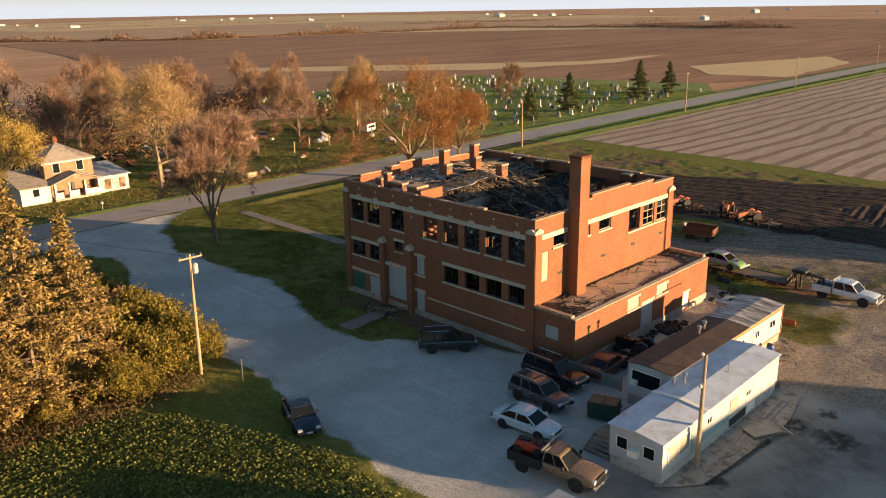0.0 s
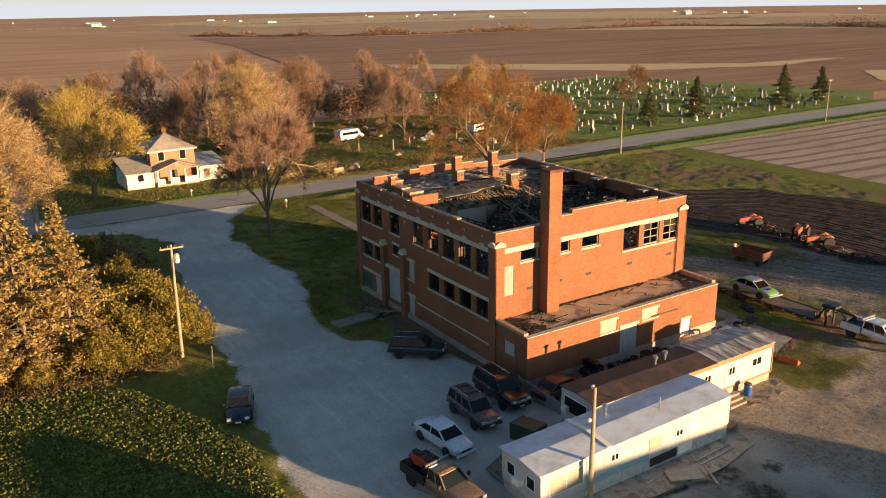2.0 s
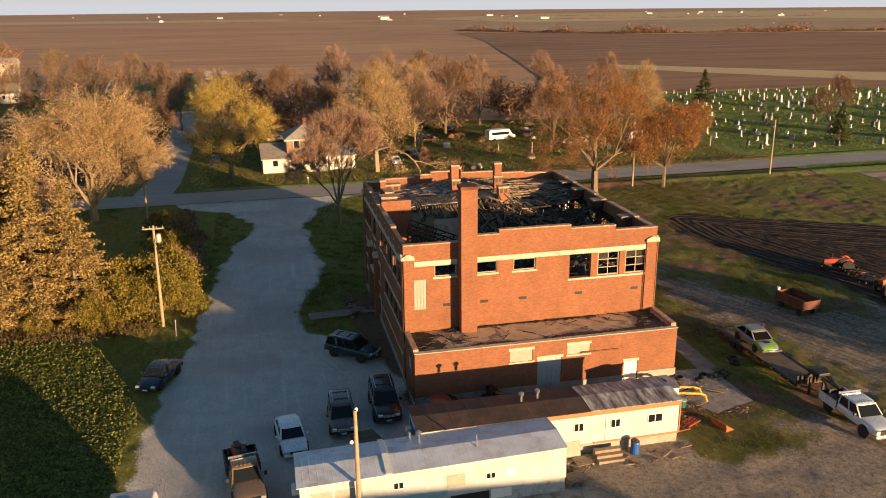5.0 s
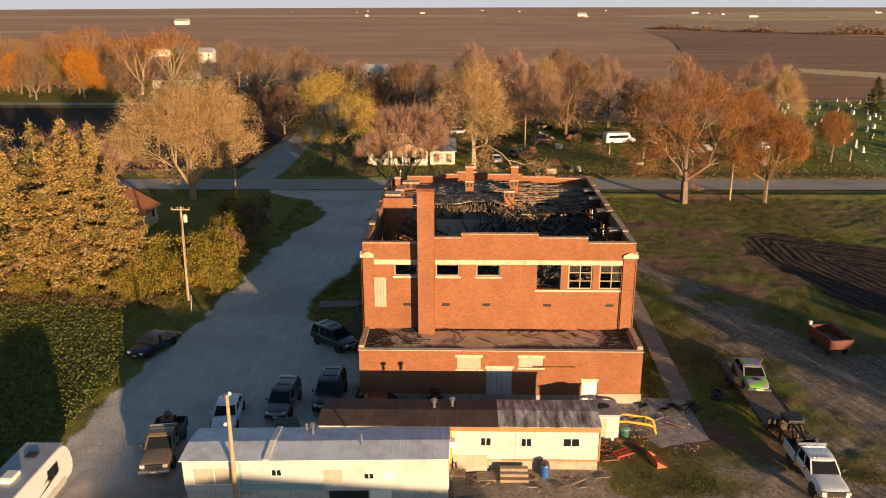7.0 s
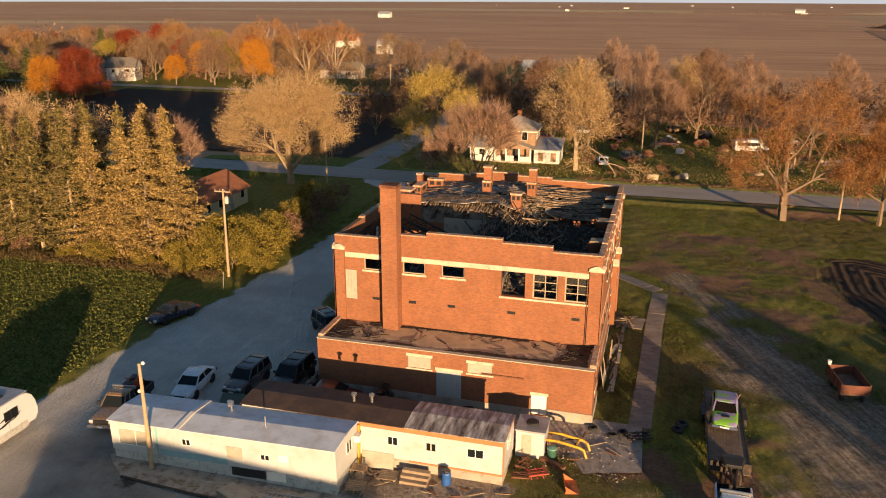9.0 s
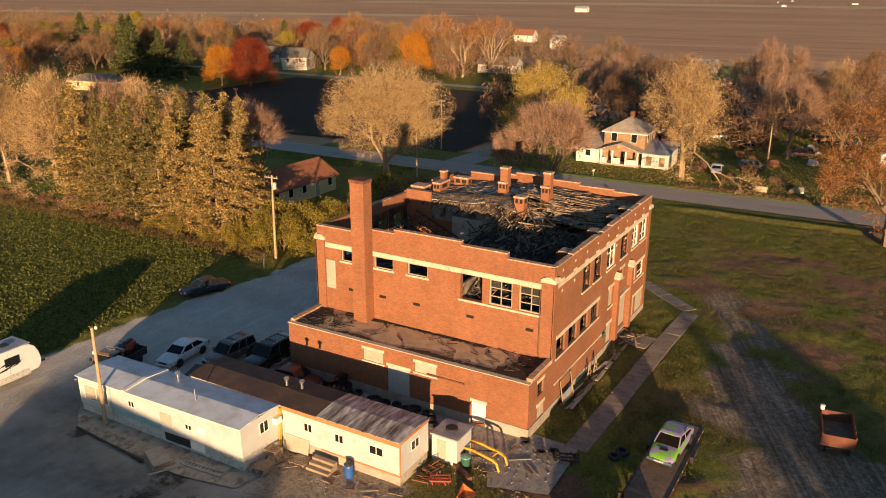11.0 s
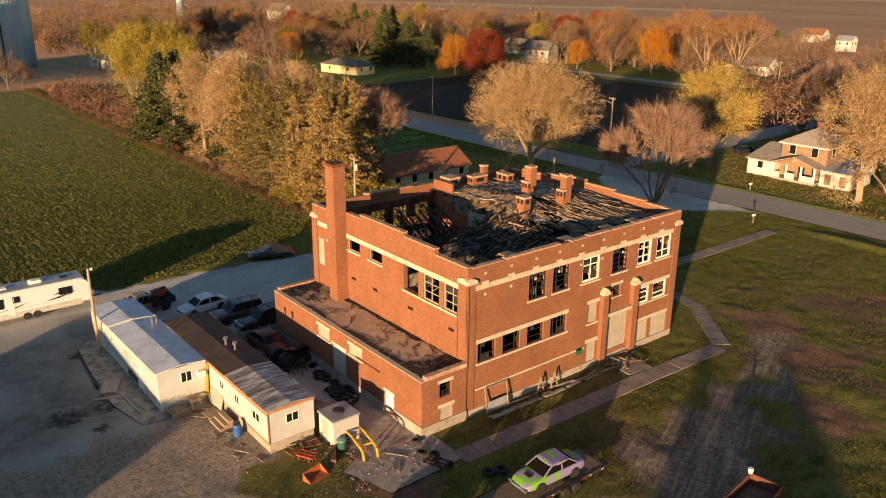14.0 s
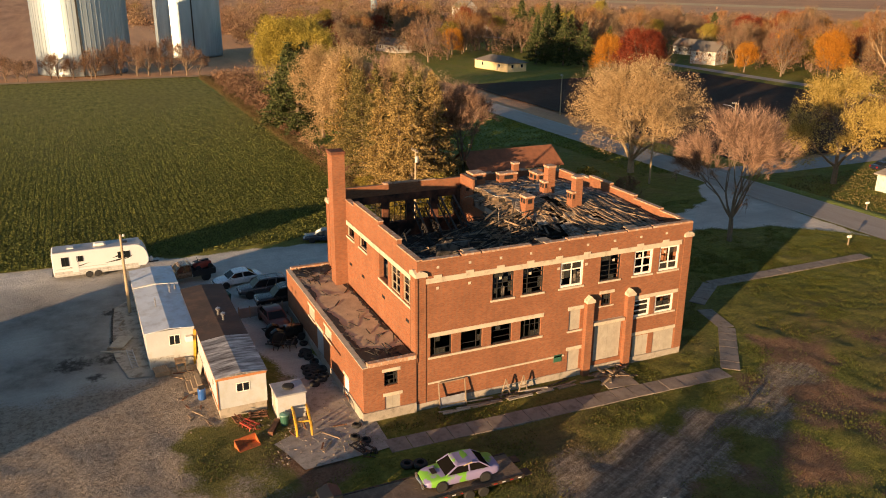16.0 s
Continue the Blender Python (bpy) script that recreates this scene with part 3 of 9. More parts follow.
patch("grass_hedge", [(190, 905), (268, 876), (390, 700), (561, 684), (778, 668), (815, 510), (828, 350), (846, 350), (836, 515), (790, 684), (566, 702), (400, 722), (280, 900)], -0.1, STUBBLE, 1.5, "dry grass strip along the hedge", 25)
patch("grass_far", [(-14, 236), (26, 236), (34, 330), (-4, 345)], 0.01, GREEN_LAWN, 2.0, "green grass strip behind the yards", 8, "lawn")
patch("bean_field", [(-141, -60), (24, -60), (25.5, 20), (26.6, 27), (27.0, 36), (26, 40), (22, 49.5), (18, 52.3), (-45, 53), (-141, 50.5)], 0.03, BEANS_GROUND, 0.5, "green bean field with faint rows", 4)

TRACK = field_build((0.30, 0.22, 0.14), (0.50, 0.38, 0.25), patchy=(0.34, 0.25, 0.16))
patch("track", [(-142.5, -70), (-138.5, -70), (-139.0, 58), (-143.0, 58)], 0.24, TRACK, 1.0, "pale dirt track beyond the bean field", 8.0, "track")
# roads
def road_strip(name, pts, width, z, label):
    m = Mesh()
    n = len(pts)
    for i, (x, y) in enumerate(pts):
        ax, ay = pts[max(i - 1, 0)]
        bx, by = pts[min(i + 1, n - 1)]
        L = math.hypot(bx - ax, by - ay)
        nx, ny = -(by - ay) / L, (bx - ax) / L
        m.v += [(x + nx * width / 2, y + ny * width / 2, z), (x - nx * width / 2, y - ny * width / 2, z)]
    m.f = [(2 * i, 2 * i + 1, 2 * i + 3, 2 * i + 2) for i in range(n - 1)]
    return solo(name, m, ROAD, label=label, category="road", kind="structure")


road_strip("road", [(-400, 107.5), (-70, 108), (7, 107.6), (60, 108.2), (120, 108.8), (180, 110.0), (260, 110.8), (340, 111), (700, 112)], 7.6, 0.07, "grey two-lane country road with worn asphalt")
road_strip("road_side", [(19, 108), (20, 121), (19.5, 155), (18, 190), (16, 214)], 6.0, 0.05, "narrow asphalt side road")
road_strip("road_village", [(-400, 222), (-80, 216), (0, 215), (40, 222), (70, 240)], 5.5, 0.045, "narrow village street")
def bank(name, x0, x1, profile, label):
    """A low grass bank along the road; the profile gives (metres from the road's middle, height)."""
    m, n = Mesh(), len(profile)
    xs = np.linspace(x0, x1, int((x1 - x0) / 6) + 2)
    for x in xs:
        yc = np.interp(x, [-70, 7, 60, 120, 180, 260, 340, 700], [108, 107.6, 108.2, 108.8, 110.0, 110.8, 111, 112])
        for o, z in profile:
            m.v.append((x, yc + o + 0.25 * noise.noise(Vector((x * 0.2, o, 0))), z * (1 + 0.3 * noise.noise(Vector((x * 0.11, 3, 0))))))
    m.f = [(i * n + k, (i + 1) * n + k, (i + 1) * n + k + 1, i * n + k + 1) for i in range(len(xs) - 1) for k in range(n - 1)]
    solo(name, m, GREEN_LAWN, label=label, category="verge", kind="structure", smooth=True)


bank("verge_bank", 131, 700, [(-11, -0.1), (-9.6, 0.1), (-8.2, 0.36), (-6.6, 0.0), (-5.2, 0.03), (-3.7, 0.05)], "green grass bank along the road's edge")
bank("verge_bank", 27, 132, [(3.7, 0.04), (4.3, 0.16), (4.9, 0.2), (6.2, 0.015), (6.4, -0.1)], "green grass bank along the road's edge")
bank("verge_bank", 132, 240, [(3.7, 0.04), (4.6, 0.2), (5.2, 0.24), (6.7, 0.03), (6.9, -0.1)], "green grass bank along the road's edge")
edge_line = plain("road paint", (0.5, 0.47, 0.4), 0.8)
for off in (-3.5, 3.5):
    m = Mesh()
    for ax, ay, bx, by in ((-70, 108, 7, 107.6), (7, 107.6, 60, 108.2), (60, 108.2, 120, 108.8), (120, 108.8, 180, 110.0), (180, 110, 260, 110.8)):
        m.add([(ax, ay + off - 0.06, 0.08), (bx, by + off - 0.06, 0.08), (bx, by + off + 0.06, 0.08), (ax, ay + off + 0.06, 0.08)], [(0, 1, 2, 3)])
    solo("road_line", m, edge_line, label="worn white edge line on the road", category="road marking", kind="structure")

# ---- the burnt school ----
W, EA, S, N, T = 47.1, 68.15, 37.1, 60.9, 0.36
TOP = 11.4


def wall(name, along, at, out, lo, hi, profile, holes, mat, parent, thick=T, base=0.0):
    """A wall with real openings. along 'x' or 'y'; at: the outer face; out: +1 or -1, the side that is outside.
    profile: (end, height) steps from lo; holes: (a, b, z0, z1)."""
    us = sorted({lo, hi, *[p[0] for p in profile], *[u for h in holes for u in h[:2]]})
    zs = sorted({base, *[p[1] for p in profile], *[z for h in holes for z in h[2:]]})
    us, zs = [u for u in us if lo <= u <= hi], [z for z in zs if z >= base]

    def solid(i, k):
        if not (0 <= i < len(us) - 1 and 0 <= k < len(zs) - 1):
            return False
        u, z = (us[i] + us[i + 1]) / 2, (zs[k] + zs[k + 1]) / 2
        top = next(h for e, h in profile if u < e)
        return z < top and not any(a < u < b and z0 < z < z1 for a, b, z0, z1 in holes)

    m = Mesh()
    a, b = at, at - out * thick
    P = (lambda u, w, z: (u, w, z)) if along == "x" else (lambda u, w, z: (w, u, z))
    q = lambda *ps: m.add([P(*p) for p in ps], [(0, 1, 2, 3)])
    for i in range(len(us) - 1):
        for k in range(len(zs) - 1):
            if not solid(i, k):
                continue
            u0, u1, z0, z1 = us[i], us[i + 1], zs[k], zs[k + 1]
            q((u0, a, z0), (u1, a, z0), (u1, a, z1), (u0, a, z1))
            q((u0, b, z0), (u0, b, z1), (u1, b, z1), (u1, b, z0))
            if not solid(i - 1, k):
                q((u0, a, z0), (u0, a, z1), (u0, b, z1), (u0, b, z0))
            if not solid(i + 1, k):
                q((u1, a, z0), (u1, b, z0), (u1, b, z1), (u1, a, z1))
            if not solid(i, k - 1):
                q((u0, a, z0), (u0, b, z0), (u1, b, z0), (u1, a, z0))
            if not solid(i, k + 1):
                q((u0, a, z1), (u1, a, z1), (u1, b, z1), (u0, b, z1))
    bm = bmesh.new()
    me = bpy.data.meshes.new(name)
    me.from_pydata(m.v, [], m.f)
    bm.from_mesh(me)
    bmesh.ops.remove_doubles(bm, verts=bm.verts, dist=0.001)
    bmesh.ops.recalc_face_normals(bm, faces=bm.faces)
    bm.to_mesh(me)
    bm.free()
    me.materials.append(mat)
    return part(name, me, mat, parent)


def box_on(along, at, out, u0, u1, z0, z1, proud, deep=0.0, m=None):
    """A box that stands proud of a wall's outer face and reaches deep into it."""
    m = m or Mesh()
    a, b = sorted((at + out * proud, at - out * deep))
    if along == "x":
        return m.box(u0, a, z0, u1, b, z1)
    return m.box(a, u0, z0, b, u1, z1)


school = thing("school_building", 0, 0, 0, 0, "burnt-out two-storey red brick school with a collapsed roof", "building")

UP = [(38.1, 39.8), (40.5, 42.25), (42.97, 44.7), (45.43, 47.2), (48.0, 49.7)]
UP_W = UP + [(52.3, 54.12), (55.68, 57.45), (58.05, 59.9)]
UP_E = [(42.95, 44.7), (45.45, 47.2), (48.67, 50.7), (52.25, 54.1), (55.4, 57.2), (57.85, 59.8)]
LOW = UP[:4]
Z_UP, Z_LOW = (7.68, 9.72), (4.1, 5.62)
SIDE = [(N, TOP)]
holes_w = [(a, b, *Z_UP) for a, b in UP_W] + [(a, b, *Z_LOW) for a, b in LOW] + [(55.7, 57.35, 4.1, 5.55), (58.0, 59.95, 4.1, 5.55), (49.7, 50.8, 4.0, 5.7), (52.55, 53.7, 5.75, 6.65),
            (49.75, 50.9, 0.3, 2.3), (52.2, 54.7, 0.9, 3.95), (56.0, 57.5, 0.4, 2.3), (58.25, 60.1, 0.4, 2.2)]
holes_e = [(a, b, *Z_UP) for a, b in UP_E] + [(a, b, *Z_LOW) for a, b in LOW] + [(55.65, 57.35, 4.05, 5.55), (57.85, 59.7, 4.05, 5.6), (49.69, 50.73, 4.0, 5.68), (52.57, 53.5, 5.6, 6.55),
            (49.76, 50.86, 0.3, 2.3), (52.15, 54.75, 0.9, 4.1), (55.95, 57.5, 0.35, 2.35), (58.0, 60.15, 0.35, 2.4)]
S_PROFILE = [(52.66, TOP), (54.73, 11.82), (60.66, 12.13), (64.46, 11.85), (EA, 11.45)]
holes_s = [(49.54, 51.32, 8.75, 9.7), (52.77, 54.59, 8.75, 9.7), (55.93, 57.76, 8.75, 9.7), (60.64, 62.48, 7.7, 9.72), (63.05, 64.95, 7.7, 9.72), (65.46, 67.38, 7.7, 9.72), (47.92, 48.88, 6.15, 8.6)]
N_PROFILE = [(49, 11.3), (52.5, 11.55), (54.2, 11.8), (57.5, 12.05), (61, 11.8), (64.5, 11.55), (66.5, 11.4), (EA, 11.35)]
wall("wall", "y", W, -1, S, N, SIDE, holes_w, BRICK, school)
wall("wall", "y", EA, 1, S, N, SIDE, holes_e, BRICK, school)
wall("wall", "x", S, -1, W + T, EA - T, S_PROFILE, holes_s, BRICK, school)
wall("wall", "x", N, 1, W + T, EA - T, N_PROFILE, [(50, 52, *Z_UP), (58, 60, *Z_UP), (62, 64, *Z_UP)], BRICK, school)
# the upper inside of the walls, blackened
for along, at, out, lo, hi, holes in (("y", W + T + 0.004, -1, S + T, 50.3, holes_w), ("y", EA - T - 0.004, 1, S + T, N - T, holes_e), ("x", S + T + 0.004, -1, W + T + 0.02, EA - T - 0.02, holes_s)):
    wall("inner_lining", along, at, out, lo, hi, [(hi, 10.4)], [(max(a, lo), min(b, hi), z0, z1) for a, b, z0, z1 in holes if a < hi and b > lo], BRICK_SOOT, school, 0.03, 5.9)

# foundation, stone bands, sills and lintels
part("foundation", box_on("y", W, -1, S - 0.05, N, -0.3, 0.55, 0.06), CONCRETE, school)
part("foundation", box_on("y", EA, 1, S - 0.05, N, -0.3, 0.55, 0.06), CONCRETE, school)
for along, at, out, lo, hi in (("y", W, -1, 38.0, 59.95), ("y", EA, 1, 37.75, 59.95)):
    part("stone_band", box_on(along, at, out, lo, hi, 9.72, 10.1, 0.05, 0.0), STONE, school)
    for u in np.arange(lo + 0.9, hi, 2.46):
        part("stone_block", box_on(along, at, out, u - 0.3, u + 0.3, 10.1, 10.28, 0.05), STONE, school)
        part("stone_block", box_on(along, at, out, u - 0.09, u + 0.09, 10.75, 10.93, 0.03), STONE, school)
        part("stone_block", box_on(along, at, out, u - 0.1, u + 0.1, 9.2, 9.4, 0.03), STONE, school)
    part("sill", box_on(along, at, out, 37.95, 47.35, Z_LOW[0] - 0.16, Z_LOW[0], 0.08), STONE, school)
    part("lintel", box_on(along, at, out, 37.95, 47.4, Z_LOW[1], Z_LOW[1] + 0.32, 0.04), STONE, school)
    part("lintel", box_on(along, at, out, 55.4, 60.1, 5.6, 5.9, 0.04), STONE, school)
    part("sill", box_on(along, at, out, 55.45, 60.0, 3.93, 4.07, 0.07), STONE, school)
    part("lintel", box_on(along, at, out, 55.8, 60.3, 2.42, 2.7, 0.04), STONE, school)
    part("lintel", box_on(along, at, out, 49.55, 51.0, 5.7, 6.0, 0.04), STONE, school)
    part("sill", box_on(along, at, out, 49.55, 50.95, 3.85, 4.0, 0.07), STONE, school)
    part("lintel", box_on(along, at, out, 49.6, 51.0, 2.3, 2.6, 0.04), STONE, school)
    part("lintel", box_on(along, at, out, 52.35, 53.75, 6.6, 6.85, 0.04), STONE, school)
    part("sill", box_on(along, at, out, 52.35, 53.75, 5.5, 5.6, 0.06), STONE, school)
    part("ledge", box_on(along, at, out, 37.95, 49.4, 1.95, 2.08, 0.05), STONE, school)
    # entrance piers with stone caps
    for u in (51.35, 55.15):
        part("entrance_pier", box_on(along, at, out, u - 0.32, u + 0.32, -0.2, 6.2, 0.42), BRICK, school)
        m = Mesh()
        a, b = sorted((at, at + out * 0.5))
        m.prism([(u - 0.38, 6.2), (u + 0.38, 6.2), (u + 0.36, 6.4), (u, 6.75), (u - 0.36, 6.4)], a, b, "x")
        part("pier_cap", m, STONE, school)
    part("door_hood", box_on(along, at, out, 51.77, 54.73, 4.15, 4.4, 0.35), STONE, school)
for k, (a, b) in enumerate(UP_W):
    part("sill", box_on("y", W, -1, a - 0.12, b + 0.12, Z_UP[0] - 0.15, Z_UP[0], 0.08), STONE, school)
for a, b in UP_E:
    part("sill", box_on("y", EA, 1, a - 0.12, b + 0.12, Z_UP[0] - 0.15, Z_UP[0], 0.08), STONE, school)
part("stone_band", box_on("x", S, -1, 47.95, 51.35, 9.7, 10.1, 0.05), STONE, school)
part("stone_band", box_on("x", S, -1, 52.7, 67.2, 9.72, 10.1, 0.05), STONE, school)
for a, b, z in ((49.4, 51.36, 8.6), (52.72, 54.7, 8.6), (55.8, 57.9, 8.6), (60.5, 67.45, 7.52)):
    part("sill", box_on("x", S, -1, a, b, z, z + 0.15, 0.07), STONE, school)
for u in (50.5, 53.55, 56.75, 61.5, 66.4):
    part("wall_vent", box_on("x", S, -1, u - 0.3, u + 0.3, 6.27, 6.5, 0.03), BLACK, school, "small dark wall vent")
# corner piers with stone caps, and copings
for u0, u1 in ((W - 0.1, 47.9), (67.25, EA + 0.12)):
    part("corner_pier", box_on("x", S, -1, u0, u1, 3.9, 10.3, 0.12), BRICK, school)
    c = (u0 + u1) / 2
    part("pier_cap", Mesh().prism([(u0 - 0.08, 10.3), (u1 + 0.08, 10.3), (u1 + 0.02, 10.55), (c + 0.1, 10.75), (c - 0.1, 10.75), (u0 - 0.02, 10.55)], S - 0.2, S, "y"), STONE, school)
for at, out in ((W, -1), (EA, 1)):
    proud = 0.12 if out < 0 else 0.05
    part("corner_pier", box_on("y", at, out, S - 0.12, 37.75, 0.4, 10.3, proud), BRICK, school)
    part("corner_pier", box_on("y", at, out, 60.2, N + 0.05, 0.4, 10.3, proud), BRICK, school)
    for a, b in ((S - 0.2, 37.85), (60.1, N + 0.12)):
        part("pier_cap", Mesh().prism([(a, 10.3), (b, 10.3), (b - 0.05, 10.55), ((a + b) / 2 + 0.1, 10.72), ((a + b) / 2 - 0.1, 10.72), (a + 0.05, 10.55)], *sorted((at, at + out * 0.2)), "x"), STONE, school)
part("downpipe", Mesh().tube([(67.15, S - 0.08, 9.7), (67.15, S - 0.08, 4.4)], [0.03] * 2), RUST, school)
COPING = plain("broken brick coping", (0.40, 0.22, 0.13), 0.9, vary=0.3, scale=2, stain=(0.5, 0.42, 0.33), stain_at=(0.5, 0.62))
prev = W
for e, h in S_PROFILE:
    part("coping", Mesh().box(prev, S - 0.04, h, e, S + T + 0.04, h + 0.09), COPING, school)
    prev = e
rng = random.Random(5)
for at in (W, EA):
    x0, x1 = (at - 0.04, at + T + 0.04) if at == W else (at - T - 0.04, at + 0.04)
    y = S + T
    while y < N - 0.6:
        L = rng.uniform(0.8, 2.6)
        if rng.random() < 0.72:
            part("coping", Mesh().box(x0, y, TOP, x1, min(y + L, N), TOP + rng.uniform(0.06, 0.16)), COPING, school)
        y += L + rng.uniform(0.02, 0.3)
prev = W + T
for e, h in N_PROFILE:
    part("coping", Mesh().box(prev, N - T - 0.04, h, min(e, EA - T), N + 0.04, h + 0.1), COPING, school)
    prev = e


def sash(along, at, out, a, b, z0, z1, cols, rows, mat, parent, bar=0.045, glass=None, deep=0.2, broken=0.0, seed=0, name="window"):
    """A window in an opening: frame, bars and panes of glass."""
    r = random.Random(seed)
    w = at - out * deep
    P = (lambda u0, d0, k0, u1, d1, k1: (u0, w + d0, k0, u1, w + d1, k1)) if along == "x" else (lambda u0, d0, k0, u1, d1, k1: (w + d0, u0, k0, w + d1, u1, k1))
    m = Mesh()
    f = bar * 1.6
    for u0, u1, k0, k1 in ((a, a + f, z0, z1), (b - f, b, z0, z1), (a + f, b - f, z0, z0 + f), (a + f, b - f, z1 - f, z1)):
        m.box(*P(u0, -0.05, k0, u1, 0.05, k1))
    win = part(name, m, mat, parent)
    for i in range(1, cols):
        u = a + (b - a) * i / cols
        if r.random() >= broken * 0.4:
            part("glazing_bar", Mesh().box(*P(u - bar / 2, -0.03, z0 + f, u + bar / 2, 0.03, z1 - f)), mat, win)
    for k in range(1, rows):
        z = z0 + (z1 - z0) * k / rows
        if r.random() >= broken * 0.4:
            part("glazing_bar", Mesh().box(*P(a + f, -0.025, z - bar / 2, b - f, 0.025, z + bar / 2)), mat, win)
    if glass is not None:
        for i in range(cols):
            for k in range(rows):
                if r.random() < broken:
                    continue
                u0, u1 = a + (b - a) * i / cols + bar / 2, a + (b - a) * (i + 1) / cols - bar / 2
                k0, k1 = z0 + (z1 - z0) * k / rows + bar / 2, z0 + (z1 - z0) * (k + 1) / rows - bar / 2
                part("pane", Mesh().box(*P(u0, -0.004, k0, u1, 0.004, k1)), glass, win)
    return win


def pane_build(nt, b):
    b.inputs["Base Color"].default_value = (0.06, 0.06, 0.055, 1)
    b.inputs["Roughness"].default_value = 0.12
    b.inputs["Alpha"].default_value = 0.45


PANE = material("dusty pane", pane_build)
for j, (a, b) in enumerate(UP_W):
    sash("y", W, -1, a, b, *Z_UP, 3, 4, STEEL_DARK, school, glass=PANE, broken=0.75 if j > 4 else 0.97, seed=j)
for j, (a, b) in enumerate(LOW):
    sash("y", W, -1, a, b, *Z_LOW, 4, 3, STEEL_DARK, school, glass=PANE, broken=0.95, seed=j + 20)
    sash("y", EA, 1, a, b, *Z_LOW, 4, 3, STEEL_DARK, school, glass=PANE, broken=0.92, seed=j + 30)
for j, (a, b) in enumerate(UP_E):
    white = j in (2, 4, 5)
    sash("y", EA, 1, a, b, *Z_UP, 2 if white else 4, 3 if white else 5, WHITE_PAINT if white else STEEL_DARK, school, 0.1 if white else 0.045, PANE, 0.12, 0.25 if white else 0.8, j + 40)
for a, b, z0, z1 in ((55.65, 57.35, 4.05, 5.55), (57.85, 59.7, 4.05, 5.6)):
    sash("y", EA, 1, a, b, z0, z1, 2, 3, WHITE_PAINT, school, 0.1, PANE, 0.12, 0.3, int(a))
for a, b in ((55.7, 57.35), (58.0, 59.95)):
    sash("y", W, -1, a, b, 4.1, 5.55, 3, 3, STEEL_DARK, school, glass=PANE, broken=0.6, seed=int(a))
sash("y", EA, 1, 52.57, 53.5, 5.6, 6.55, 3, 2, STEEL_DARK, school, glass=PANE, broken=0.6, seed=70)
sash("y", W, -1, 52.55, 53.7, 5.75, 6.65, 3, 2, STEEL_DARK, school, glass=PANE, broken=0.9, seed=71)
OLD_FRAME = plain("bare grey window frame", (0.34, 0.27, 0.19), 0.8)
for a, b in ((63.05, 64.95), (65.46, 67.38)):
    sash("x", S, -1, a, b, 7.7, 9.72, 2, 3, OLD_FRAME, school, 0.07, PANE, 0.14, 0.55, int(a))
for a, b in ((49.54, 51.32), (52.77, 54.59), (55.93, 57.76)):
    sash("x", S, -1, a, b, 8.75, 9.7, 1, 1, OLD_FRAME, school, 0.05, None, 0.14, 0, int(a))


def boarded(along, at, out, a, b, z0, z1, mat, label, inset=0.1, name="door", boards=1):
    w = at - out * inset
    m = Mesh()
    n = max(1, boards)
    for i in range(n):
        u0, u1 = a + (b - a) * i / n + 0.008, a + (b - a) * (i + 1) / n - 0.008
        m.box(u0, w - 0.03, z0, u1, w + 0.03, z1) if along == "x" else m.box(w - 0.03, u0, z0, w + 0.03, u1, z1)
    part(name, m, mat, school, label)


for at, out in ((W, -1), (EA, 1)):
    mat = BOARD if out > 0 else BOARD_BLUE
    boarded("y", at, out, 52.2, 54.7, 0.9, 4.0, mat, "boarded-up double entrance door", 0.1, "door", 2)
    boarded("y", at, out, 52.9, 54.0, 0.3, 0.9, mat, "", 0.05, "board")
    boarded("y", at, out, 49.76, 50.86, 0.3, 2.3, mat, "closed weathered side door")
    boarded("y", at, out, 49.7, 50.75, 4.0, 5.7, mat, "", 0.12, "window_board", 1)
    boarded("y", at, out, 56.0, 57.5, 0.4, 2.33, mat, "", 0.08, "window_board", 3)
    boarded("y", at, out, 58.05, 60.12, 0.38, 2.36 if out > 0 else 2.2, mat if out > 0 else GREEN_PAINT, "", 0.08, "window_board", 3)
boarded("x", S, -1, 47.92, 48.88, 6.15, 8.6, BOARD, "", 0.06, "window_board", 4)
part("small_hatch", box_on("y", EA, 1, 48.5, 49.2, 1.55, 2.15, 0.05), GREEN_PAINT, school, "small green hatch")

# tall chimney
ch = Mesh().box(51.42, 36.0, 3.6, 52.68, S, 15.75)
part("chimney", ch, BRICK, school)
part("chimney_crown", Mesh().box(51.36, 35.94, 15.75, 52.74, S + 0.06, 16.0), BRICK_SOOT, school)

# annex
A_S, A_TOP = 33.0, 4.28
holes_a = [(54.47, 56.27, 2.8, 3.75), (59.08, 60.95, 2.95, 3.75), (56.68, 58.63, 0.25, 2.85), (63.89, 65.05, 0.3, 1.85)]
annex = school
wall("annex_wall", "x", A_S, -1, W, EA + 0.15, [(EA + 0.15, A_TOP)], holes_a, BRICK, annex)
wall("annex_wall", "y", W, -1, A_S + T, S - 0.13, [(S, A_TOP)], [(34.6, 35.9, 2.1, 3.2)], BRICK, annex)
wall("annex_wall", "y", EA + 0.15, 1, A_S + T, S - 0.13, [(S, A_TOP)], [(34.55, 35.6, 2.6, 3.7), (34.6, 35.75, 0.45, 1.8)], BRICK, annex)
part("annex_roof", Mesh().box(W + T, A_S + T, 3.9, EA + 0.15 - T, S - 0.12, 4.29), ANNEX_ROOF, annex)
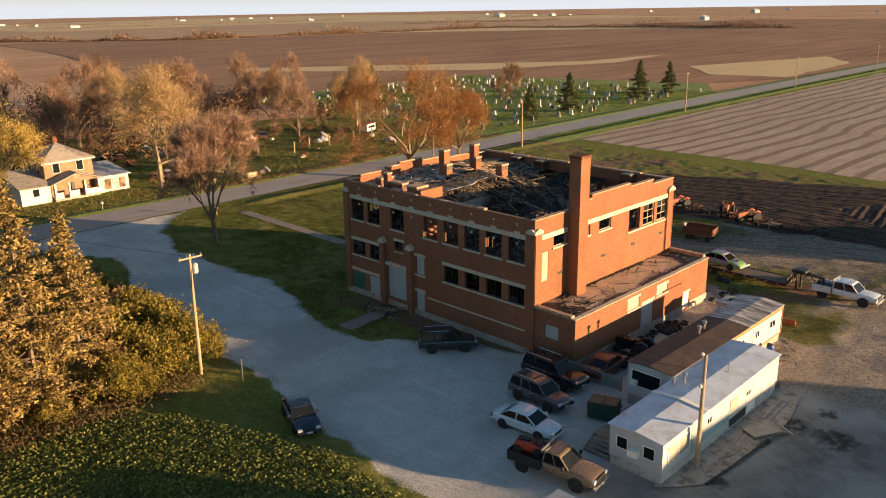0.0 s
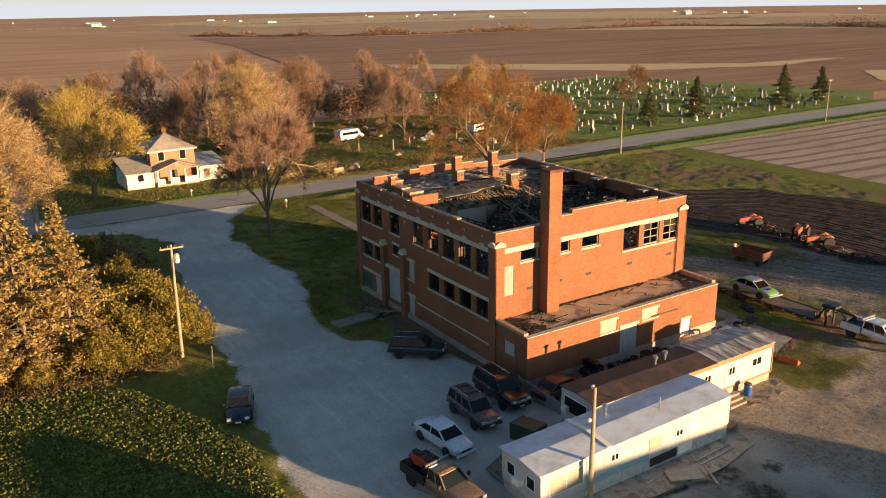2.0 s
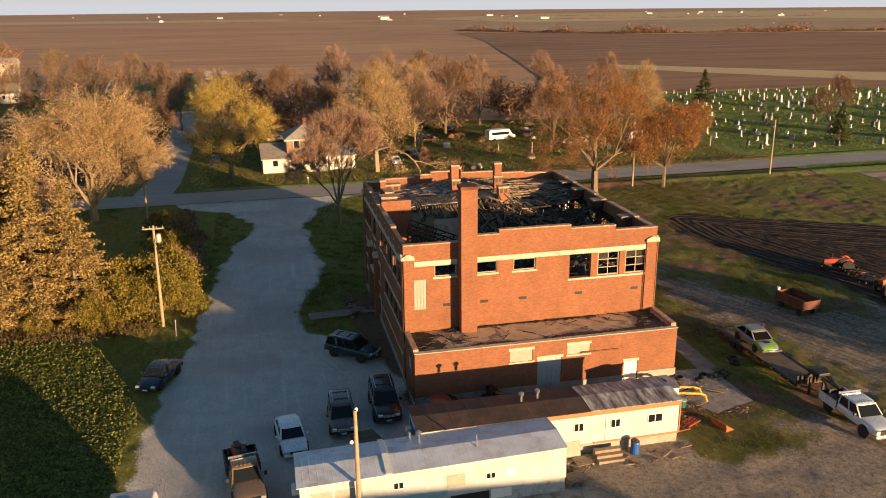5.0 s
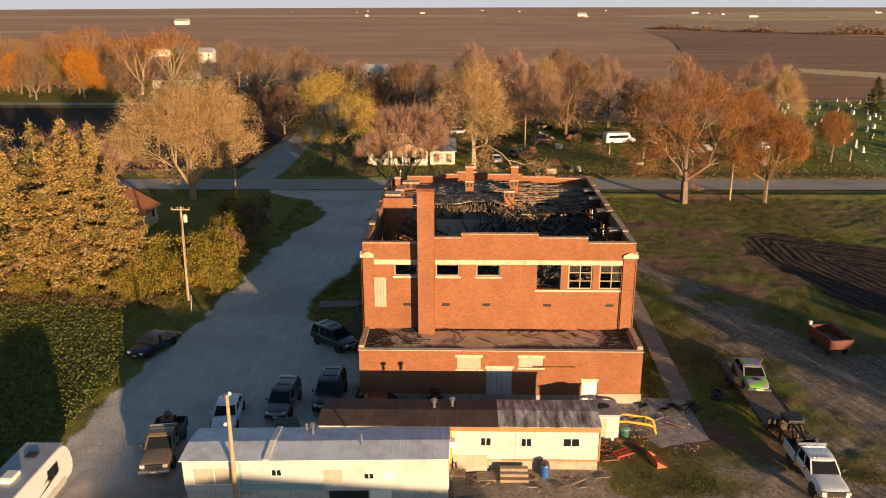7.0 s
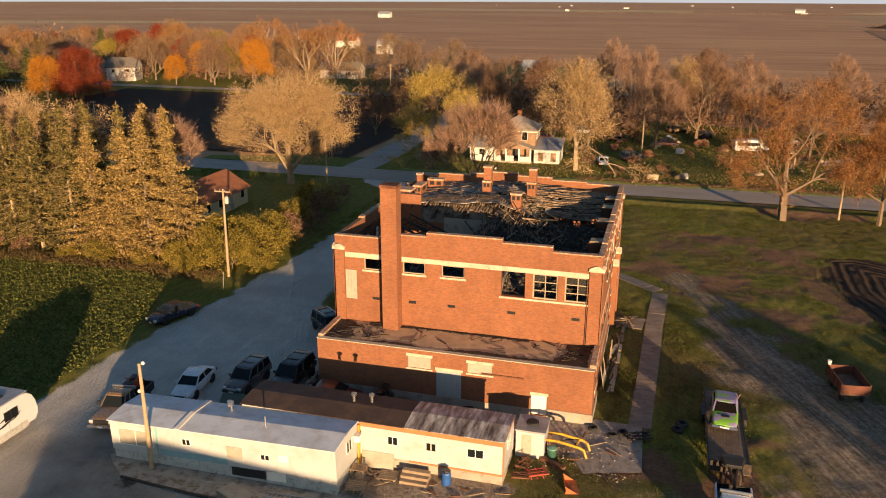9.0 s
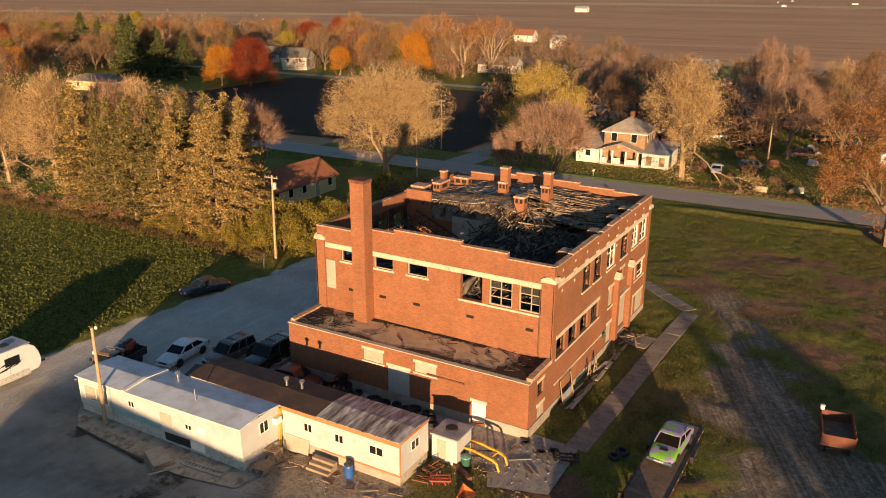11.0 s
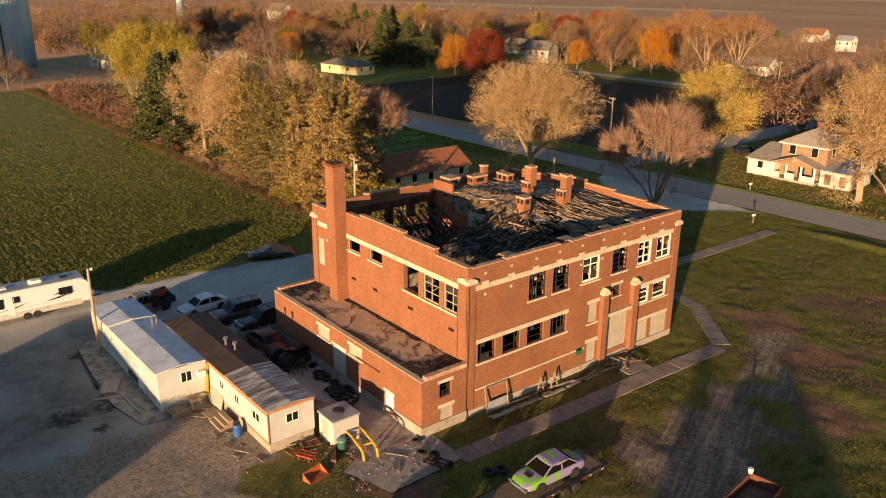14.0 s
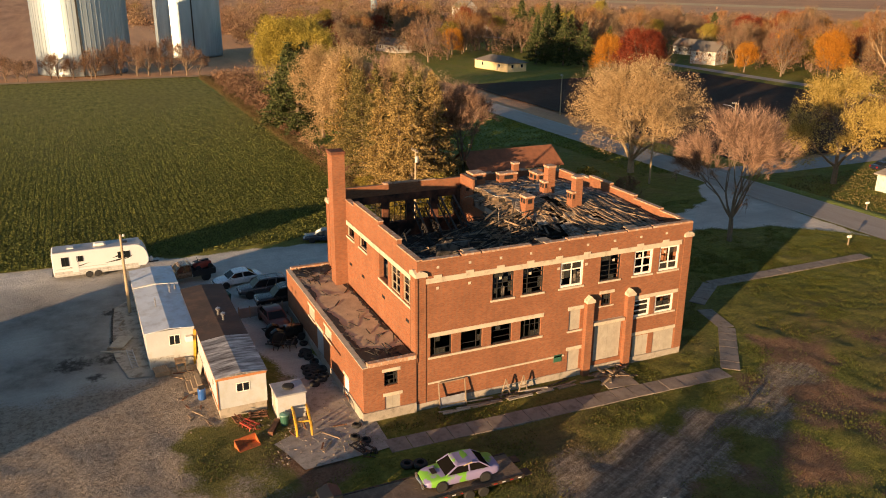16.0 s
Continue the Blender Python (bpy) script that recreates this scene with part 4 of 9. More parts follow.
BURNT = plain("burnt black felt", (0.018, 0.015, 0.013), 0.7, vary=0.5, scale=2, stain=(0.07, 0.055, 0.045), stain_at=(0.6, 0.8), bumps=0.5)


def burnt_patch(poly, seed):
    """A thin curled sheet of burnt felt with a ragged edge."""
    r = random.Random(seed)
    out = []
    for (ax, ay), (bx, by) in zip(poly, poly[1:] + poly[:1]):
        n = max(1, int(math.hypot(bx - ax, by - ay) / 0.25))
        out += [(ax + (bx - ax) * i / n + r.gauss(0, 0.07), ay + (by - ay) * i / n + r.gauss(0, 0.07)) for i in range(n)]
    x0, x1, y0, y1 = W + T + 0.03, EA + 0.12 - T, A_S + T + 0.02, S - 0.15
    out = [(min(x1, max(x0, x)), min(y1, max(y0, y))) for x, y in out]
    k = len(out)
    m = Mesh().add([(x, y, 4.295) for x, y in out] + [(x, y, 4.31 + r.uniform(0, 0.05)) for x, y in out], [tuple(range(k - 1, -1, -1)), tuple(range(k, 2 * k))] + [(i, (i + 1) % k, (i + 1) % k + k, i + k) for i in range(k)])
    part("burnt_felt", m, BURNT, annex, "burnt black roofing felt")


burnt_patch([(65.2, 33.4), (67.7, 33.4), (67.7, 37.0), (65.9, 37.0), (66.2, 35.4), (65.4, 34.4)], 1)
burnt_patch([(57.0, 33.4), (65.2, 33.4), (65.3, 33.9), (62.0, 33.75), (59.5, 33.95), (57.4, 33.65)], 2)
burnt_patch([(47.4, 33.4), (49.4, 33.4), (49.8, 34.2), (48.8, 34.9), (49.6, 35.8), (48.6, 37.0), (47.4, 37.0)], 3)
burnt_patch([(50.8, 33.4), (55.5, 33.4), (54.2, 33.8), (52.2, 33.75)], 4)
burnt_patch([(50.2, 36.5), (56.0, 36.75), (63.0, 36.6), (63.2, 37.0), (50.0, 37.0)], 5)
part("annex_coping", Mesh().box(W - 0.05, A_S - 0.05, A_TOP, EA + 0.2, A_S + T, A_TOP + 0.05), STONE, annex)
part("annex_coping", Mesh().box(W - 0.05, A_S + T, A_TOP, W + T, S - 0.14, A_TOP + 0.22), COPING, annex)
part("annex_coping", Mesh().box(EA + 0.15 - T, A_S + T, A_TOP, EA + 0.2, S - 0.14, A_TOP + 0.3), COPING, annex)
part("foundation", Mesh().box(W - 0.07, A_S - 0.07, -0.3, 63.89, A_S, 0.7), CONCRETE, annex)
part("foundation", Mesh().box(65.05, A_S - 0.07, -0.3, EA + 0.22, A_S, 0.85), CONCRETE, annex)
part("foundation", Mesh().box(EA + 0.15, A_S, -0.3, EA + 0.22, S - 0.13, 0.8), CONCRETE, annex)
part("sill", box_on("x", A_S, -1, 54.35, 56.4, 2.68, 2.8, 0.06), STONE, annex)
part("sill", box_on("x", A_S, -1, 59.0, 61.05, 2.82, 2.95, 0.06), STONE, annex)
for a, b, z in ((54.35, 56.4, 3.75), (59.0, 61.05, 3.75), (56.6, 58.75, 2.85), (63.8, 65.15, 1.85)):
    part("lintel", box_on("x", A_S, -1, a, b, z, z + 0.22, 0.04), STONE, annex)
for a, b, z0, z1, mt, n in ((54.47, 56.27, 2.8, 3.75, BOARD, 1), (59.08, 60.95, 2.95, 3.75, BOARD, 1), (56.68, 58.63, 0.25, 2.85, BOARD_BLUE, 5), (63.89, 65.05, 0.3, 1.85, WHITE_PAINT, 2)):
    boarded("x", A_S, -1, a, b, z0, z1, mt, "", 0.08, "door" if z0 < 1 else "window_board", n)
boarded("y", EA + 0.15, 1, 34.6, 35.75, 0.45, 1.8, BOARD, "", 0.08, "window_board", 2)
sash("y", EA + 0.15, 1, 34.55, 35.6, 2.6, 3.7, 4, 3, STEEL_DARK, school, glass=PANE, broken=0.8, seed=90)
boarded("y", W, -1, 34.6, 35.9, 2.1, 3.2, BOARD_BLUE, "", 0.08, "window_board", 1)
part("lintel", box_on("y", EA + 0.15, 1, 34.4, 35.75, 3.7, 3.95, 0.04), STONE, annex)
part("lintel", box_on("y", EA + 0.15, 1, 34.45, 35.9, 1.8, 2.05, 0.04), STONE, annex)
part("rust_rail", box_on("x", A_S, -1, 60.2, 63.3, 3.0, 3.1, 0.1), RUST, annex)

# inside: floors, cross wall, plaster rooms
part("upper_floor", Mesh().box(W + T, S + T, 5.6, EA - T, 50.5, 5.85), CHAR, school)
part("upper_floor", Mesh().box(W + T, 50.5, 6.0, EA - T, N - T, 6.3), CHAR, school)
wall("cross_wall", "x", 50.5, -1, W + T, EA - T, [(50.0, 11.75), (57, 10.7), (60.5, 10.2), (63, 9.2), (EA, 8.6)], [(52.5, 54, 5.9, 8.4)], PLASTER, school, 0.3, 5.85)
part("cross_wall_brick", Mesh().box(W + T, 50.3, 9.2, 50.2, 50.48, 11.75), BRICK, school)
wall("partition", "y", 60.5, 1, S + T + 0.1, 50.1, [(42, 8.6), (45, 9.6), (50.2, 9.0)], [(41, 42.2, 5.9, 7.9), (46, 47.2, 5.9, 7.9)], PLASTER, school, 0.2, 5.85)
wall("partition", "x", 44.0, -1, 60.6, EA - T - 0.1, [(63, 9.0), (EA, 8.4)], [], PLASTER, school, 0.2, 5.85)

# the part of the roof that still stands: sheets of felt over deck boards, uneven
def roof_z(x, y):
    mid = 1 - abs(x - 57.5) / 10.5
    z = 10.75 + 0.75 * mid - 0.25 * max(0, (y - 57) / 4)
    sag = max(0.0, 1 - math.hypot((x - 63.0) / 5.0, (y - 51.0) / 5.5))
    return z - 1.7 * sag + 0.10 * noise.noise(Vector((x * 0.9, y * 0.9, 0)))


def roof_edge(x):
    return 50.4 + 1.3 * noise.noise(Vector((x * 0.35, 7.7, 0))) + (1.6 if x > 61 else 0.0)


m = Mesh()
nx, ny = 74, 40
vals = {}
for i in range(nx + 1):
    x = W + T + 0.02 + (EA - W - 2 * T - 0.04) * i / nx
    e = roof_edge(x)
    for k in range(ny + 1):
        y = e + (N - T - 0.02 - e) * k / ny
        vals[i, k] = len(m.v)
        m.v.append((x, y, roof_z(x, y)))
for i in range(nx):
    for k in range(ny):
        x, y, _ = m.v[vals[i, k]]
        hole = noise.noise(Vector((x * 0.42, y * 0.42, 3.3))) + 0.5 * noise.noise(Vector((x * 1.3, y * 1.3, 5.3)))
        if hole > (0.34 if x > 58 else 0.5):
            continue
        m.f.append((vals[i, k], vals[i + 1, k], vals[i + 1, k + 1], vals[i, k + 1]))
felt = part("roof_felt", m.data("roof_felt", TAR), TAR, school, "burnt roofing felt with holes")
sol = felt.modifiers.new("thick", "SOLIDIFY")
sol.thickness = 0.06
def add_bar(bars, a, b, w, h, spin=0.0):
    bars.append((a, b, w, h, spin))


# bare deck boards that slope into the hole, and rafters
m = []
rng = random.Random(11)
for i in range(52):
    x = 51.0 + i * 0.16
    y0 = 50.6 + rng.uniform(-0.1, 0.1)
    add_bar(m, (x, y0 + 2.6, roof_z(x, y0 + 2.6) + 0.09), (x + rng.uniform(-0.05, 0.05), y0 - rng.uniform(0.4, 1.6), roof_z(x, 50.6) - 0.55 - rng.uniform(0, 0.25)), 0.14, 0.05)
pieces("deck_board", m, ASHWOOD, school, "scorched deck boards hanging into the hole")
m = []
for i in range(60):
    x, y = rng.uniform(59.5, 67.0), rng.uniform(50.5, 59.8)
    L = rng.uniform(1.2, 3.4)
    ang = rng.gauss(0.0, 0.25)
    z = roof_z(x, y) + 0.08
    add_bar(m, (x - L / 2 * math.cos(ang), y - L / 2 * math.sin(ang), z + rng.uniform(-0.05, 0.1)), (x + L / 2 * math.cos(ang), y + L / 2 * math.sin(ang), z + rng.uniform(-0.1, 0.12)), rng.uniform(0.08, 0.2), 0.06)
for i in range(70):
    x, y = rng.uniform(48, 59.5), rng.uniform(51.5, 60.0)
    L, ang = rng.uniform(0.5, 2.2), rng.uniform(0, 6.3)
    z = roof_z(x, y) + 0.06
    add_bar(m, (x, y, z), (x + L * math.cos(ang), y + L * math.sin(ang), roof_z(x + L * math.cos(ang), y + L * math.sin(ang)) + 0.08), rng.uniform(0.06, 0.16), 0.05)
pieces("roof_lath", m, ASHWOOD, school, "scorched laths and boards strewn on the roof")
m = []
for i in range(36):
    x = 47.7 + i * 0.56
    if x > 67.3:
        break
    add_bar(m, (x, 60.4, roof_z(x, 60) - 0.2), (x, roof_edge(x) - rng.uniform(0.0, 0.9), roof_z(x, 51) - 0.25), 0.07, 0.26)
pieces("rafter", m, CHAR, school, "charred rafter ends")


# battens left on the deck, east to west, and short boards along its broken edge
m, dark_m = [], []
y = 52.0
while y < 60.3:
    x = 57.0 + rng.uniform(0, 2.5)
    while x < 66.4:
        L = rng.uniform(1.2, 4.2)
        b = min(67.3, x + L)
        if y > roof_edge(x) + 0.2 and rng.random() < 0.85:
            (dark_m if rng.random() < 0.3 else m).append(((x, y, roof_z(x, y) + 0.07), (b, y + rng.uniform(-0.12, 0.12), roof_z(b, y) + 0.07 + rng.uniform(0, 0.05)), 0.16, 0.06, 0.0))
        x = b + rng.uniform(0.1, 0.7)
    y += rng.uniform(0.24, 0.36)
pieces("batten", m, ASHWOOD, school, "scorched roof batten")
pieces("batten", dark_m, CHAR, school, "charred roof batten")
m = []
x = 50.2
while x < 59.6:
    e = roof_edge(x)
    add_bar(m, (x, e + rng.uniform(1.5, 2.1), roof_z(x, e + 1.8) + 0.08), (x + rng.uniform(-0.08, 0.08), e - rng.uniform(0.1, 0.5), roof_z(x, e) - 0.22), 0.06, 0.20)
    x += 0.23
pieces("edge_board", m, ASHWOOD, school, "scorched deck board at the broken roof edge")
PALE_PLASTER = plain("pale smoke-stained plaster", (0.40, 0.36, 0.31), 0.9, vary=0.2, scale=0.7, stain=(0.12, 0.10, 0.085), stain_at=(0.52, 0.75))
part("plaster_panel", Mesh().box(52.4, 50.46, 6.2, 58.2, 50.495, 9.7), PALE_PLASTER, school, "pale smoke-stained plaster")
part("brick_panel", Mesh().box(47.6, 50.46, 5.9, 52.3, 50.495, 9.15), BRICK, school)


def roof_chimney(x, y, w, d, z0, z1, pots=False):
    p = part("roof_chimney", Mesh().box(x - w / 2, y - d / 2, z0 - 0.6, x + w / 2, y + d / 2, z1 - 0.16), BRICK, school)
    part("chimney_cap", Mesh().box(x - w / 2 - 0.05, y - d / 2 - 0.05, z1 - 0.16, x + w / 2 + 0.05, y + d / 2 + 0.05, z1), COPING, p)
    # black plates on solid brick paint the shade of vent openings
    if pots:
        for sx in (-1, 1):
            part("painted_vent_opening", Mesh().box(x + sx * w * 0.22 - w * 0.14, y - d / 2 - 0.02, z1 - 0.62, x + sx * w * 0.22 + w * 0.14, y - d / 2, z1 - 0.24), BLACK, p)
        part("painted_vent_opening", Mesh().box(x + w / 2, y - d * 0.25, z1 - 0.62, x + w / 2 + 0.02, y + d * 0.25, z1 - 0.24), BLACK, p)


roof_chimney(55.5, 55.3, 0.75, 0.75, 11.3, 13.85)
roof_chimney(55.5, 54.75, 0.8, 0.36, 11.3, 12.5, True)
roof_chimney(59.9, 55.3, 0.7, 0.7, 11.2, 13.85)
roof_chimney(59.85, 54.8, 0.8, 0.32, 11.2, 12.6, True)
roof_chimney(59.15, 50.9, 0.95, 0.8, 10.9, 12.45, True)
roof_chimney(48.75, 54.7, 0.8, 1.9, 10.8, 11.8, True)
roof_chimney(48.4, 55.8, 0.5, 0.6, 10.8, 12.6)
roof_chimney(49.6, 57.6, 1.6, 0.8, 10.8, 11.75, True)
roof_chimney(48.3, 51.6, 1.4, 1.3, 10.6, 12.0, True)
for y in (52.3, 55.6, 47.6, 41.5):
    part("parapet_vent", Mesh().box(EA - T - 1.1, y - 0.6, 10.6, EA - T - 0.05, y + 0.6, 11.32), BRICK_SOOT, school)
    part("vent_cap", Mesh().box(EA - T - 1.0, y - 0.5, 11.32, EA - T + 0.05, y + 0.5, 11.42), TIMBER, school)

# the fallen roof inside: a lumpy slope in the east, an open pit in the west
def rubble_z(x, y):
    t = min(1.0, max(0.0, (x - 53.5) / 4.0))
    t = t * t * (3 - 2 * t)
    high = 7.3 + (y - 38.0) * 0.20 + 0.9 * math.exp(-((x - 59) ** 2 / 9 + (y - 48.5) ** 2 / 5))
    low = 6.1 + 0.9 * math.exp(-((x - 51.0) ** 2 / 5 + (y - 42) ** 2 / 8))
    return low + (high - low) * t + 0.55 * noise.noise(Vector((x * 0.8, y * 0.8, 1.1))) + 0.25 * noise.noise(Vector((x * 2.3, y * 2.3, 4.1)))


m = Mesh()
nx, ny = 64, 44
for i in range(nx + 1):
    for k in range(ny + 1):
        x, y = 47.55 + (67.45 - 47.55) * i / nx, 37.55 + (50.15 - 37.55) * k / ny
        m.v.append((x, y, rubble_z(x, y)))
m.f = [(i * (ny + 1) + k, (i + 1) * (ny + 1) + k, (i + 1) * (ny + 1) + k + 1, i * (ny + 1) + k + 1) for i in range(nx) for k in range(ny)]
RUBBLE_IN = plain("ash and charred rubble", (0.035, 0.03, 0.027), 0.9, vary=0.6, scale=0.9, stain=(0.22, 0.19, 0.165), stain_at=(0.52, 0.66), bumps=0.6)
part("fallen_roof", m.data("fallen_roof", RUBBLE_IN), RUBBLE_IN, school, "ash and charred roof rubble")
for name, mat, count, lab in (("fallen_beam", CHAR, 200, "charred fallen beam"), ("fallen_board", ASHWOOD, 190, "scorched fallen board"), ("broken_timber", TIMBER, 60, "broken pale timber")):
    m = []
    for i in range(count):
        x, y = (rng.uniform(48.2, 66.8), rng.uniform(38.2, 49.9)) if i % 3 else (min(66.6, max(48.4, rng.gauss(59.5, 2.8))), min(49.9, rng.gauss(48.0, 1.6)))
        L = rng.uniform(1.0, 4.2) if mat is CHAR else rng.uniform(0.6, 2.6)
        ang, lift = rng.gauss(1.57, 0.6), rng.gauss(0.12, 0.30)
        d = Vector((math.cos(ang) * math.cos(lift), math.sin(ang) * math.cos(lift), math.sin(lift))) * L / 2
        c = Vector((x, y, rubble_z(x, y) + abs(d.z) * 0.8 + rng.uniform(0.0, 0.25)))
        a, b = c - d, c + d
        if min(a.x, b.x) < 47.7 or max(a.x, b.x) > 67.3 or min(a.y, b.y) < 37.7 or max(a.y, b.y) > 51 or max(a.z, b.z) > 12:
            continue
        add_bar(m, a, b, rng.uniform(0.05, 0.14), rng.uniform(0.03, 0.08), rng.uniform(0, 3))
    pieces(name, m, mat, school, lab)
# big leaning trusses
m = []
for x0, z0, x1, z1, y in ((49.0, 9.2, 56.0, 6.4, 46.0), (49.2, 9.5, 57.0, 6.5, 47.2), (49.2, 9.3, 56.2, 6.3, 44.6), (49.5, 9.6, 57.5, 6.4, 48.4)):
    a, b = Vector((x0, y, z0)), Vector((x1, y - 0.8, z1))
    up = Vector((0.25, 0.1, 0.75))
    add_bar(m, a, b, 0.16, 0.1)
    add_bar(m, a + up, b + up, 0.16, 0.1)
    for k in range(10):
        p, q = a.lerp(b, k / 10), a.lerp(b, (k + 1) / 10)
        add_bar(m, p, q + up, 0.08, 0.06)
        add_bar(m, p, p + up, 0.08, 0.06)
pieces("truss_bar", m, CHAR, school, "charred roof trusses leaning across the open room")
m = []
for i in range(58):
    x = 56.2 + i * 0.15
    add_bar(m, (x, 50.9 + rng.uniform(-0.2, 0.2), 10.8 + rng.uniform(-0.2, 0.2) - 0.05 * i), (x + rng.uniform(0, 0.8), 47.2 + rng.uniform(-0.8, 0.8), rubble_z(x + 0.4, 47.2) + rng.uniform(0.1, 0.5)), 0.13, 0.05)
pieces("slumped_board", m, ASHWOOD, school, "slumped roof deck boards")
m = []
for i in range(26):
    y = 39.0 + i * 0.42
    add_bar(m, (EA - T - 0.1, y, 10.0 + rng.uniform(-0.6, 0.6)), (63.4 + rng.uniform(-0.8, 0.8), y + rng.uniform(-0.4, 0.4), rubble_z(63.4, y) + rng.uniform(0, 0.5)), 0.1, 0.05)
pieces("leaning_timber", m, CHAR, school, "charred timbers leaning on the wall")
# litter on the annex roof
m = []
for i in range(110):
    x, y = (rng.uniform(47.6, 51.2), rng.uniform(33.5, 36.6)) if i < 55 else ((rng.uniform(65.5, 67.5), rng.uniform(33.6, 36.6)) if i < 75 else (rng.uniform(48, 67), rng.uniform(33.6, 36.8)))
    L, ang = rng.uniform(0.2, 1.3), rng.uniform(0, 6.3)
    add_bar(m, (x, y, 4.31), (x + L * math.cos(ang), min(36.9, max(33.4, y + L * math.sin(ang))), 4.33 + rng.uniform(0, 0.15)), rng.uniform(0.03, 0.1), 0.04)
pieces("charred_scrap", m, CHAR, school, "charred scraps on the annex roof")

# ---- vehicles ----
def paint(name, c, metal=0.3, rough=0.3, dirt=(0.16, 0.12, 0.09)):
    return plain(name, c, rough, metal, vary=0.12, scale=1.2, grain=8, bumps=0.0, stain=dirt, stain_at=(0.6, 0.95), coat=0.4)


def wreck_build(nt, b):
    nt.links.new(ramp(nt, noise_at(nt, 0.9, 3), (0.47, (0.15, 0.36, 0.04)), (0.52, (0.23, 0.20, 0.36))), b.inputs["Base Color"])
    b.inputs["Roughness"].default_value = 0.5


LAMP_CLEAR = plain("clear lamp glass", (0.6, 0.6, 0.58), 0.15, 0.3, bumps=0)
LAMP_RED = plain("red lamp glass", (0.35, 0.02, 0.015), 0.2, bumps=0)
PLATE = plain("white plate", (0.6, 0.62, 0.65), 0.5, bumps=0)
P_BLUE, P_GREEN, P_BLACK = paint("dark blue paint", (0.02, 0.028, 0.05)), paint("dark green car paint", (0.022, 0.04, 0.045)), paint("black car paint", (0.012, 0.012, 0.014))
P_GREY, P_WHITE, P_TAN = paint("grey car paint", (0.09, 0.085, 0.09)), paint("white car paint", (0.62, 0.66, 0.70), 0.1), paint("tan truck paint", (0.22, 0.15, 0.09))
P_WRECK = material("two-colour wreck paint", wreck_build)
P_MAROON, P_RED = paint("faded maroon paint", (0.07, 0.014, 0.012), 0.0, 0.6), plain("faded red paint", (0.36, 0.045, 0.025), 0.6, vary=0.3, stain=(0.14, 0.05, 0.03))

wheel_cache = {}


def wheel(parent, x, y, r, wdt, rim=CHROME):
    key = (r, wdt, rim.name)
    if key not in wheel_cache:
        t = Mesh().lathe([(r * 0.62, -wdt / 2), (r * 0.93, -wdt / 2), (r, -wdt * 0.32), (r, wdt * 0.32), (r * 0.93, wdt / 2), (r * 0.62, wdt / 2)], 20)
        d = Mesh().lathe([(r * 0.2, -wdt * 0.44), (r * 0.6, -wdt * 0.36), (r * 0.64, wdt * 0.36), (r * 0.22, wdt * 0.40), (r * 0.16, wdt * 0.47)], 14)
        wheel_cache[key] = t.data("wheel", RUBBER), d.data("rim", rim)
    t, d = wheel_cache[key]
    m = pose(x, y, r, 90 if y < 0 else -90)
    w = part("wheel", t, RUBBER, parent, m=m)
    part("rim", d, rim, w)


def hull(stations):
    """A car's lower body lofted along x from (x, bottom, top, half width)."""
    m = Mesh()
    n = 10
    for x, zb, zt, hw in stations:
        h = zt - zb
        half = [(hw * 0.90, zb), (hw * 0.985, zb + 0.22 * h), (hw, zb + 0.55 * h), (hw * 0.965, zt - 0.16 * h), (hw * 0.86, zt)]
        m.v += [(x, -y, z) for y, z in half] + [(x, y, z) for y, z in reversed(half)]
    for i in range(len(stations) - 1):
        m.f += [(i * n + k, i * n + (k + 1) % n, (i + 1) * n + (k + 1) % n, (i + 1) * n + k) for k in range(n)]
    m.f += [tuple(range(n)), tuple(range(len(stations) * n - 1, (len(stations) - 1) * n - 1, -1))]
    return m


def firm(st):
    """Repeats the end stations, so that softened bodies keep their length."""
    a, z = st[0], st[-1]
    return [(a[0] - 0.02, a[1] + 0.05, a[2] - 0.05, a[3] * 0.9), a, (a[0] + 0.04, *a[1:])] + list(st[1:-1]) + [(z[0] - 0.04, *z[1:]), z, (z[0] + 0.02, z[1] + 0.05, z[2] - 0.05, z[3] * 0.9)]


def cabin(parent, b0, b1, t0, t1, hw, zb, zt, mat, glass=GLASS, posts=(0.0,)):
    """Glass house on the belt from x b0 to b1, its roof from t0 to t1."""
    wb, wt = hw * 0.88, hw * 0.73
    m = Mesh().add([(b0, -wb, zb), (b1, -wb, zb), (b1, wb, zb), (b0, wb, zb), (t0, -wt, zt), (t1, -wt, zt), (t1, wt, zt), (t0, wt, zt)],
                   [(3, 2, 1, 0), (4, 5, 6, 7), (0, 1, 5, 4), (1, 2, 6, 5), (2, 3, 7, 6), (3, 0, 4, 7)])
    part("cabin_glass", m, glass, parent)
    o = 0.05
    L = t1 - t0
    top = [(t0 - o - 0.06, zt - 0.10, zt - 0.05, wt * 0.96), (t0 - o, zt - 0.08, zt + 0.0, wt + 0.08), (t0 + 0.2 * L, zt - 0.05, zt + 0.075, wt + 0.09), (t0 + 0.6 * L, zt - 0.05, zt + 0.085, wt + 0.09), (t1 + o - 0.02, zt - 0.07, zt + 0.02, wt + 0.08), (t1 + o + 0.08, zt - 0.12, zt - 0.06, wt * 0.95)]
    part("roof", hull(top), mat, parent, soften=2)
    for sy in (-1, 1):
        for xb, xt in [(b0, t0), (b1, t1)] + [(b0 + (b1 - b0) * p, t0 + (t1 - t0) * p) for p in posts if p]:
            part("pillar", Mesh().beam((xb, sy * (wb + 0.005), zb - 0.02), (xt, sy * (wt + 0.005), zt), 0.09, 0.05), mat, parent)


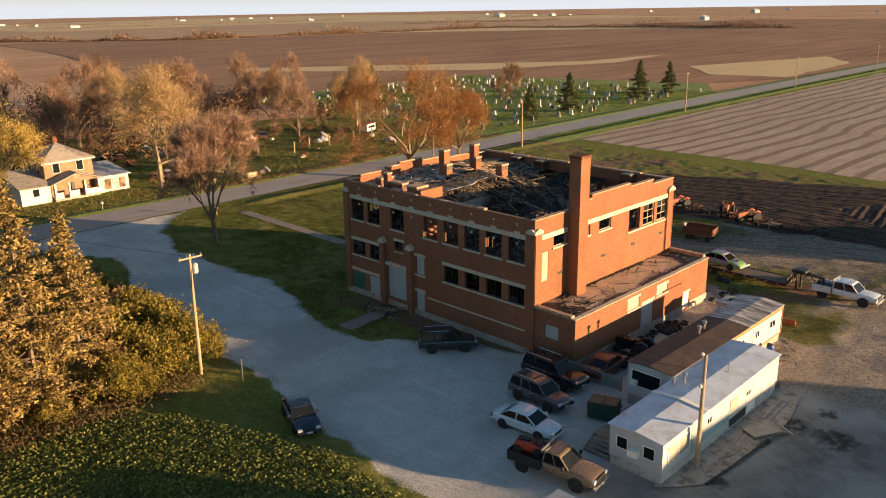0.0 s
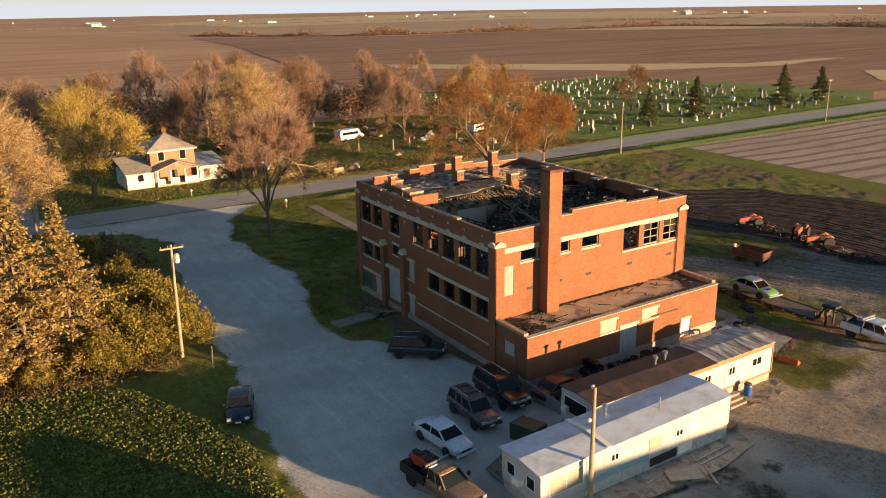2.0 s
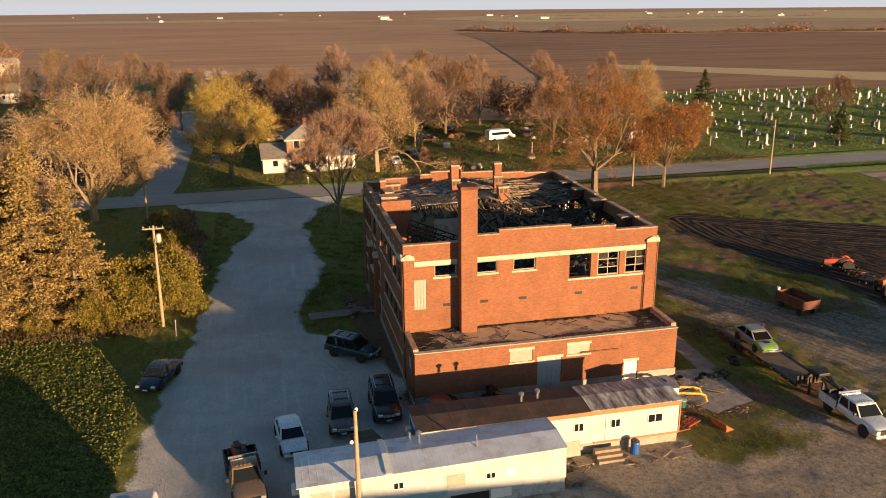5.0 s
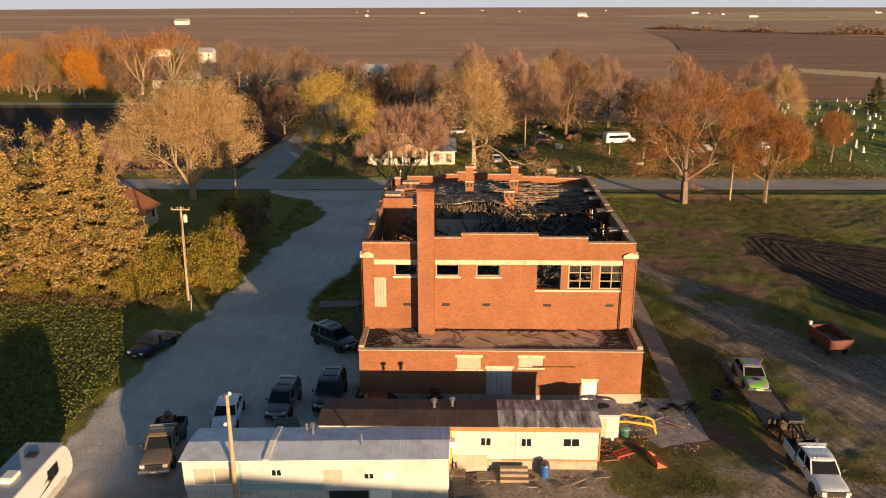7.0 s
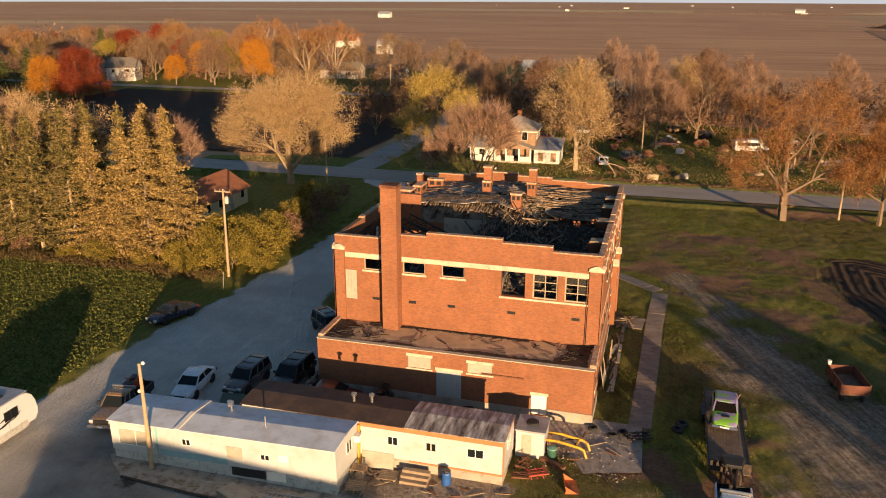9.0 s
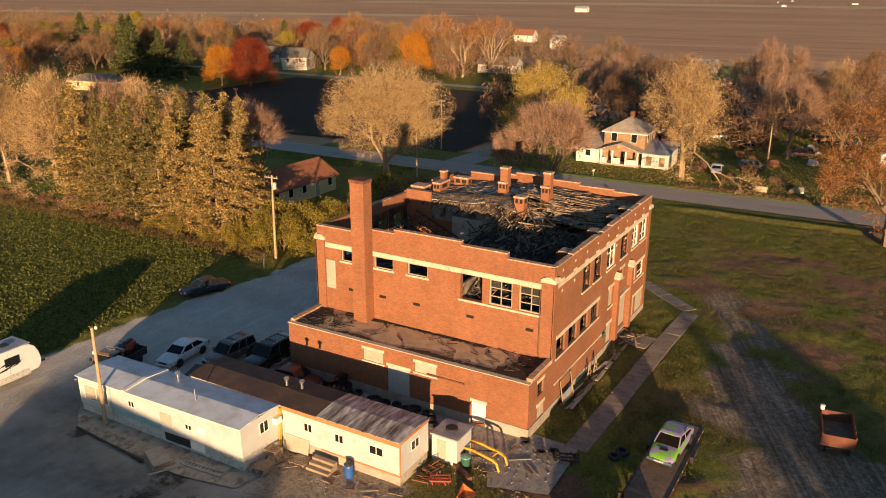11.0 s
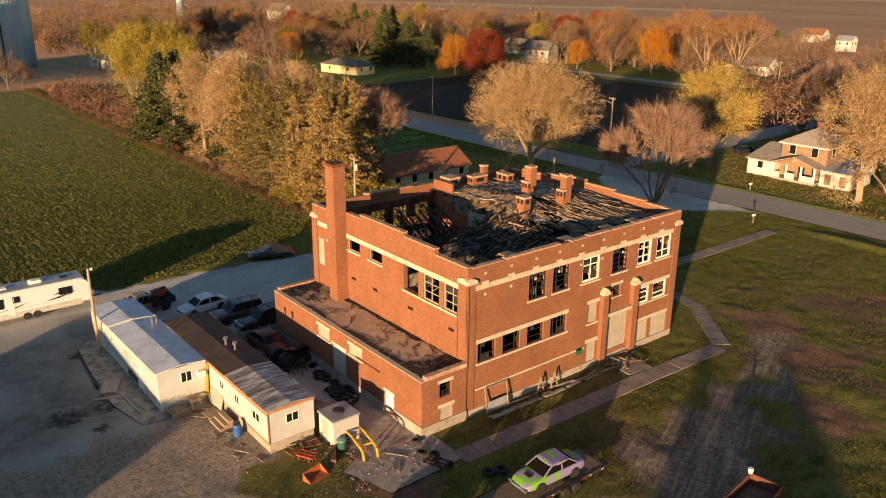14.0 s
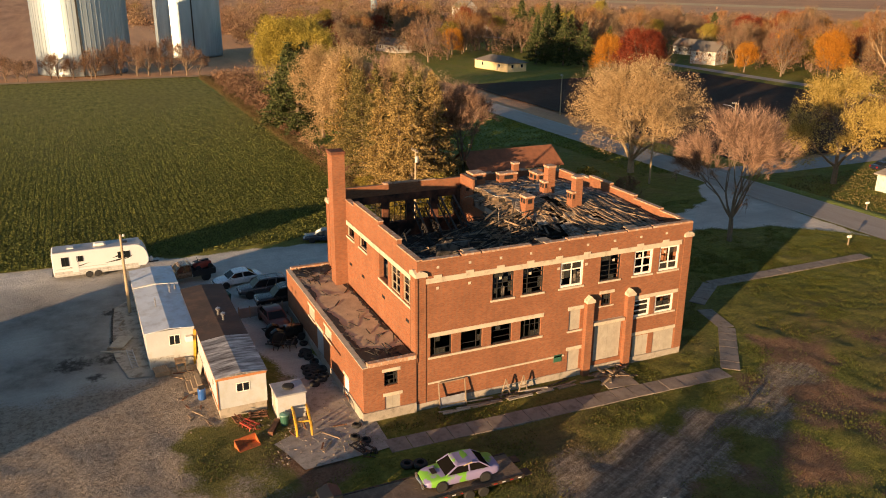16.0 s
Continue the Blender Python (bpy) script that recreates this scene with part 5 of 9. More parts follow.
def car(name, x, y, rz, kind, mat, label, rack=False, glass=GLASS, category="car", z=0.0, dressed=True):
    c = thing(name, x, y, z, rz, label, category)
    if kind == "sedan":
        L, hw, r = 4.9, 0.92, 0.33
        st = [(-2.42, 0.42, 0.82, 0.74), (-2.3, 0.28, 0.96, 0.86), (-1.6, 0.22, 1.0, 0.92), (0.9, 0.2, 0.96, 0.92), (1.7, 0.22, 0.88, 0.90), (2.25, 0.26, 0.74, 0.82), (2.42, 0.36, 0.62, 0.68)]
        gh, axles = (-1.75, 1.15, -1.0, 0.35, hw, 0.95, 1.42), (-1.4, 1.42)
        posts = (0.0, 0.47)
    elif kind == "suv":
        L, hw, r = 4.8, 0.94, 0.38
        st = [(-2.36, 0.5, 0.95, 0.84), (-2.28, 0.36, 1.08, 0.92), (-1.5, 0.32, 1.1, 0.94), (0.8, 0.32, 1.08, 0.94), (1.7, 0.34, 1.02, 0.92), (2.25, 0.36, 0.94, 0.86), (2.38, 0.5, 0.8, 0.76)]
        gh, axles = (-2.2, 1.15, -2.0, 0.4, hw, 1.07, 1.72), (-1.36, 1.42)
        posts = (0.0, 0.33, 0.62)
    else:
        L, hw, r = 5.4, 1.0, 0.42
        st = [(-2.6, 0.55, 1.05, 0.92), (-2.52, 0.42, 1.2, 0.98), (-1.6, 0.38, 1.22, 1.0), (0.9, 0.38, 1.2, 1.0), (1.9, 0.4, 1.16, 0.99), (2.5, 0.42, 1.1, 0.95), (2.62, 0.55, 0.95, 0.86)]
        gh, axles = (-2.45, 1.15, -2.2, 0.45, hw, 1.19, 1.88), (-1.5, 1.5)
        posts = (0.0, 0.35, 0.64)
    part("body", hull(firm(st)), mat, c, soften=2)
    cabin(c, *gh, mat, glass, posts)
    for ax in axles:
        for sy in (-1, 1):
            part("wheel_arch", Mesh().lathe([(r * 1.18, -0.02), (r * 1.18, 0.02)], 18, pose(ax, sy * (hw - 0.005), r, 90)), BLACK, c)
            wheel(c, ax, sy * (hw - 0.07), r, 0.22)
    if dressed:
        f, bk = st[-1][0], st[0][0]
        zf = st[-1][2]
        for sy in (-1, 1):
            part("headlight", Mesh().box(f - 0.16, sy * 0.62 - 0.16, zf - 0.10, f + 0.02, sy * 0.62 + 0.16, zf + 0.07), LAMP_CLEAR, c, "clear headlight", round_edges=0.02)
            part("tail_light", Mesh().box(bk - 0.02, sy * 0.70 - 0.12, st[0][2] - 0.26, bk + 0.12, sy * 0.70 + 0.12, st[0][2] - 0.02), LAMP_RED, c, "red tail light")
            part("mirror", Mesh().box(gh[1] - 0.38, sy * (hw + 0.10) - 0.09, gh[5] + 0.0, gh[1] - 0.22, sy * (hw + 0.10) + 0.09, gh[5] + 0.16), mat, c, round_edges=0.02)
            for k in (0.3, 0.62):
                px = gh[0] + (gh[1] - gh[0]) * k
                part("door_handle", Mesh().box(px - 0.1, sy * hw * 0.985 - 0.012, gh[5] - 0.17, px + 0.1, sy * hw * 0.985 + 0.012, gh[5] - 0.13), CHROME, c)
        part("grille", Mesh().box(f - 0.03, -0.42, zf - 0.14, f + 0.03, 0.42, zf + 0.02), CHROME if kind != "sedan" else BLACK, c)
        part("bumper", Mesh().box(f - 0.1, -0.82, st[-1][1] - 0.06, f + 0.07, 0.82, st[-1][1] + 0.14), BLACK if kind != "sedan" else mat, c, round_edges=0.03)
        part("bumper", Mesh().box(bk - 0.08, -0.82, st[0][1] - 0.08, bk + 0.1, 0.82, st[0][1] + 0.12), BLACK if kind != "sedan" else mat, c, round_edges=0.03)
        part("number_plate", Mesh().box(f + 0.07, -0.2, st[-1][1] - 0.02, f + 0.08, 0.2, st[-1][1] + 0.1), PLATE, c)
        for a, b in ((gh[1] - 0.05, gh[3] + 0.05),):
            part("wiper", Mesh().beam((a, -0.5, gh[5] + 0.03), (a - 0.2, 0.1, gh[5] + 0.18), 0.02), BLACK, c)
    if rack:
        for sy in (-1, 1):
            part("roof_rail", Mesh().tube([(gh[2] + 0.1, sy * hw * 0.62, gh[6] + 0.09), (gh[3] - 0.3, sy * hw * 0.62, gh[6] + 0.1)], [0.025, 0.025], 6), CHROME, c)
        for k in (0.25, 0.7):
            px = gh[2] + (gh[3] - gh[2]) * k
            part("roof_bar", Mesh().box(px - 0.03, -hw * 0.62, gh[6] + 0.08, px + 0.03, hw * 0.62, gh[6] + 0.11), BLACK, c)
    return c


car("sedan_car", 27.8, 42.2, -111, "sedan", P_BLUE, "dark blue sedan parked on the verge")
car("estate_car", 43.55, 43.35, -40, "suv", P_GREEN, "dark green off-road estate car beside the school", True)
car("estate_car", 44.75, 33.1, -91, "large", P_BLACK, "large black off-road estate car on gravel", True)
car("estate_car", 41.45, 31.9, -92, "suv", P_GREY, "dusty grey off-road estate car on gravel", True)
car("sedan_car", 37.75, 30.1, -84, "sedan", P_WHITE, "white sedan parked on gravel")


def pickup(x, y, rz, mat, label, crew=False, bed_mat=BLACK):
    c = thing("pickup_truck", x, y, 0, rz, label, "pickup truck")
    back = -0.55 if not crew else -1.1
    st = [(back, 0.5, 1.2, 0.98), (0.9, 0.45, 1.18, 1.0), (1.9, 0.45, 1.14, 0.99), (2.7, 0.48, 1.06, 0.95), (2.85, 0.6, 0.92, 0.86)]
    part("cab", hull(firm(st)), mat, c, soften=2)
    cabin(c, back + 0.02, 1.2, back + 0.08, 0.5, 1.0, 1.17, 1.82, mat, GLASS, (0.0, 0.5))
    part("bed_floor", Mesh().box(-2.95, -1.0, 0.78, back - 0.08, 1.0, 0.92), bed_mat, c)
    for sy in (-1, 1):
        part("bed_side", Mesh().box(-2.95, sy * 1.02 - 0.05, 0.6, back - 0.08, sy * 1.02 + 0.05, 1.22), mat if crew else bed_mat, c)
        part("headlight", Mesh().box(2.72, sy * 0.72 - 0.15, 0.78, 2.88, sy * 0.72 + 0.15, 0.98), LAMP_CLEAR, c, "clear headlight")
        part("mirror", Mesh().box(0.9, sy * 1.16 - 0.1, 1.22, 1.02, sy * 1.16 + 0.1, 1.46), BLACK, c)
        part("tail_light", Mesh().box(-2.98, sy * 0.92 - 0.07, 0.85, -2.93, sy * 0.92 + 0.07, 1.1), LAMP_RED, c, "red tail light")
        for ax in (-1.95, 1.75):
            part("wheel_arch", Mesh().lathe([(0.5, -0.02), (0.5, 0.02)], 18, pose(ax, sy * 0.995, 0.42, 90)), BLACK, c)
            wheel(c, ax, sy * 0.93, 0.41, 0.26)
    part("tailgate", Mesh().box(-3.0, -1.0, 0.78, -2.94, 1.0, 1.2), bed_mat, c)
    part("grille", Mesh().box(2.82, -0.55, 0.66, 2.9, 0.55, 0.98), BLACK, c)
    part("bumper", Mesh().box(2.84, -0.98, 0.42, 3.02, 0.98, 0.62), CHROME, c, round_edges=0.03)
    part("number_plate", Mesh().box(3.02, -0.16, 0.45, 3.03, 0.16, 0.58), PLATE, c)
    for k in range(5):
        part("roof_marker", Mesh().box(0.38, -0.5 + k * 0.25 - 0.05, 1.86, 0.5, -0.5 + k * 0.25 + 0.05, 1.92), P_TAN if not crew else LAMP_CLEAR, c)
    part("headache_rack", Mesh().box(back - 0.1, -0.9, 1.75, back - 0.02, 0.9, 1.98), CHROME, c)
    return c


pickup(34.75, 25.3, -82, P_TAN, "tan pickup truck with a dark flat bed")
pickup(77.45, 23.2, -91, P_WHITE, "white crew cab pickup hitched to a long trailer", True)

# red motorcycle-like snow machine on the tan pickup's bed
mc = thing("quad_bike", 34.4, 27.2, 0.93, -72, "red quad bike lying on the pickup bed", "quad bike")
part("fairing", hull([(-0.9, 0.25, 0.7, 0.3), (-0.3, 0.2, 0.85, 0.42), (0.4, 0.2, 0.8, 0.42), (0.9, 0.3, 0.6, 0.3)]), P_RED, mc, round_edges=0.04)
part("seat", Mesh().box(-0.7, -0.18, 0.8, 0.1, 0.18, 0.98), BLACK, mc, round_edges=0.05)
part("handlebar", Mesh().tube([(0.35, -0.45, 1.15), (0.45, 0, 1.1), (0.35, 0.45, 1.15)], [0.025] * 3, 6), BLACK, mc)
part("steering_stem", Mesh().beam((0.45, 0, 0.7), (0.45, 0, 1.12), 0.06), BLACK, mc)
for ax in (-0.65, 0.65):
    for sy in (-1, 1):
        wheel(mc, ax, sy * 0.48, 0.27, 0.22, BLACK)
part("rack", Mesh().box(0.35, -0.35, 0.86, 0.85, 0.35, 0.9), BLACK, mc)

# gooseneck trailer with the wrecked derby car
DECKWOOD = plain("worn trailer planks", (0.15, 0.105, 0.075), 0.9, vary=0.4, scale=1.5, stain=(0.26, 0.19, 0.13))
P_TRAILER = plain("black trailer paint", (0.02, 0.018, 0.016), 0.6, vary=0.3, stain=(0.12, 0.06, 0.03))
gt = thing("gooseneck_trailer", 77.5, 34.1, 0, -90, "long black gooseneck flatbed trailer with plank deck", "trailer")
for k in range(12):
    yy = -1.2 + k * 0.2
    part("deck_plank", Mesh().box(-5.7, yy + 0.005, 0.53, 5.6, yy + 0.195, 0.6), DECKWOOD, gt)
for sy in (-1, 1):
    part("side_rail", Mesh().box(-5.7, sy * 1.26 - 0.05, 0.4, 5.6, sy * 1.26 + 0.05, 0.64), P_TRAILER, gt)
    for k in range(20):
        part("reflector", Mesh().box(-5.5 + k * 0.56, sy * 1.315 - 0.006, 0.48, -5.26 + k * 0.56, sy * 1.315 + 0.006, 0.54), LAMP_RED if k % 2 else PLATE, gt)
    for ax in (-2.8, -1.85):
        wheel(gt, ax, sy * 1.45, 0.34, 0.22)
    part("fender", Mesh().box(-3.3, sy * 1.45 - 0.14, 0.7, -1.35, sy * 1.45 + 0.14, 0.74), P_TRAILER, gt)
    part("ramp", Mesh().box(-6.4, sy * 0.75 - 0.35, 0.3, -5.7, sy * 0.75 + 0.35, 0.38), P_TRAILER, gt)
    part("neck_beam", Mesh().tube([(5.5, sy * 0.55, 0.55), (6.0, sy * 0.5, 1.7), (6.9, sy * 0.25, 1.75), (8.6, 0.0, 1.55)], [0.1, 0.1, 0.1, 0.1], 6), P_TRAILER, gt)
part("headboard", Mesh().box(5.5, -1.25, 0.6, 5.6, 1.25, 1.35), P_TRAILER, gt)
part("coupler", Mesh().tube([(8.6, 0, 1.55), (8.6, 0, 0.95)], [0.1, 0.08], 8), P_TRAILER, gt)
for sy in (-1, 1):
    part("jack_leg", Mesh().box(6.2, sy * 0.6 - 0.07, 0.0, 6.34, sy * 0.6 + 0.07, 1.4), P_TRAILER, gt)
part("rolled_tarp", hull([(5.7, 1.72, 2.0, 0.6), (6.3, 1.72, 2.15, 0.75), (7.0, 1.75, 2.0, 0.5)]), BLACK, gt, round_edges=0.06)
for sx, sy in ((7.6, 0.6), (8.0, -0.5)):
    part("binder_chain", Mesh().tube([(sx, sy, 1.3), (sx - 0.6, sy * 0.8, 1.75), (sx - 1.2, sy * 0.3, 1.4)], [0.06] * 3, 5), BLACK, gt)
# cabin stays solid; near-black colour paints the shade inside the glassless car
SHADED_INSIDE = plain("near-black block for shaded car interior", (0.008, 0.007, 0.006), 0.95, spec=0.05)
wk = car("wrecked_car", 77.5, 35.9, -93, "sedan", P_WRECK, "green and purple demolition derby car without glass", glass=SHADED_INSIDE, z=0.61, dressed=False)
part("roof_skin", Mesh().box(-1.0, -0.6, 1.475, 0.28, 0.6, 1.49), plain("purple-grey paint", (0.24, 0.21, 0.36), 0.5), wk, "purple-grey roof paint")
# black plate paints the dark of a hole; the bonnet is uncut
part("painted_bonnet_hole", Mesh().box(1.5, -0.28, 0.92, 1.85, 0.28, 0.94), BLACK, wk)
part("bent_bumper", Mesh().tube([(2.45, -0.8, 0.45), (2.6, -0.3, 0.5), (2.5, 0.3, 0.42), (2.62, 0.85, 0.5)], [0.09] * 4, 6), CHROME, wk)
part("loose_bar", Mesh().beam((0.4, 0.4, 1.0), (-0.5, 0.95, 1.65), 0.06), TIMBER, wk)


# farm wagon
wg = thing("farm_wagon", 86.95, 43.35, 0, 98, "rusty red farm wagon with open wooden box", "wagon")
WAGON = plain("rusty red boards", (0.13, 0.045, 0.028), 0.85, vary=0.35, scale=1.5, stain=(0.11, 0.05, 0.03))
part("floor", Mesh().box(-1.8, -1.0, 0.75, 1.8, 1.0, 0.83), DECKWOOD, wg)
for sy in (-1, 1):
    for k in range(3):
        part("side_board", Mesh().box(-1.8, sy * 1.0 - 0.03, 0.85 + k * 0.28, 1.8, sy * 1.0 + 0.03, 1.11 + k * 0.28), WAGON, wg)
    for k in range(5):
        part("stake", Mesh().box(-1.75 + k * 0.85, sy * 1.05 - 0.03, 0.7, -1.67 + k * 0.85, sy * 1.05 + 0.03, 1.7), WAGON, wg)
    for ax in (-1.2, 1.2):
        wheel(wg, ax, sy * 0.75, 0.34, 0.18, RUST)
for sx in (-1, 1):
    part("end_board", Mesh().box(sx * 1.8 - 0.03, -0.97, 0.85, sx * 1.8 + 0.03, 0.97, 1.6), WAGON, wg)
part("axle", Mesh().box(-1.25, -0.7, 0.3, -1.15, 0.7, 0.4), RUST, wg)
part("axle", Mesh().box(1.15, -0.7, 0.3, 1.25, 0.7, 0.4), RUST, wg)
part("drawbar", Mesh().beam((1.8, 0, 0.4), (3.2, 0.1, 0.25), 0.08), RUST, wg)
part("white_bucket", Mesh().lathe([(0.13, 1.72), (0.17, 2.02), (0.15, 2.05)], 12, pose(1.6, 0.95, 0)), WHITE_PAINT, wg, "white bucket on the wagon post")


def tractor(x, y, rz, mat, label, s=1.0):
    c = thing("tractor", x, y, 0, rz, label, "tractor")
    part("bonnet", hull([(0.0, 0.85, 1.45, 0.34), (0.9, 0.85, 1.4, 0.32), (1.6, 0.8, 1.3, 0.28)]), mat, c, round_edges=0.04)
    part("chassis", Mesh().box(-1.0, -0.2, 0.5, 1.6, 0.2, 0.85), BLACK, c)
    for sy in (-1, 1):
        wheel(c, -0.8, sy * 0.75, 0.68, 0.34, mat)
        wheel(c, 1.3, sy * 0.5, 0.36, 0.2, mat)
        part("fender", Mesh().tube([(-1.35, sy * 0.6, 1.25), (-0.9, sy * 0.6, 1.5), (-0.3, sy * 0.6, 1.25)], [0.14, 0.16, 0.12], 6), mat, c)
    part("seat", Mesh().box(-1.0, -0.22, 1.05, -0.55, 0.22, 1.15), BLACK, c, round_edges=0.04)
    part("steering_wheel", Mesh().lathe([(0.2, 1.45), (0.22, 1.47), (0.2, 1.49)], 12, pose(-0.25, 0, 0)), BLACK, c)
    part("exhaust", Mesh().tube([(0.7, 0.1, 1.4), (0.7, 0.1, 2.0)], [0.04, 0.04], 6), RUST, c)
    return c


def implement(x, y, rz, mat, seed, label, size=1.0, name="farm_implement"):
    """A heap of bars, discs and tines on a frame."""
    r = random.Random(seed)
    c = thing(name, x, y, 0, rz, label, "farm implement")
    for k in range(3):
        part("frame_bar", Mesh().beam((-1.1 * size, (k - 1) * 0.5 * size, 0.55 * size), (1.1 * size, (k - 1) * 0.5 * size + r.uniform(-0.1, 0.1), 0.6 * size), 0.09), mat, c)
    for k in range(3):
        part("frame_bar", Mesh().beam(((k - 1) * 0.9 * size, -0.6 * size, 0.6 * size), ((k - 1) * 0.9 * size, 0.7 * size, 0.62 * size), 0.08), mat, c)
    for k in range(7):
        px = (-1.0 + k * 0.33) * size
        part("tine", Mesh().tube([(px, r.uniform(-0.5, 0.5) * size, 0.6 * size), (px + 0.1, r.uniform(-0.6, 0.6) * size, 0.3 * size), (px + 0.15, r.uniform(-0.6, 0.6) * size, 0.0)], [0.04] * 3, 5), RUST if k % 2 else mat, c)
    for sx in (-1, 1):
        wheel(c, sx * 0.8 * size, 0.72 * size, 0.28 * size, 0.1, mat)
    part("lever", Mesh().beam((0, 0.2, 0.6 * size), (r.uniform(-0.4, 0.4), -0.2, 1.3 * size), 0.05), mat, c)
    return c


ORANGE = plain("faded orange paint", (0.42, 0.11, 0.03), 0.6, vary=0.25, stain=(0.16, 0.06, 0.03))
YELLOW = plain("yellow machine paint", (0.60, 0.34, 0.03), 0.5, vary=0.15, stain=(0.25, 0.13, 0.03))
tractor(99.0, 52.9, 160, P_RED, "old red tractor at the field's edge")
tractor(99.9, 46.3, 200, ORANGE, "old orange tractor among implements")
tractor(98.3, 42.6, 150, ORANGE, "small orange tractor among implements")
for k, (x, y, mt) in enumerate(((99.7, 50.6, RUST), (99.4, 48.7, TIMBER), (99.0, 44.6, ORANGE), (98.0, 40.6, RUST), (97.6, 39.0, TIMBER), (97.8, 37.2, RUST), (98.2, 35.4, RUST), (98.5, 33.6, STEEL_DARK))):
    implement(x, y, 40 * k, mt, k, "rusty farm implement with bars and tines", 0.9)

# yellow loader frame, red implements and scrap near the annex
ld = thing("front_loader", 67.1, 28.9, 0, -8, "yellow tractor loader frame standing on concrete", "loader")
for sy in (-1, 1):
    part("arm", Mesh().tube([(-1.5, sy * 0.5, 0.95), (-0.6, sy * 0.5, 1.05), (0.9, sy * 0.5, 0.92), (1.25, sy * 0.5, 0.78), (1.45, sy * 0.5, 0.25)], [0.09, 0.10, 0.10, 0.09, 0.08], 6), YELLOW, ld)
    part("cylinder", Mesh().tube([(-1.25, sy * 0.42, 0.35), (0.3, sy * 0.42, 0.9)], [0.05, 0.05], 6), STEEL_DARK, ld)
    part("upright", Mesh().beam((-1.35, sy * 0.5, 0.06), (-1.3, sy * 0.5, 1.0), 0.12), RUST, ld, "rusty upright")
part("cross_tube", Mesh().tube([(0.7, -0.5, 0.94), (0.7, 0.5, 0.94)], [0.07] * 2, 6), YELLOW, ld)
part("drop_leg", Mesh().beam((0.2, 0.2, 0.06), (0.6, 0.0, 0.92), 0.1), RUST, ld, "rusty leg")
implement(65.6, 25.6, 30, P_RED, 31, "red steel farm implement on dirt", 0.6)
implement(64.6, 26.4, 80, RUST, 32, "rusty scrap frame on dirt", 0.6)
implement(64.6, 25.0, 10, RUST, 36, "rusty scrap frame on dirt", 0.5)
implement(71.7, 31.7, 20, STEEL_DARK, 33, "black bent cultivator frame on concrete", 0.8)
bk = thing("loader_bucket", 67.8, 25.0, 0, 15, "rusty orange loader bucket on the grass", "bucket")
part("shell", Mesh().prism([(-0.35, 0.0), (0.45, 0.0), (0.45, 0.04), (-0.3, 0.06), (-0.36, 0.55), (-0.42, 0.55)], -0.75, 0.75, "y"), ORANGE, bk)
for sy in (-1, 1):
    part("cheek", Mesh().prism([(-0.4, 0.0), (0.4, 0.0), (-0.36, 0.52)], sy * 0.75 - 0.02, sy * 0.75 + 0.02, "y"), ORANGE, bk)
solo("steel_beam", Mesh().box(-0.9, -0.18, 0, 0.9, 0.18, 0.3), RUST, pose(66.4, 27.1, 0, 0, 0, -30), "rusty steel channel on the ground", "beam")

# ---- mobile homes, trailers, shed and yard things ----
def ribbed_roof(name, x0, x1, y0, y1, z0, z1, mat, parent, pitch=0.45, over=0.12, rib=0.02):
    """A low roof of ribbed sheets, ribs across the width; z0 at the eaves, z1 at the ridge."""
    m = Mesh()
    k = int((x1 - x0) / pitch)
    n = k * 3
    yc = (y0 + y1) / 2
    for i in range(n + 1):
        x = x0 + (x1 - x0) * (i // 3 + (0.0, 0.8, 0.9)[i % 3]) / k
        r = rib if i % 3 == 2 else 0.0
        m.v += [(x, y0 - over, z0 + r), (x, yc, z1 + r), (x, y1 + over, z0 + r)]
    for i in range(n):
        a = 3 * i
        m.f += [(a, a + 3, a + 4, a + 1), (a + 1, a + 4, a + 5, a + 2)]
    ob = part(name, m.data(name, mat), mat, parent)
    s = ob.modifiers.new("thick", "SOLIDIFY")
    s.thickness = 0.05
    return ob


def small_window(parent, along, at, out, u, z, w, h, mat=None, cols=2):
    m = Mesh()
    P = lambda a, b: box_on(along, at, out, *a, *b)
    win = part("window", box_on(along, at, out, u - w / 2, u + w / 2, z, z + h, 0.015), GLASS, parent)
    fr = mat or WHITE_PAINT
    for u0, u1, z0, z1 in ((u - w / 2 - 0.05, u - w / 2, z - 0.05, z + h + 0.05), (u + w / 2, u + w / 2 + 0.05, z - 0.05, z + h + 0.05), (u - w / 2, u + w / 2, z - 0.05, z), (u - w / 2, u + w / 2, z + h, z + h + 0.05)):
        part("window_frame", box_on(along, at, out, u0, u1, z0, z1, 0.04), fr, win)
    for i in range(1, cols):
        uu = u - w / 2 + w * i / cols
        part("glazing_bar", box_on(along, at, out, uu - 0.025, uu + 0.025, z, z + h, 0.035), fr, win)
    return win


AX0, AX1, AY0, AY1, AZ = 38.0, 54.1, 20.1, 23.75, 2.85
SKIRT = plain("grey skirting panels", (0.42, 0.43, 0.42), 0.7, vary=0.15, stain=(0.2, 0.18, 0.15))
ROOF_A = plain("whitewashed ribbed roof sheets", (0.58, 0.63, 0.70), 0.5, 0.0, vary=0.15, scale=0.5, stain=(0.36, 0.355, 0.36), stain_at=(0.45, 0.75))
TEAL = plain("teal of shaded low wall and upright board", (0.22, 0.38, 0.42), 0.6)
ha = thing("mobile_home", 0, 0, 0, 0, "long white mobile home with a ribbed metal roof", "mobile home")
ha.matrix_basis = pose(AX0, 0, 0, 0, -1.25, 0) @ pose(-AX0, 0, 0)
part("wall", Mesh().box(AX0, AY0, 0.7, AX1, AY1, AZ), WHITE_SIDING, ha)
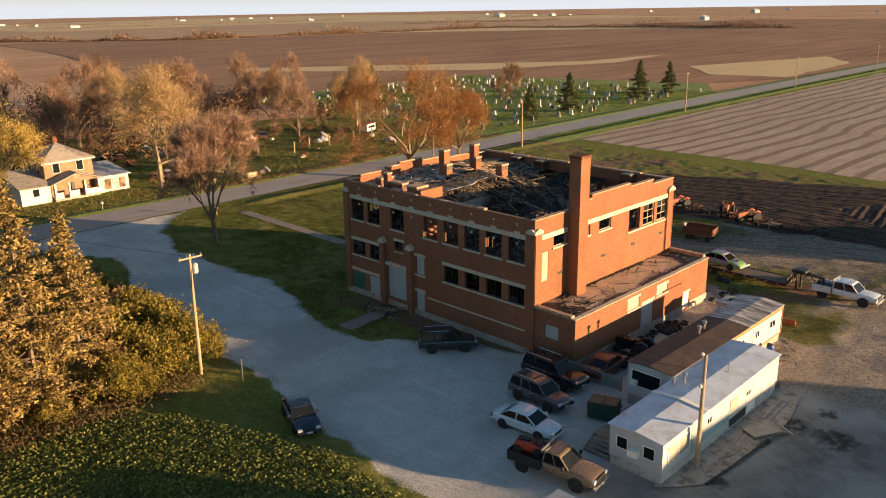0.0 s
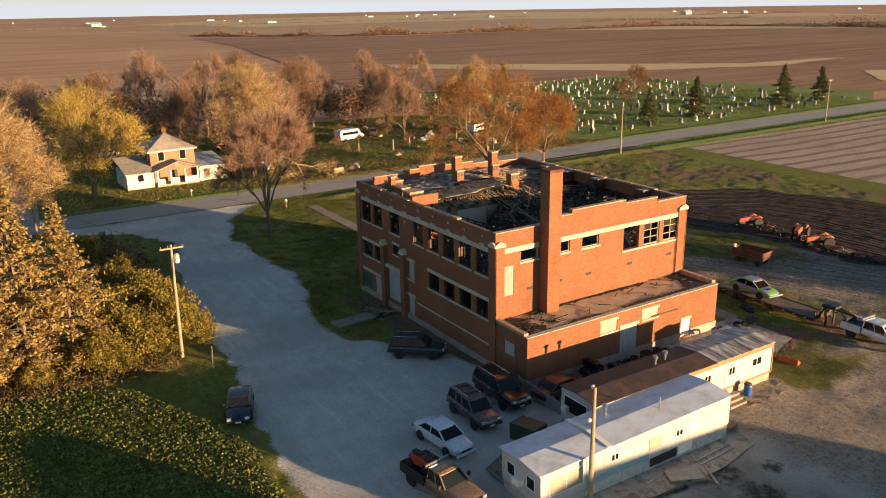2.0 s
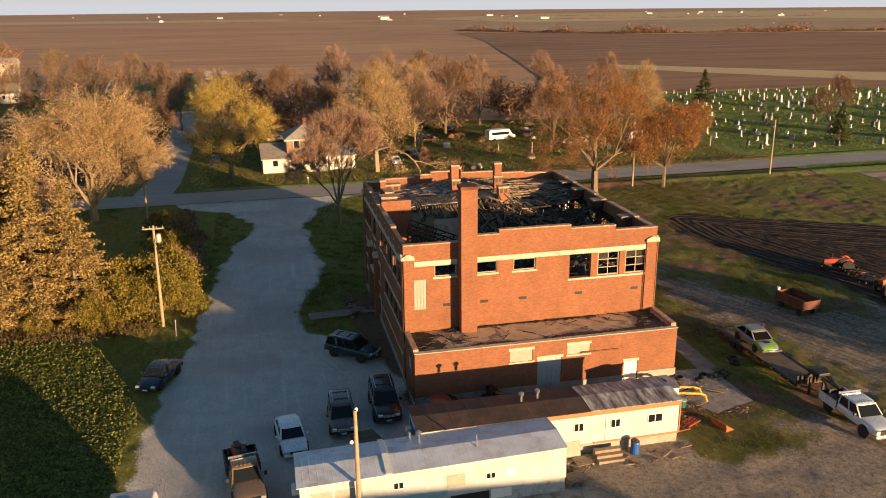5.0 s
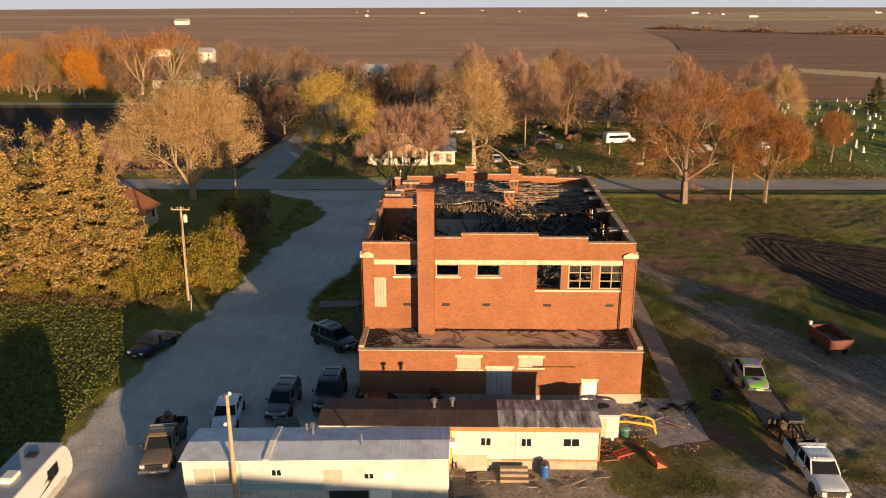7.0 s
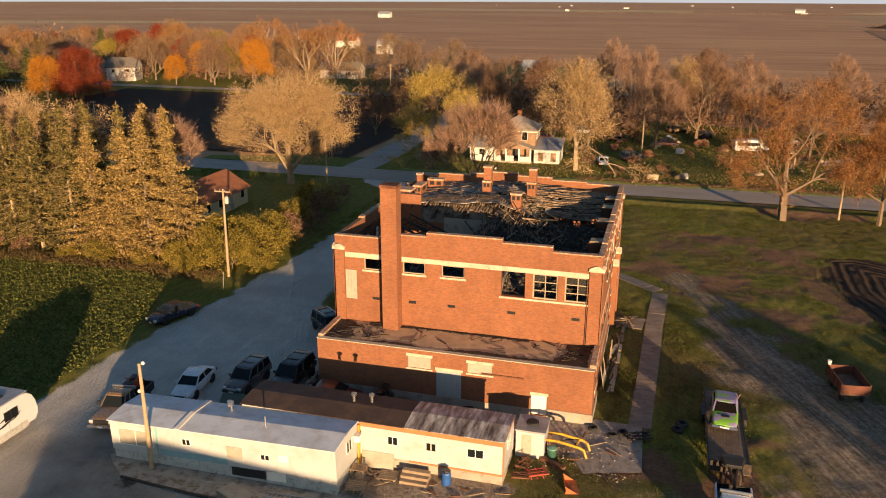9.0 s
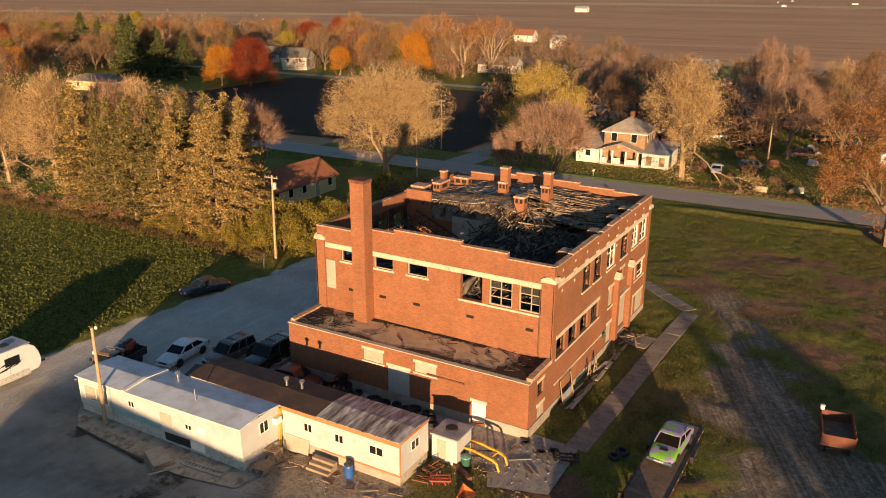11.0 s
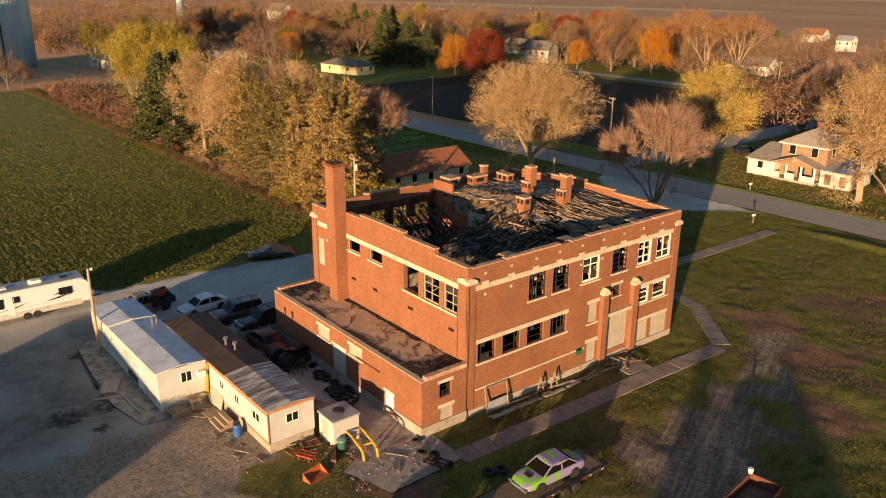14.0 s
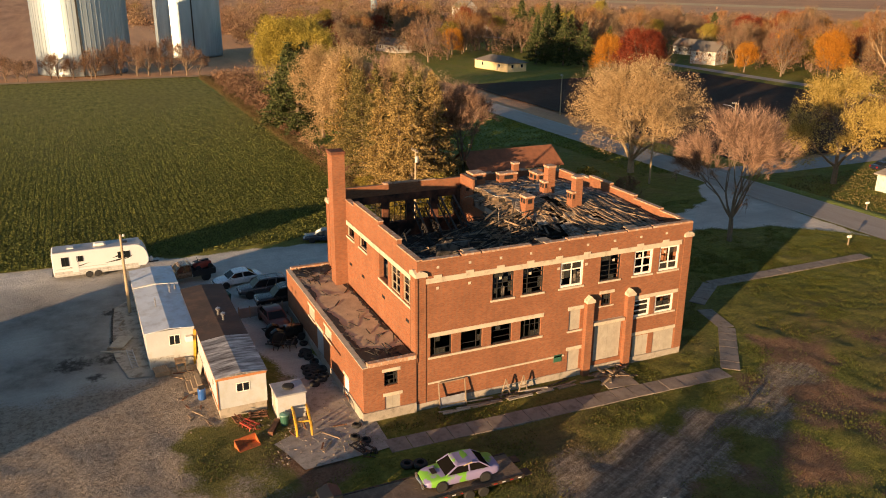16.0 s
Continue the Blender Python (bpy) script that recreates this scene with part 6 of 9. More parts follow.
part("skirting", Mesh().box(AX0 + 0.06, AY0 + 0.06, -0.5, AX1 - 0.06, AY1 - 0.06, 0.7), SKIRT, ha)
ribbed_roof("roof", AX0 - 0.15, AX1 + 0.05, AY0, AY1, AZ, AZ + 0.18, ROOF_A, ha, 0.42, rib=0.005)
part("roof_seam", Mesh().prism([(AY0 - 0.14, AZ + 0.04), ((AY0 + AY1) / 2, AZ + 0.21), (AY1 + 0.14, AZ + 0.04), (AY1 + 0.14, AZ + 0.08), ((AY0 + AY1) / 2, AZ + 0.26), (AY0 - 0.14, AZ + 0.08)], 43.0, 43.35, "x"), WHITE_PAINT, ha)
# teal sheet paints the stained, shaded low part of the wall
part("teal_shade_panel", box_on("x", AY0, -1, 41.6, 46.6, 0.72, 1.18, 0.012), TEAL, ha)
part("corner_board", box_on("x", AY0, -1, 41.42, 41.58, 0.72, AZ - 0.05, 0.02), TEAL, ha, "faded teal upright board")
for x in np.arange(AX0 + 1.2, AX1, 1.22):
    part("batten", box_on("x", AY0, -1, x - 0.015, x + 0.015, 0.72, AZ, 0.012), WHITE_SIDING, ha)
for x, z, w, h, cols in ((39.9, 1.2, 2.5, 1.1, 2), (43.7, 1.75, 0.55, 0.4, 2), (49.3, 1.5, 0.55, 0.35, 2)):
    small_window(ha, "x", AY0, -1, x, z, w, h, None, cols)
part("blind", box_on("x", AY0, -1, 38.67, 41.13, 1.22, 2.28, 0.022), BOARD, ha, "pale closed blind")
part("shutter_panel", box_on("x", AY0, -1, 46.6, 47.7, 1.3, 2.1, 0.03), BOARD, ha, "boarded window panel")
part("shutter_panel", box_on("x", AY0, -1, 50.2, 50.9, 1.5, 2.0, 0.03), WHITE_PAINT, ha)
# black panel on whole skirting paints the shade under the home
part("painted_skirt_gap", box_on("x", AY0 + 0.06, -1, 46.8, 49.2, 0.02, 0.62, 0.02), BLACK, ha, "black panel painted as a shaded gap in the skirting")
part("skirt_door", box_on("x", AY0 + 0.06, -1, 49.3, 50.6, 0.02, 0.66, 0.03), WHITE_PAINT, ha)
for u, z, w, h, cols in ((21.0, 1.45, 0.7, 0.75, 1), (22.85, 1.45, 0.7, 0.75, 1)):
    small_window(ha, "y", AX0, -1, u, z, w, h, None, cols)
part("air_conditioner", box_on("y", AX0, -1, 21.6, 22.25, 1.35, 1.8, 0.45), WHITE_PAINT, ha, "white window air conditioner", round_edges=0.03)
small_window(ha, "y", AX1, 1, 22.2, 1.6, 0.75, 0.75, None, 2)
part("air_conditioner", box_on("y", AX1, 1, 23.0, 23.55, 1.75, 2.2, 0.4), WHITE_PAINT, ha, "white window air conditioner", round_edges=0.03)
for x, y, h in ((45.5, 22.9, 0.5), (48.8, 21.4, 0.75), (45.0, 23.4, 0.35)):
    part("roof_vent", Mesh().tube([(x, y, AZ + 0.1), (x, y, AZ + 0.2 + h)], [0.09 if h < 0.7 else 0.05] * 2, 10), CHROME, ha)
    if h == 0.5:
        part("vent_hood", Mesh().lathe([(0.16, AZ + 0.62), (0.2, AZ + 0.78), (0.05, AZ + 0.9)], 12, pose(x, y, 0)), CHROME, ha)

BX0, BX1, BY0, BY1, BZ = 45.6, 63.7, 24.05, 27.45, 2.72
ROOF_RUST = plain("rust-brown coated roof sheet", (0.055, 0.036, 0.029), 0.8, 0.0, vary=0.4, scale=0.5, stain=(0.10, 0.058, 0.038), stain_at=(0.5, 0.7))


def streak_build(nt, b):
    s = noise_at(nt, 1.0, 6, 0.65, squash=(2.4, 0.45, 1.0))
    nt.links.new(ramp(nt, s, (0.36, (0.07, 0.052, 0.042)), (0.5, (0.27, 0.25, 0.24)), (0.64, (0.60, 0.58, 0.56))), b.inputs["Base Color"])
    b.inputs["Roughness"].default_value = 0.5
    b.inputs["Metallic"].default_value = 0.2


ROOF_STREAK = material("streaked bare roof metal", streak_build)
FASCIA = plain("orange-brown fascia board", (0.40, 0.17, 0.07), 0.8, vary=0.2)
hb = thing("mobile_home", 0, -0.15, 0.5, 0, "white mobile home with a half rusted roof", "mobile home")
part("wall", Mesh().box(BX0, BY0, 0.3, BX1, BY1, BZ), WHITE_SIDING, hb)
part("skirting", Mesh().box(BX0 + 0.06, BY0 + 0.05, -0.7, BX1 - 0.05, BY1 - 0.05, 0.3), CONCRETE, hb)
ribbed_roof("roof", BX0 - 0.1, 57.2, BY0, BY1, BZ, BZ + 0.18, ROOF_RUST, hb, 1.2, 0.12, 0.008)
ribbed_roof("roof", 57.2, BX1 + 0.1, BY0, BY1, BZ + 0.02, BZ + 0.2, ROOF_STREAK, hb, 1.2, 0.12, 0.008)
part("fascia", Mesh().box(54.1, BY0 - 0.05, BZ - 0.38, BX1 + 0.05, BY0 - 0.002, BZ - 0.02), FASCIA, hb)
part("fascia", Mesh().box(BX1 + 0.002, BY0, BZ - 0.2, BX1 + 0.05, BY1 + 0.05, BZ - 0.02), FASCIA, hb)
part("corner_board", Mesh().box(BX1 - 0.02, BY0 - 0.06, 0.25, BX1 + 0.06, BY0 - 0.002, BZ - 0.38), FASCIA, hb)
part("sill_board", Mesh().box(57.5, BY0 - 0.04, 0.2, BX1, BY0 - 0.002, 0.32), FASCIA, hb)
for u in (56.4, 59.0, 61.9):
    small_window(hb, "x", BY0 - (0.035 if u == 59.0 else 0.0), -1, u, 1.3, 0.62 if u < 60 else 1.0, 0.55, None, 2)
part("door_panel", box_on("x", BY0, -1, 58.3, 59.5, 0.34, 2.2, 0.03), WHITE_SIDING, hb)
small_window(hb, "y", BX1, 1, 25.8, 1.45, 0.85, 0.6, None, 2)
small_window(hb, "y", BX0, -1, 26.0, 1.1, 2.2, 1.1, None, 1)
part("air_conditioner", box_on("y", BX0, -1, 26.6, 27.1, 1.15, 1.5, 0.35), WHITE_PAINT, hb, "white window air conditioner", round_edges=0.03)
for x, y in ((53.0, 26.0), (54.2, 26.2)):
    part("roof_vent", Mesh().tube([(x, y, BZ + 0.2), (x, y, BZ + 0.65)], [0.1, 0.1], 10), CHROME, hb)
    part("vent_hood", Mesh().lathe([(0.18, BZ + 0.65), (0.2, BZ + 0.8), (0.05, BZ + 0.9)], 12, pose(x, y, 0)), CHROME, hb)

sh = thing("garden_shed", 64.75, 28.6, 0, 0, "small off-white flat-roofed shed by the mobile home", "shed")
part("wall", Mesh().box(-0.95, -1.0, 0, 0.95, 1.0, 1.95), WHITE_SIDING, sh)
part("roof", Mesh().box(-1.05, -1.1, 1.95, 1.05, 1.1, 2.07), GALV, sh, round_edges=0.03)
part("door", Mesh().box(-0.55, -1.03, 0.05, 0.1, -1.0, 1.7), BOARD, sh)
part("tyre_on_roof", Mesh().lathe([(0.3, 2.07), (0.42, 2.1), (0.42, 2.22), (0.3, 2.25)], 16), RUBBER, sh)

# travel trailers
def travel_trailer(x, y, rz, L, label):
    c = thing("travel_trailer", x, y, 0, rz, label, "travel trailer")
    poly = [(-L / 2, 0.75), (-L / 2 + 0.05, 0.6), (L / 2 - 0.35, 0.6), (L / 2 - 0.05, 0.95), (L / 2, 1.4), (L / 2 - 0.12, 2.0), (L / 2 - 0.38, 2.55), (L / 2 - 0.8, 2.88), (L / 2 - 1.2, 2.95), (-L / 2 + 0.1, 2.95), (-L / 2, 2.85)]
    part("shell", Mesh().prism(poly, -1.22, 1.22, "y"), P_RV, c, round_edges=0.06)
    part("skirt", Mesh().box(-L / 2 + 0.1, -1.2, 0.4, L / 2 - 1.0, 1.2, 0.62), SKIRT, c)
    part("roof_skin", Mesh().box(-L / 2 + 0.15, -1.15, 2.94, L / 2 - 0.7, 1.15, 3.0), GALV, c)
    part("air_conditioner", hull([(-0.6, 3.0, 3.2, 0.3), (-0.4, 3.0, 3.28, 0.4), (0.4, 3.0, 3.28, 0.4), (0.6, 3.0, 3.15, 0.3)]), WHITE_PAINT, c, "white roof air conditioner", round_edges=0.03)
    for k in (-2.8, 2.4):
        part("roof_hatch", Mesh().box(k - 0.3, -0.3, 3.0, k + 0.3, 0.3, 3.1), BLACK if k > 0 else WHITE_PAINT, c)
    for sy in (-1, 1):
        for ax in (-1.3, -0.45):
            wheel(c, ax, sy * 1.14, 0.36, 0.22, WHITE_PAINT)
        for px, pz, w, h in ((-L / 2 + 1.2, 1.55, 0.6, 0.85), (-L / 2 + 2.6, 1.9, 0.5, 0.5), (L / 2 - 2.4, 1.75, 1.1, 0.6)):
            if sy < 0 or w > 0.55:
                small_window(c, "x", sy * 1.22, sy, px, pz, w, h, BLACK, 2)
        m = Mesh()
        for px, pz, ln, th in ((0.2, 1.35, 2.4, 0.16), (1.0, 1.8, 1.5, 0.22), (-3.6, 1.25, 2.6, 0.10), (1.9, 1.5, 1.2, 0.12)):
            m.add([(px, sy * 1.232, pz), (px + ln * 0.6, sy * 1.232, pz + 0.10), (px + ln, sy * 1.232, pz + 0.42), (px + ln * 0.55, sy * 1.232, pz + 0.10 + th)], [(0, 1, 2, 3)])
        part("swoosh_stripe", m, BLACK, c)
        part("lower_band", Mesh().box(-L / 2 + 0.1, sy * 1.226 - 0.006, 0.66, L / 2 - 1.1, sy * 1.226 + 0.006, 0.95), SKIRT, c, "grey lower band")
        part("pin_line", Mesh().box(-L / 2 + 0.3, sy * 1.226 - 0.004, 1.2, 0.6, sy * 1.226 + 0.004, 1.25), SKIRT, c)
        part("slide_edge", Mesh().box(1.9, sy * 1.226 - 0.004, 1.0, 1.94, sy * 1.226 + 0.004, 2.7), SKIRT, c)
    part("door", Mesh().box(-L / 2 + 1.8, -1.245, 0.75, -L / 2 + 2.4, -1.22, 2.5), P_RV, c)
    part("hitch", Mesh().beam((L / 2 - 0.8, 0, 0.5), (L / 2 + 1.0, 0, 0.5), 0.12), BLACK, c)
    part("gas_bottle", Mesh().lathe([(0.16, 0.55), (0.18, 0.9), (0.1, 1.05)], 12, pose(L / 2 + 0.3, 0.1, 0)), WHITE_PAINT, c)
    part("bumper", Mesh().box(-L / 2 - 0.15, -1.1, 0.5, -L / 2 - 0.02, 1.1, 0.62), BLACK, c)
    return c


P_RV = plain("white trailer shell", (0.60, 0.63, 0.66), 0.4, vary=0.05, scale=0.6, stain=(0.5, 0.45, 0.38), stain_at=(0.6, 0.9), bumps=0.03)
travel_trailer(28.8, 17.8, 90, 9.2, "white travel trailer with dark swoosh stripes on gravel")

# utility poles
def utility_pole(x, y, h, label, arm=0.0, turn=0.0, lamps=0, box=False, mat=WOODPOLE, street=False, lean=0.0):
    c = thing("utility_pole", x, y, 0, turn, label, "utility pole")
    part("pole", Mesh().tube([(0, 0, -0.3), (lean * 0.5, 0, h * 0.5), (lean, 0, h)], [0.16, 0.13, 0.10], 10), mat, c)
    if arm:
        part("cross_arm", Mesh().box(lean - arm / 2, -0.16, h - 0.35, lean + arm / 2, -0.08, h - 0.22), mat, c)
        for k in (-0.45, -0.15, 0.15, 0.45):
            part("insulator", Mesh().lathe([(0.04, h - 0.22), (0.06, h - 0.12), (0.03, h - 0.04)], 8, pose(lean + k * arm, -0.12, 0)), CHROME, c)
    if box:
        part("transformer", Mesh().lathe([(0.2, h - 1.6), (0.22, h - 1.5), (0.22, h - 0.9), (0.1, h - 0.8)], 12, pose(0.35 + lean, 0, 0)), SKIRT, c, "grey transformer can")
    for k in range(lamps):
        part("lamp_head", Mesh().lathe([(0.05, h - 0.2), (0.12, h - 0.14), (0.10, h - 0.02), (0.04, h + 0.03)], 10, pose(0.2 - k * 0.4, 0.18, -k * 1.9)), WHITE_PAINT, c)
    if street:
        part("lamp_arm", Mesh().tube([(0, 0, h - 1.2), (-1.2, 0, h - 0.8), (-2.4, 0, h - 0.8)], [0.05] * 3, 6), GALV, c)
        part("lamp_head", Mesh().box(-2.9, -0.12, h - 0.88, -2.3, 0.12, h - 0.76), GALV, c)
    return c


def wire(pts, sag=0.6, r=0.012, name="cable", label="thin black overhead cable"):
    m = Mesh()
    for a, b in zip(pts[:-1], pts[1:]):
        a, b = Vector(a), Vector(b)
        ps = [a.lerp(b, k / 8) - Vector((0, 0, sag * 4 * (k / 8) * (1 - k / 8))) for k in range(9)]
        m.tube(ps, [r] * 9, 4, False)
    return solo(name, m, STEEL_DARK, label=label, category="cable")


utility_pole(26.8, 54.2, 9.9, "leaning wooden utility pole with cross arm and guy wire", 1.9, 0, 0, True, lean=0.15)
wire([(26.9, 54.2, 8.9), (28.4, 50.3, 0.0)], 0.0, 0.02, "guy_wire", "taut guy wire beside the drive")
solo("guy_post", Mesh().tube([(0, 0, 0), (0.1, 0.1, 1.9)], [0.05, 0.05], 8), CHROME, pose(28.3, 50.5, 0), "pale guard post at the guy wire", "post")
utility_pole(41.25, 19.55, 7.6, "wooden yard light pole beside the mobile home", 0, 30, 2)
utility_pole(95.7, 98.0, 9.0, "pale wooden pole beside the road", 0.0)
utility_pole(122.5, 100.2, 9.5, "pale wooden pole beside the road", 0.0)
utility_pole(190.0, 101.5, 10.0, "pale wooden pole beside the road", 1.2)
utility_pole(262.0, 102.5, 10.0, "pale wooden pole beside the road", 1.2)
utility_pole(340.0, 103.0, 10.0, "pale wooden pole beside the road", 1.2)
utility_pole(10.2, 121.2, 9.6, "wooden street lamp pole at the junction", 1.6, 0, street=True)
utility_pole(20.5, 95.5, 8.0, "slim grey pole near the junction", 0)
utility_pole(-40.0, 118.0, 9.0, "wooden pole along the road", 1.2)
utility_pole(67.5, 140.0, 7.5, "wooden pole in the yard across the road", 0)
utility_pole(-12.0, 219.0, 9.0, "wooden pole on the village street", 1.2)
wire([(95.7, 98.0, 8.8), (122.5, 100.2, 9.3), (190, 101.5, 9.8), (262, 102.5, 9.8), (340, 103, 9.8)], 0.7)
wire([(26.9, 54.2, 9.7), (10.2, 121.2, 9.4), (-40, 118, 8.8)], 1.0)

# yard clutter
fence = thing("low_fence", 46.75, 31.0, 0, 0, "low weathered grey board fence beside the parked cars", "fence")
for k in range(5):
    part("panel", Mesh().box(-0.04, -2.5 + k * 1.0 + 0.01, 0.05, 0.04, -1.5 + k * 1.0 - 0.01, 1.0), plain("weathered grey fence board", (0.22, 0.21, 0.20), 0.85, vary=0.25), fence)
for k in range(6):
    part("post", Mesh().box(-0.06, -2.55 + k * 1.0, 0, 0.06, -2.45 + k * 1.0, 1.15), TIMBER, fence)
DUMP = plain("dark green steel", (0.02, 0.055, 0.035), 0.6, vary=0.25)
dp = thing("dumpster", 42.75, 27.3, 0, 20, "dark green dumpster with closed lids", "dumpster")
part("bin", Mesh().prism([(-0.7, 0.1), (0.6, 0.1), (0.8, 1.1), (-0.8, 1.3)], -1.0, 1.0, "y"), DUMP, dp)
for sy in (-1, 1):
    part("lid", Mesh().add([(-0.82, sy * 0.5 - 0.48, 1.31), (0.85, sy * 0.5 - 0.48, 1.12), (0.85, sy * 0.5 + 0.48, 1.12), (-0.82, sy * 0.5 + 0.48, 1.31), (-0.82, sy * 0.5 - 0.48, 1.36), (0.85, sy * 0.5 - 0.48, 1.17), (0.85, sy * 0.5 + 0.48, 1.17), (-0.82, sy * 0.5 + 0.48, 1.36)],
                           [(3, 2, 1, 0), (4, 5, 6, 7), (0, 1, 5, 4), (1, 2, 6, 5), (2, 3, 7, 6), (3, 0, 4, 7)]), DUMP, dp)
for sy in (-1, 1):
    part("fork_pocket", Mesh().box(-0.5, sy * 1.05 - 0.06, 0.7, 0.5, sy * 1.05 + 0.06, 0.9), DUMP, dp)
st = thing("wooden_stairs", 39.6, 24.9, 0, 0, "weathered wooden porch and steps at the mobile home", "stairs")
part("platform", Mesh().box(-0.2, -1.1, 0.62, 2.2, 1.0, 0.72), TIMBER, st)
for k in range(4):
    part("tread", Mesh().box(-1.4 + k * 0.3, -1.0, 0.12 + k * 0.15, -1.1 + k * 0.3, 0.9, 0.17 + k * 0.15), TIMBER, st)
for sy in (-1.0, 0.9):
    part("stringer", Mesh().beam((-1.4, sy, 0.05), (-0.2, sy, 0.66), 0.06, 0.2), TIMBER, st)
    part("leg", Mesh().box(2.05, sy - 0.05, 0, 2.15, sy + 0.05, 0.62), TIMBER, st)
BLUE = plain("blue plastic drum", (0.02, 0.09, 0.32), 0.45)
db = thing("plastic_drum", 60.2, 23.2, 0, 0, "blue plastic drum on dirt", "drum")
part("drum", Mesh().lathe([(0.27, 0), (0.3, 0.1), (0.29, 0.45), (0.3, 0.8), (0.26, 0.9)], 16), BLUE, db)
part("bag", hull([(-0.25, 0.9, 1.0, 0.2), (0.0, 0.9, 1.1, 0.26), (0.25, 0.9, 0.98, 0.18)]), BLACK, db)
gb = thing("trash_can", 66.2, 27.9, 0, 0, "dull green plastic trash can with lid", "trash can")
part("can", Mesh().lathe([(0.26, 0), (0.33, 0.75), (0.34, 0.8)], 14), plain("dull green plastic", (0.03, 0.10, 0.07), 0.5), gb)
part("lid", Mesh().lathe([(0.36, 0.8), (0.34, 0.88), (0.1, 0.96)], 14), plain("teal plastic lid", (0.10, 0.22, 0.19), 0.5), gb)


def pallet(x, y, rz, label, n=6, z=0.0):
    c = thing("wood_pallet", x, y, z, rz, label, "pallet")
    for k in range(n):
        part("slat", Mesh().box(-0.6, -0.55 + k * 1.1 / n + 0.01, 0.1, 0.6, -0.55 + (k + 0.75) * 1.1 / n, 0.13), TIMBER, c)
    for k in (-0.5, 0, 0.5):
        part("bearer", Mesh().box(k - 0.05, -0.55, 0.0, k + 0.05, 0.55, 0.1), TIMBER, c)
    return c


pallet(56.4, 23.0, 5, "grey wood pallet beside the mobile home")
for k in range(3):
    pallet(54.9 + 0.04 * k, 20.9, 4 * k, "weathered pallet of a stack on the dirt", z=0.05 + 0.135 * k)
pallet(47.4, 18.6, 65, "weathered pallet on the concrete pad", z=0.07)
pallet(48.6, 18.0, 60, "weathered pallet on the concrete pad", z=0.07)
solo("plywood_sheet", Mesh().box(-1.1, -0.6, 0.14, 1.1, 0.6, 0.18), BOARD, pose(48.0, 18.4, 0.07, 0, 0, -25), "weathered plywood sheet on pallets", "plywood")
solo("leaning_panel", Mesh().box(-1.1, -0.03, 0, 1.1, 0.03, 1.1), BOARD, pose(55.4, 23.6, 0.02, -15, 0, 0), "pale panel leaning on the mobile home", "panel")
solo("plank", Mesh().box(-0.06, -0.1, 0, 0.06, 0.1, 3.0), YELLOW, pose(54.15, 23.55, 0, -4, 0, 0), "yellow upright plank at the mobile home corner", "plank")
tb = thing("work_table", 54.6, 22.4, 0, 0, "small brown wooden table by the mobile home", "table")
part("tabletop", Mesh().box(-0.5, -0.4, 0.7, 0.5, 0.4, 0.76), ASHWOOD, tb)
for sx in (-1, 1):
    for sy in (-1, 1):
        part("leg", Mesh().box(sx * 0.42 - 0.04, sy * 0.32 - 0.04, 0, sx * 0.42 + 0.04, sy * 0.32 + 0.04, 0.7), ASHWOOD, tb)
rng = random.Random(77)
for i in range(22):
    x, y, L, a = rng.uniform(54.6, 64), rng.uniform(21.9, 23.2), rng.uniform(0.3, 1.3), rng.uniform(0, 180)
    solo("scrap_board", Mesh().box(-L / 2, -0.06, 0, L / 2, 0.06, 0.05), (TIMBER, ASHWOOD, RUST)[i % 3], pose(x, y, 0.01 + 0.012 * (i % 5), rng.uniform(-2, 2), 0, a), "loose scrap board on the dirt", "board", "scrap boards in the yard")
for i in range(6):
    x, y, L, a = rng.uniform(67.5, 70.5), rng.uniform(28.0, 31.5), rng.uniform(0.5, 1.8), rng.uniform(0, 180)
    solo("scrap_board", Mesh().box(-L / 2, -0.05, 0, L / 2, 0.05, 0.05), (TIMBER, RUST)[i % 2], pose(x, y, 0.09 + 0.01 * (i % 4), 0, 0, a), "loose scrap board on concrete", "board", "scrap boards on the concrete")
tyre = Mesh().lathe([(0.2, 0.0), (0.33, 0.0), (0.37, 0.06), (0.37, 0.16), (0.33, 0.22), (0.2, 0.22), (0.2, 0.0)], 18).data("tyre", RUBBER)
spots = [(69.9, 31.8), (68.5, 32.4), (74.6, 34.6), (74.3, 33.8), (70.6, 32.3)] + [(rng.uniform(50.5, 62), rng.uniform(31.3, 32.6)) for _ in range(26)]
for i, (x, y) in enumerate(spots):
    solo("old_tyre", tyre, RUBBER, pose(x, y, 0.02 if i > 4 else 0.08, rng.uniform(-4, 4), rng.uniform(-4, 4), rng.uniform(0, 90)) @ Matrix.Scale(rng.uniform(0.9, 1.3), 4), "old black tyre lying on the ground", "tyre", "old tyres")
car("scrap_car", 48.9, 31.2, 5, "sedan", P_MAROON, "faded maroon scrap car behind the fence", dressed=False)
implement(51.8, 30.4, 10, STEEL_DARK, 61, "dark machine scrap behind the mobile home", 1.0, "scrap_machine")
implement(54.2, 30.6, 60, STEEL_DARK, 62, "dark machine scrap behind the mobile home", 1.1, "scrap_machine")
tractor(52.9, 31.2, 95, P_BLACK, "dark old tractor in the narrow yard")

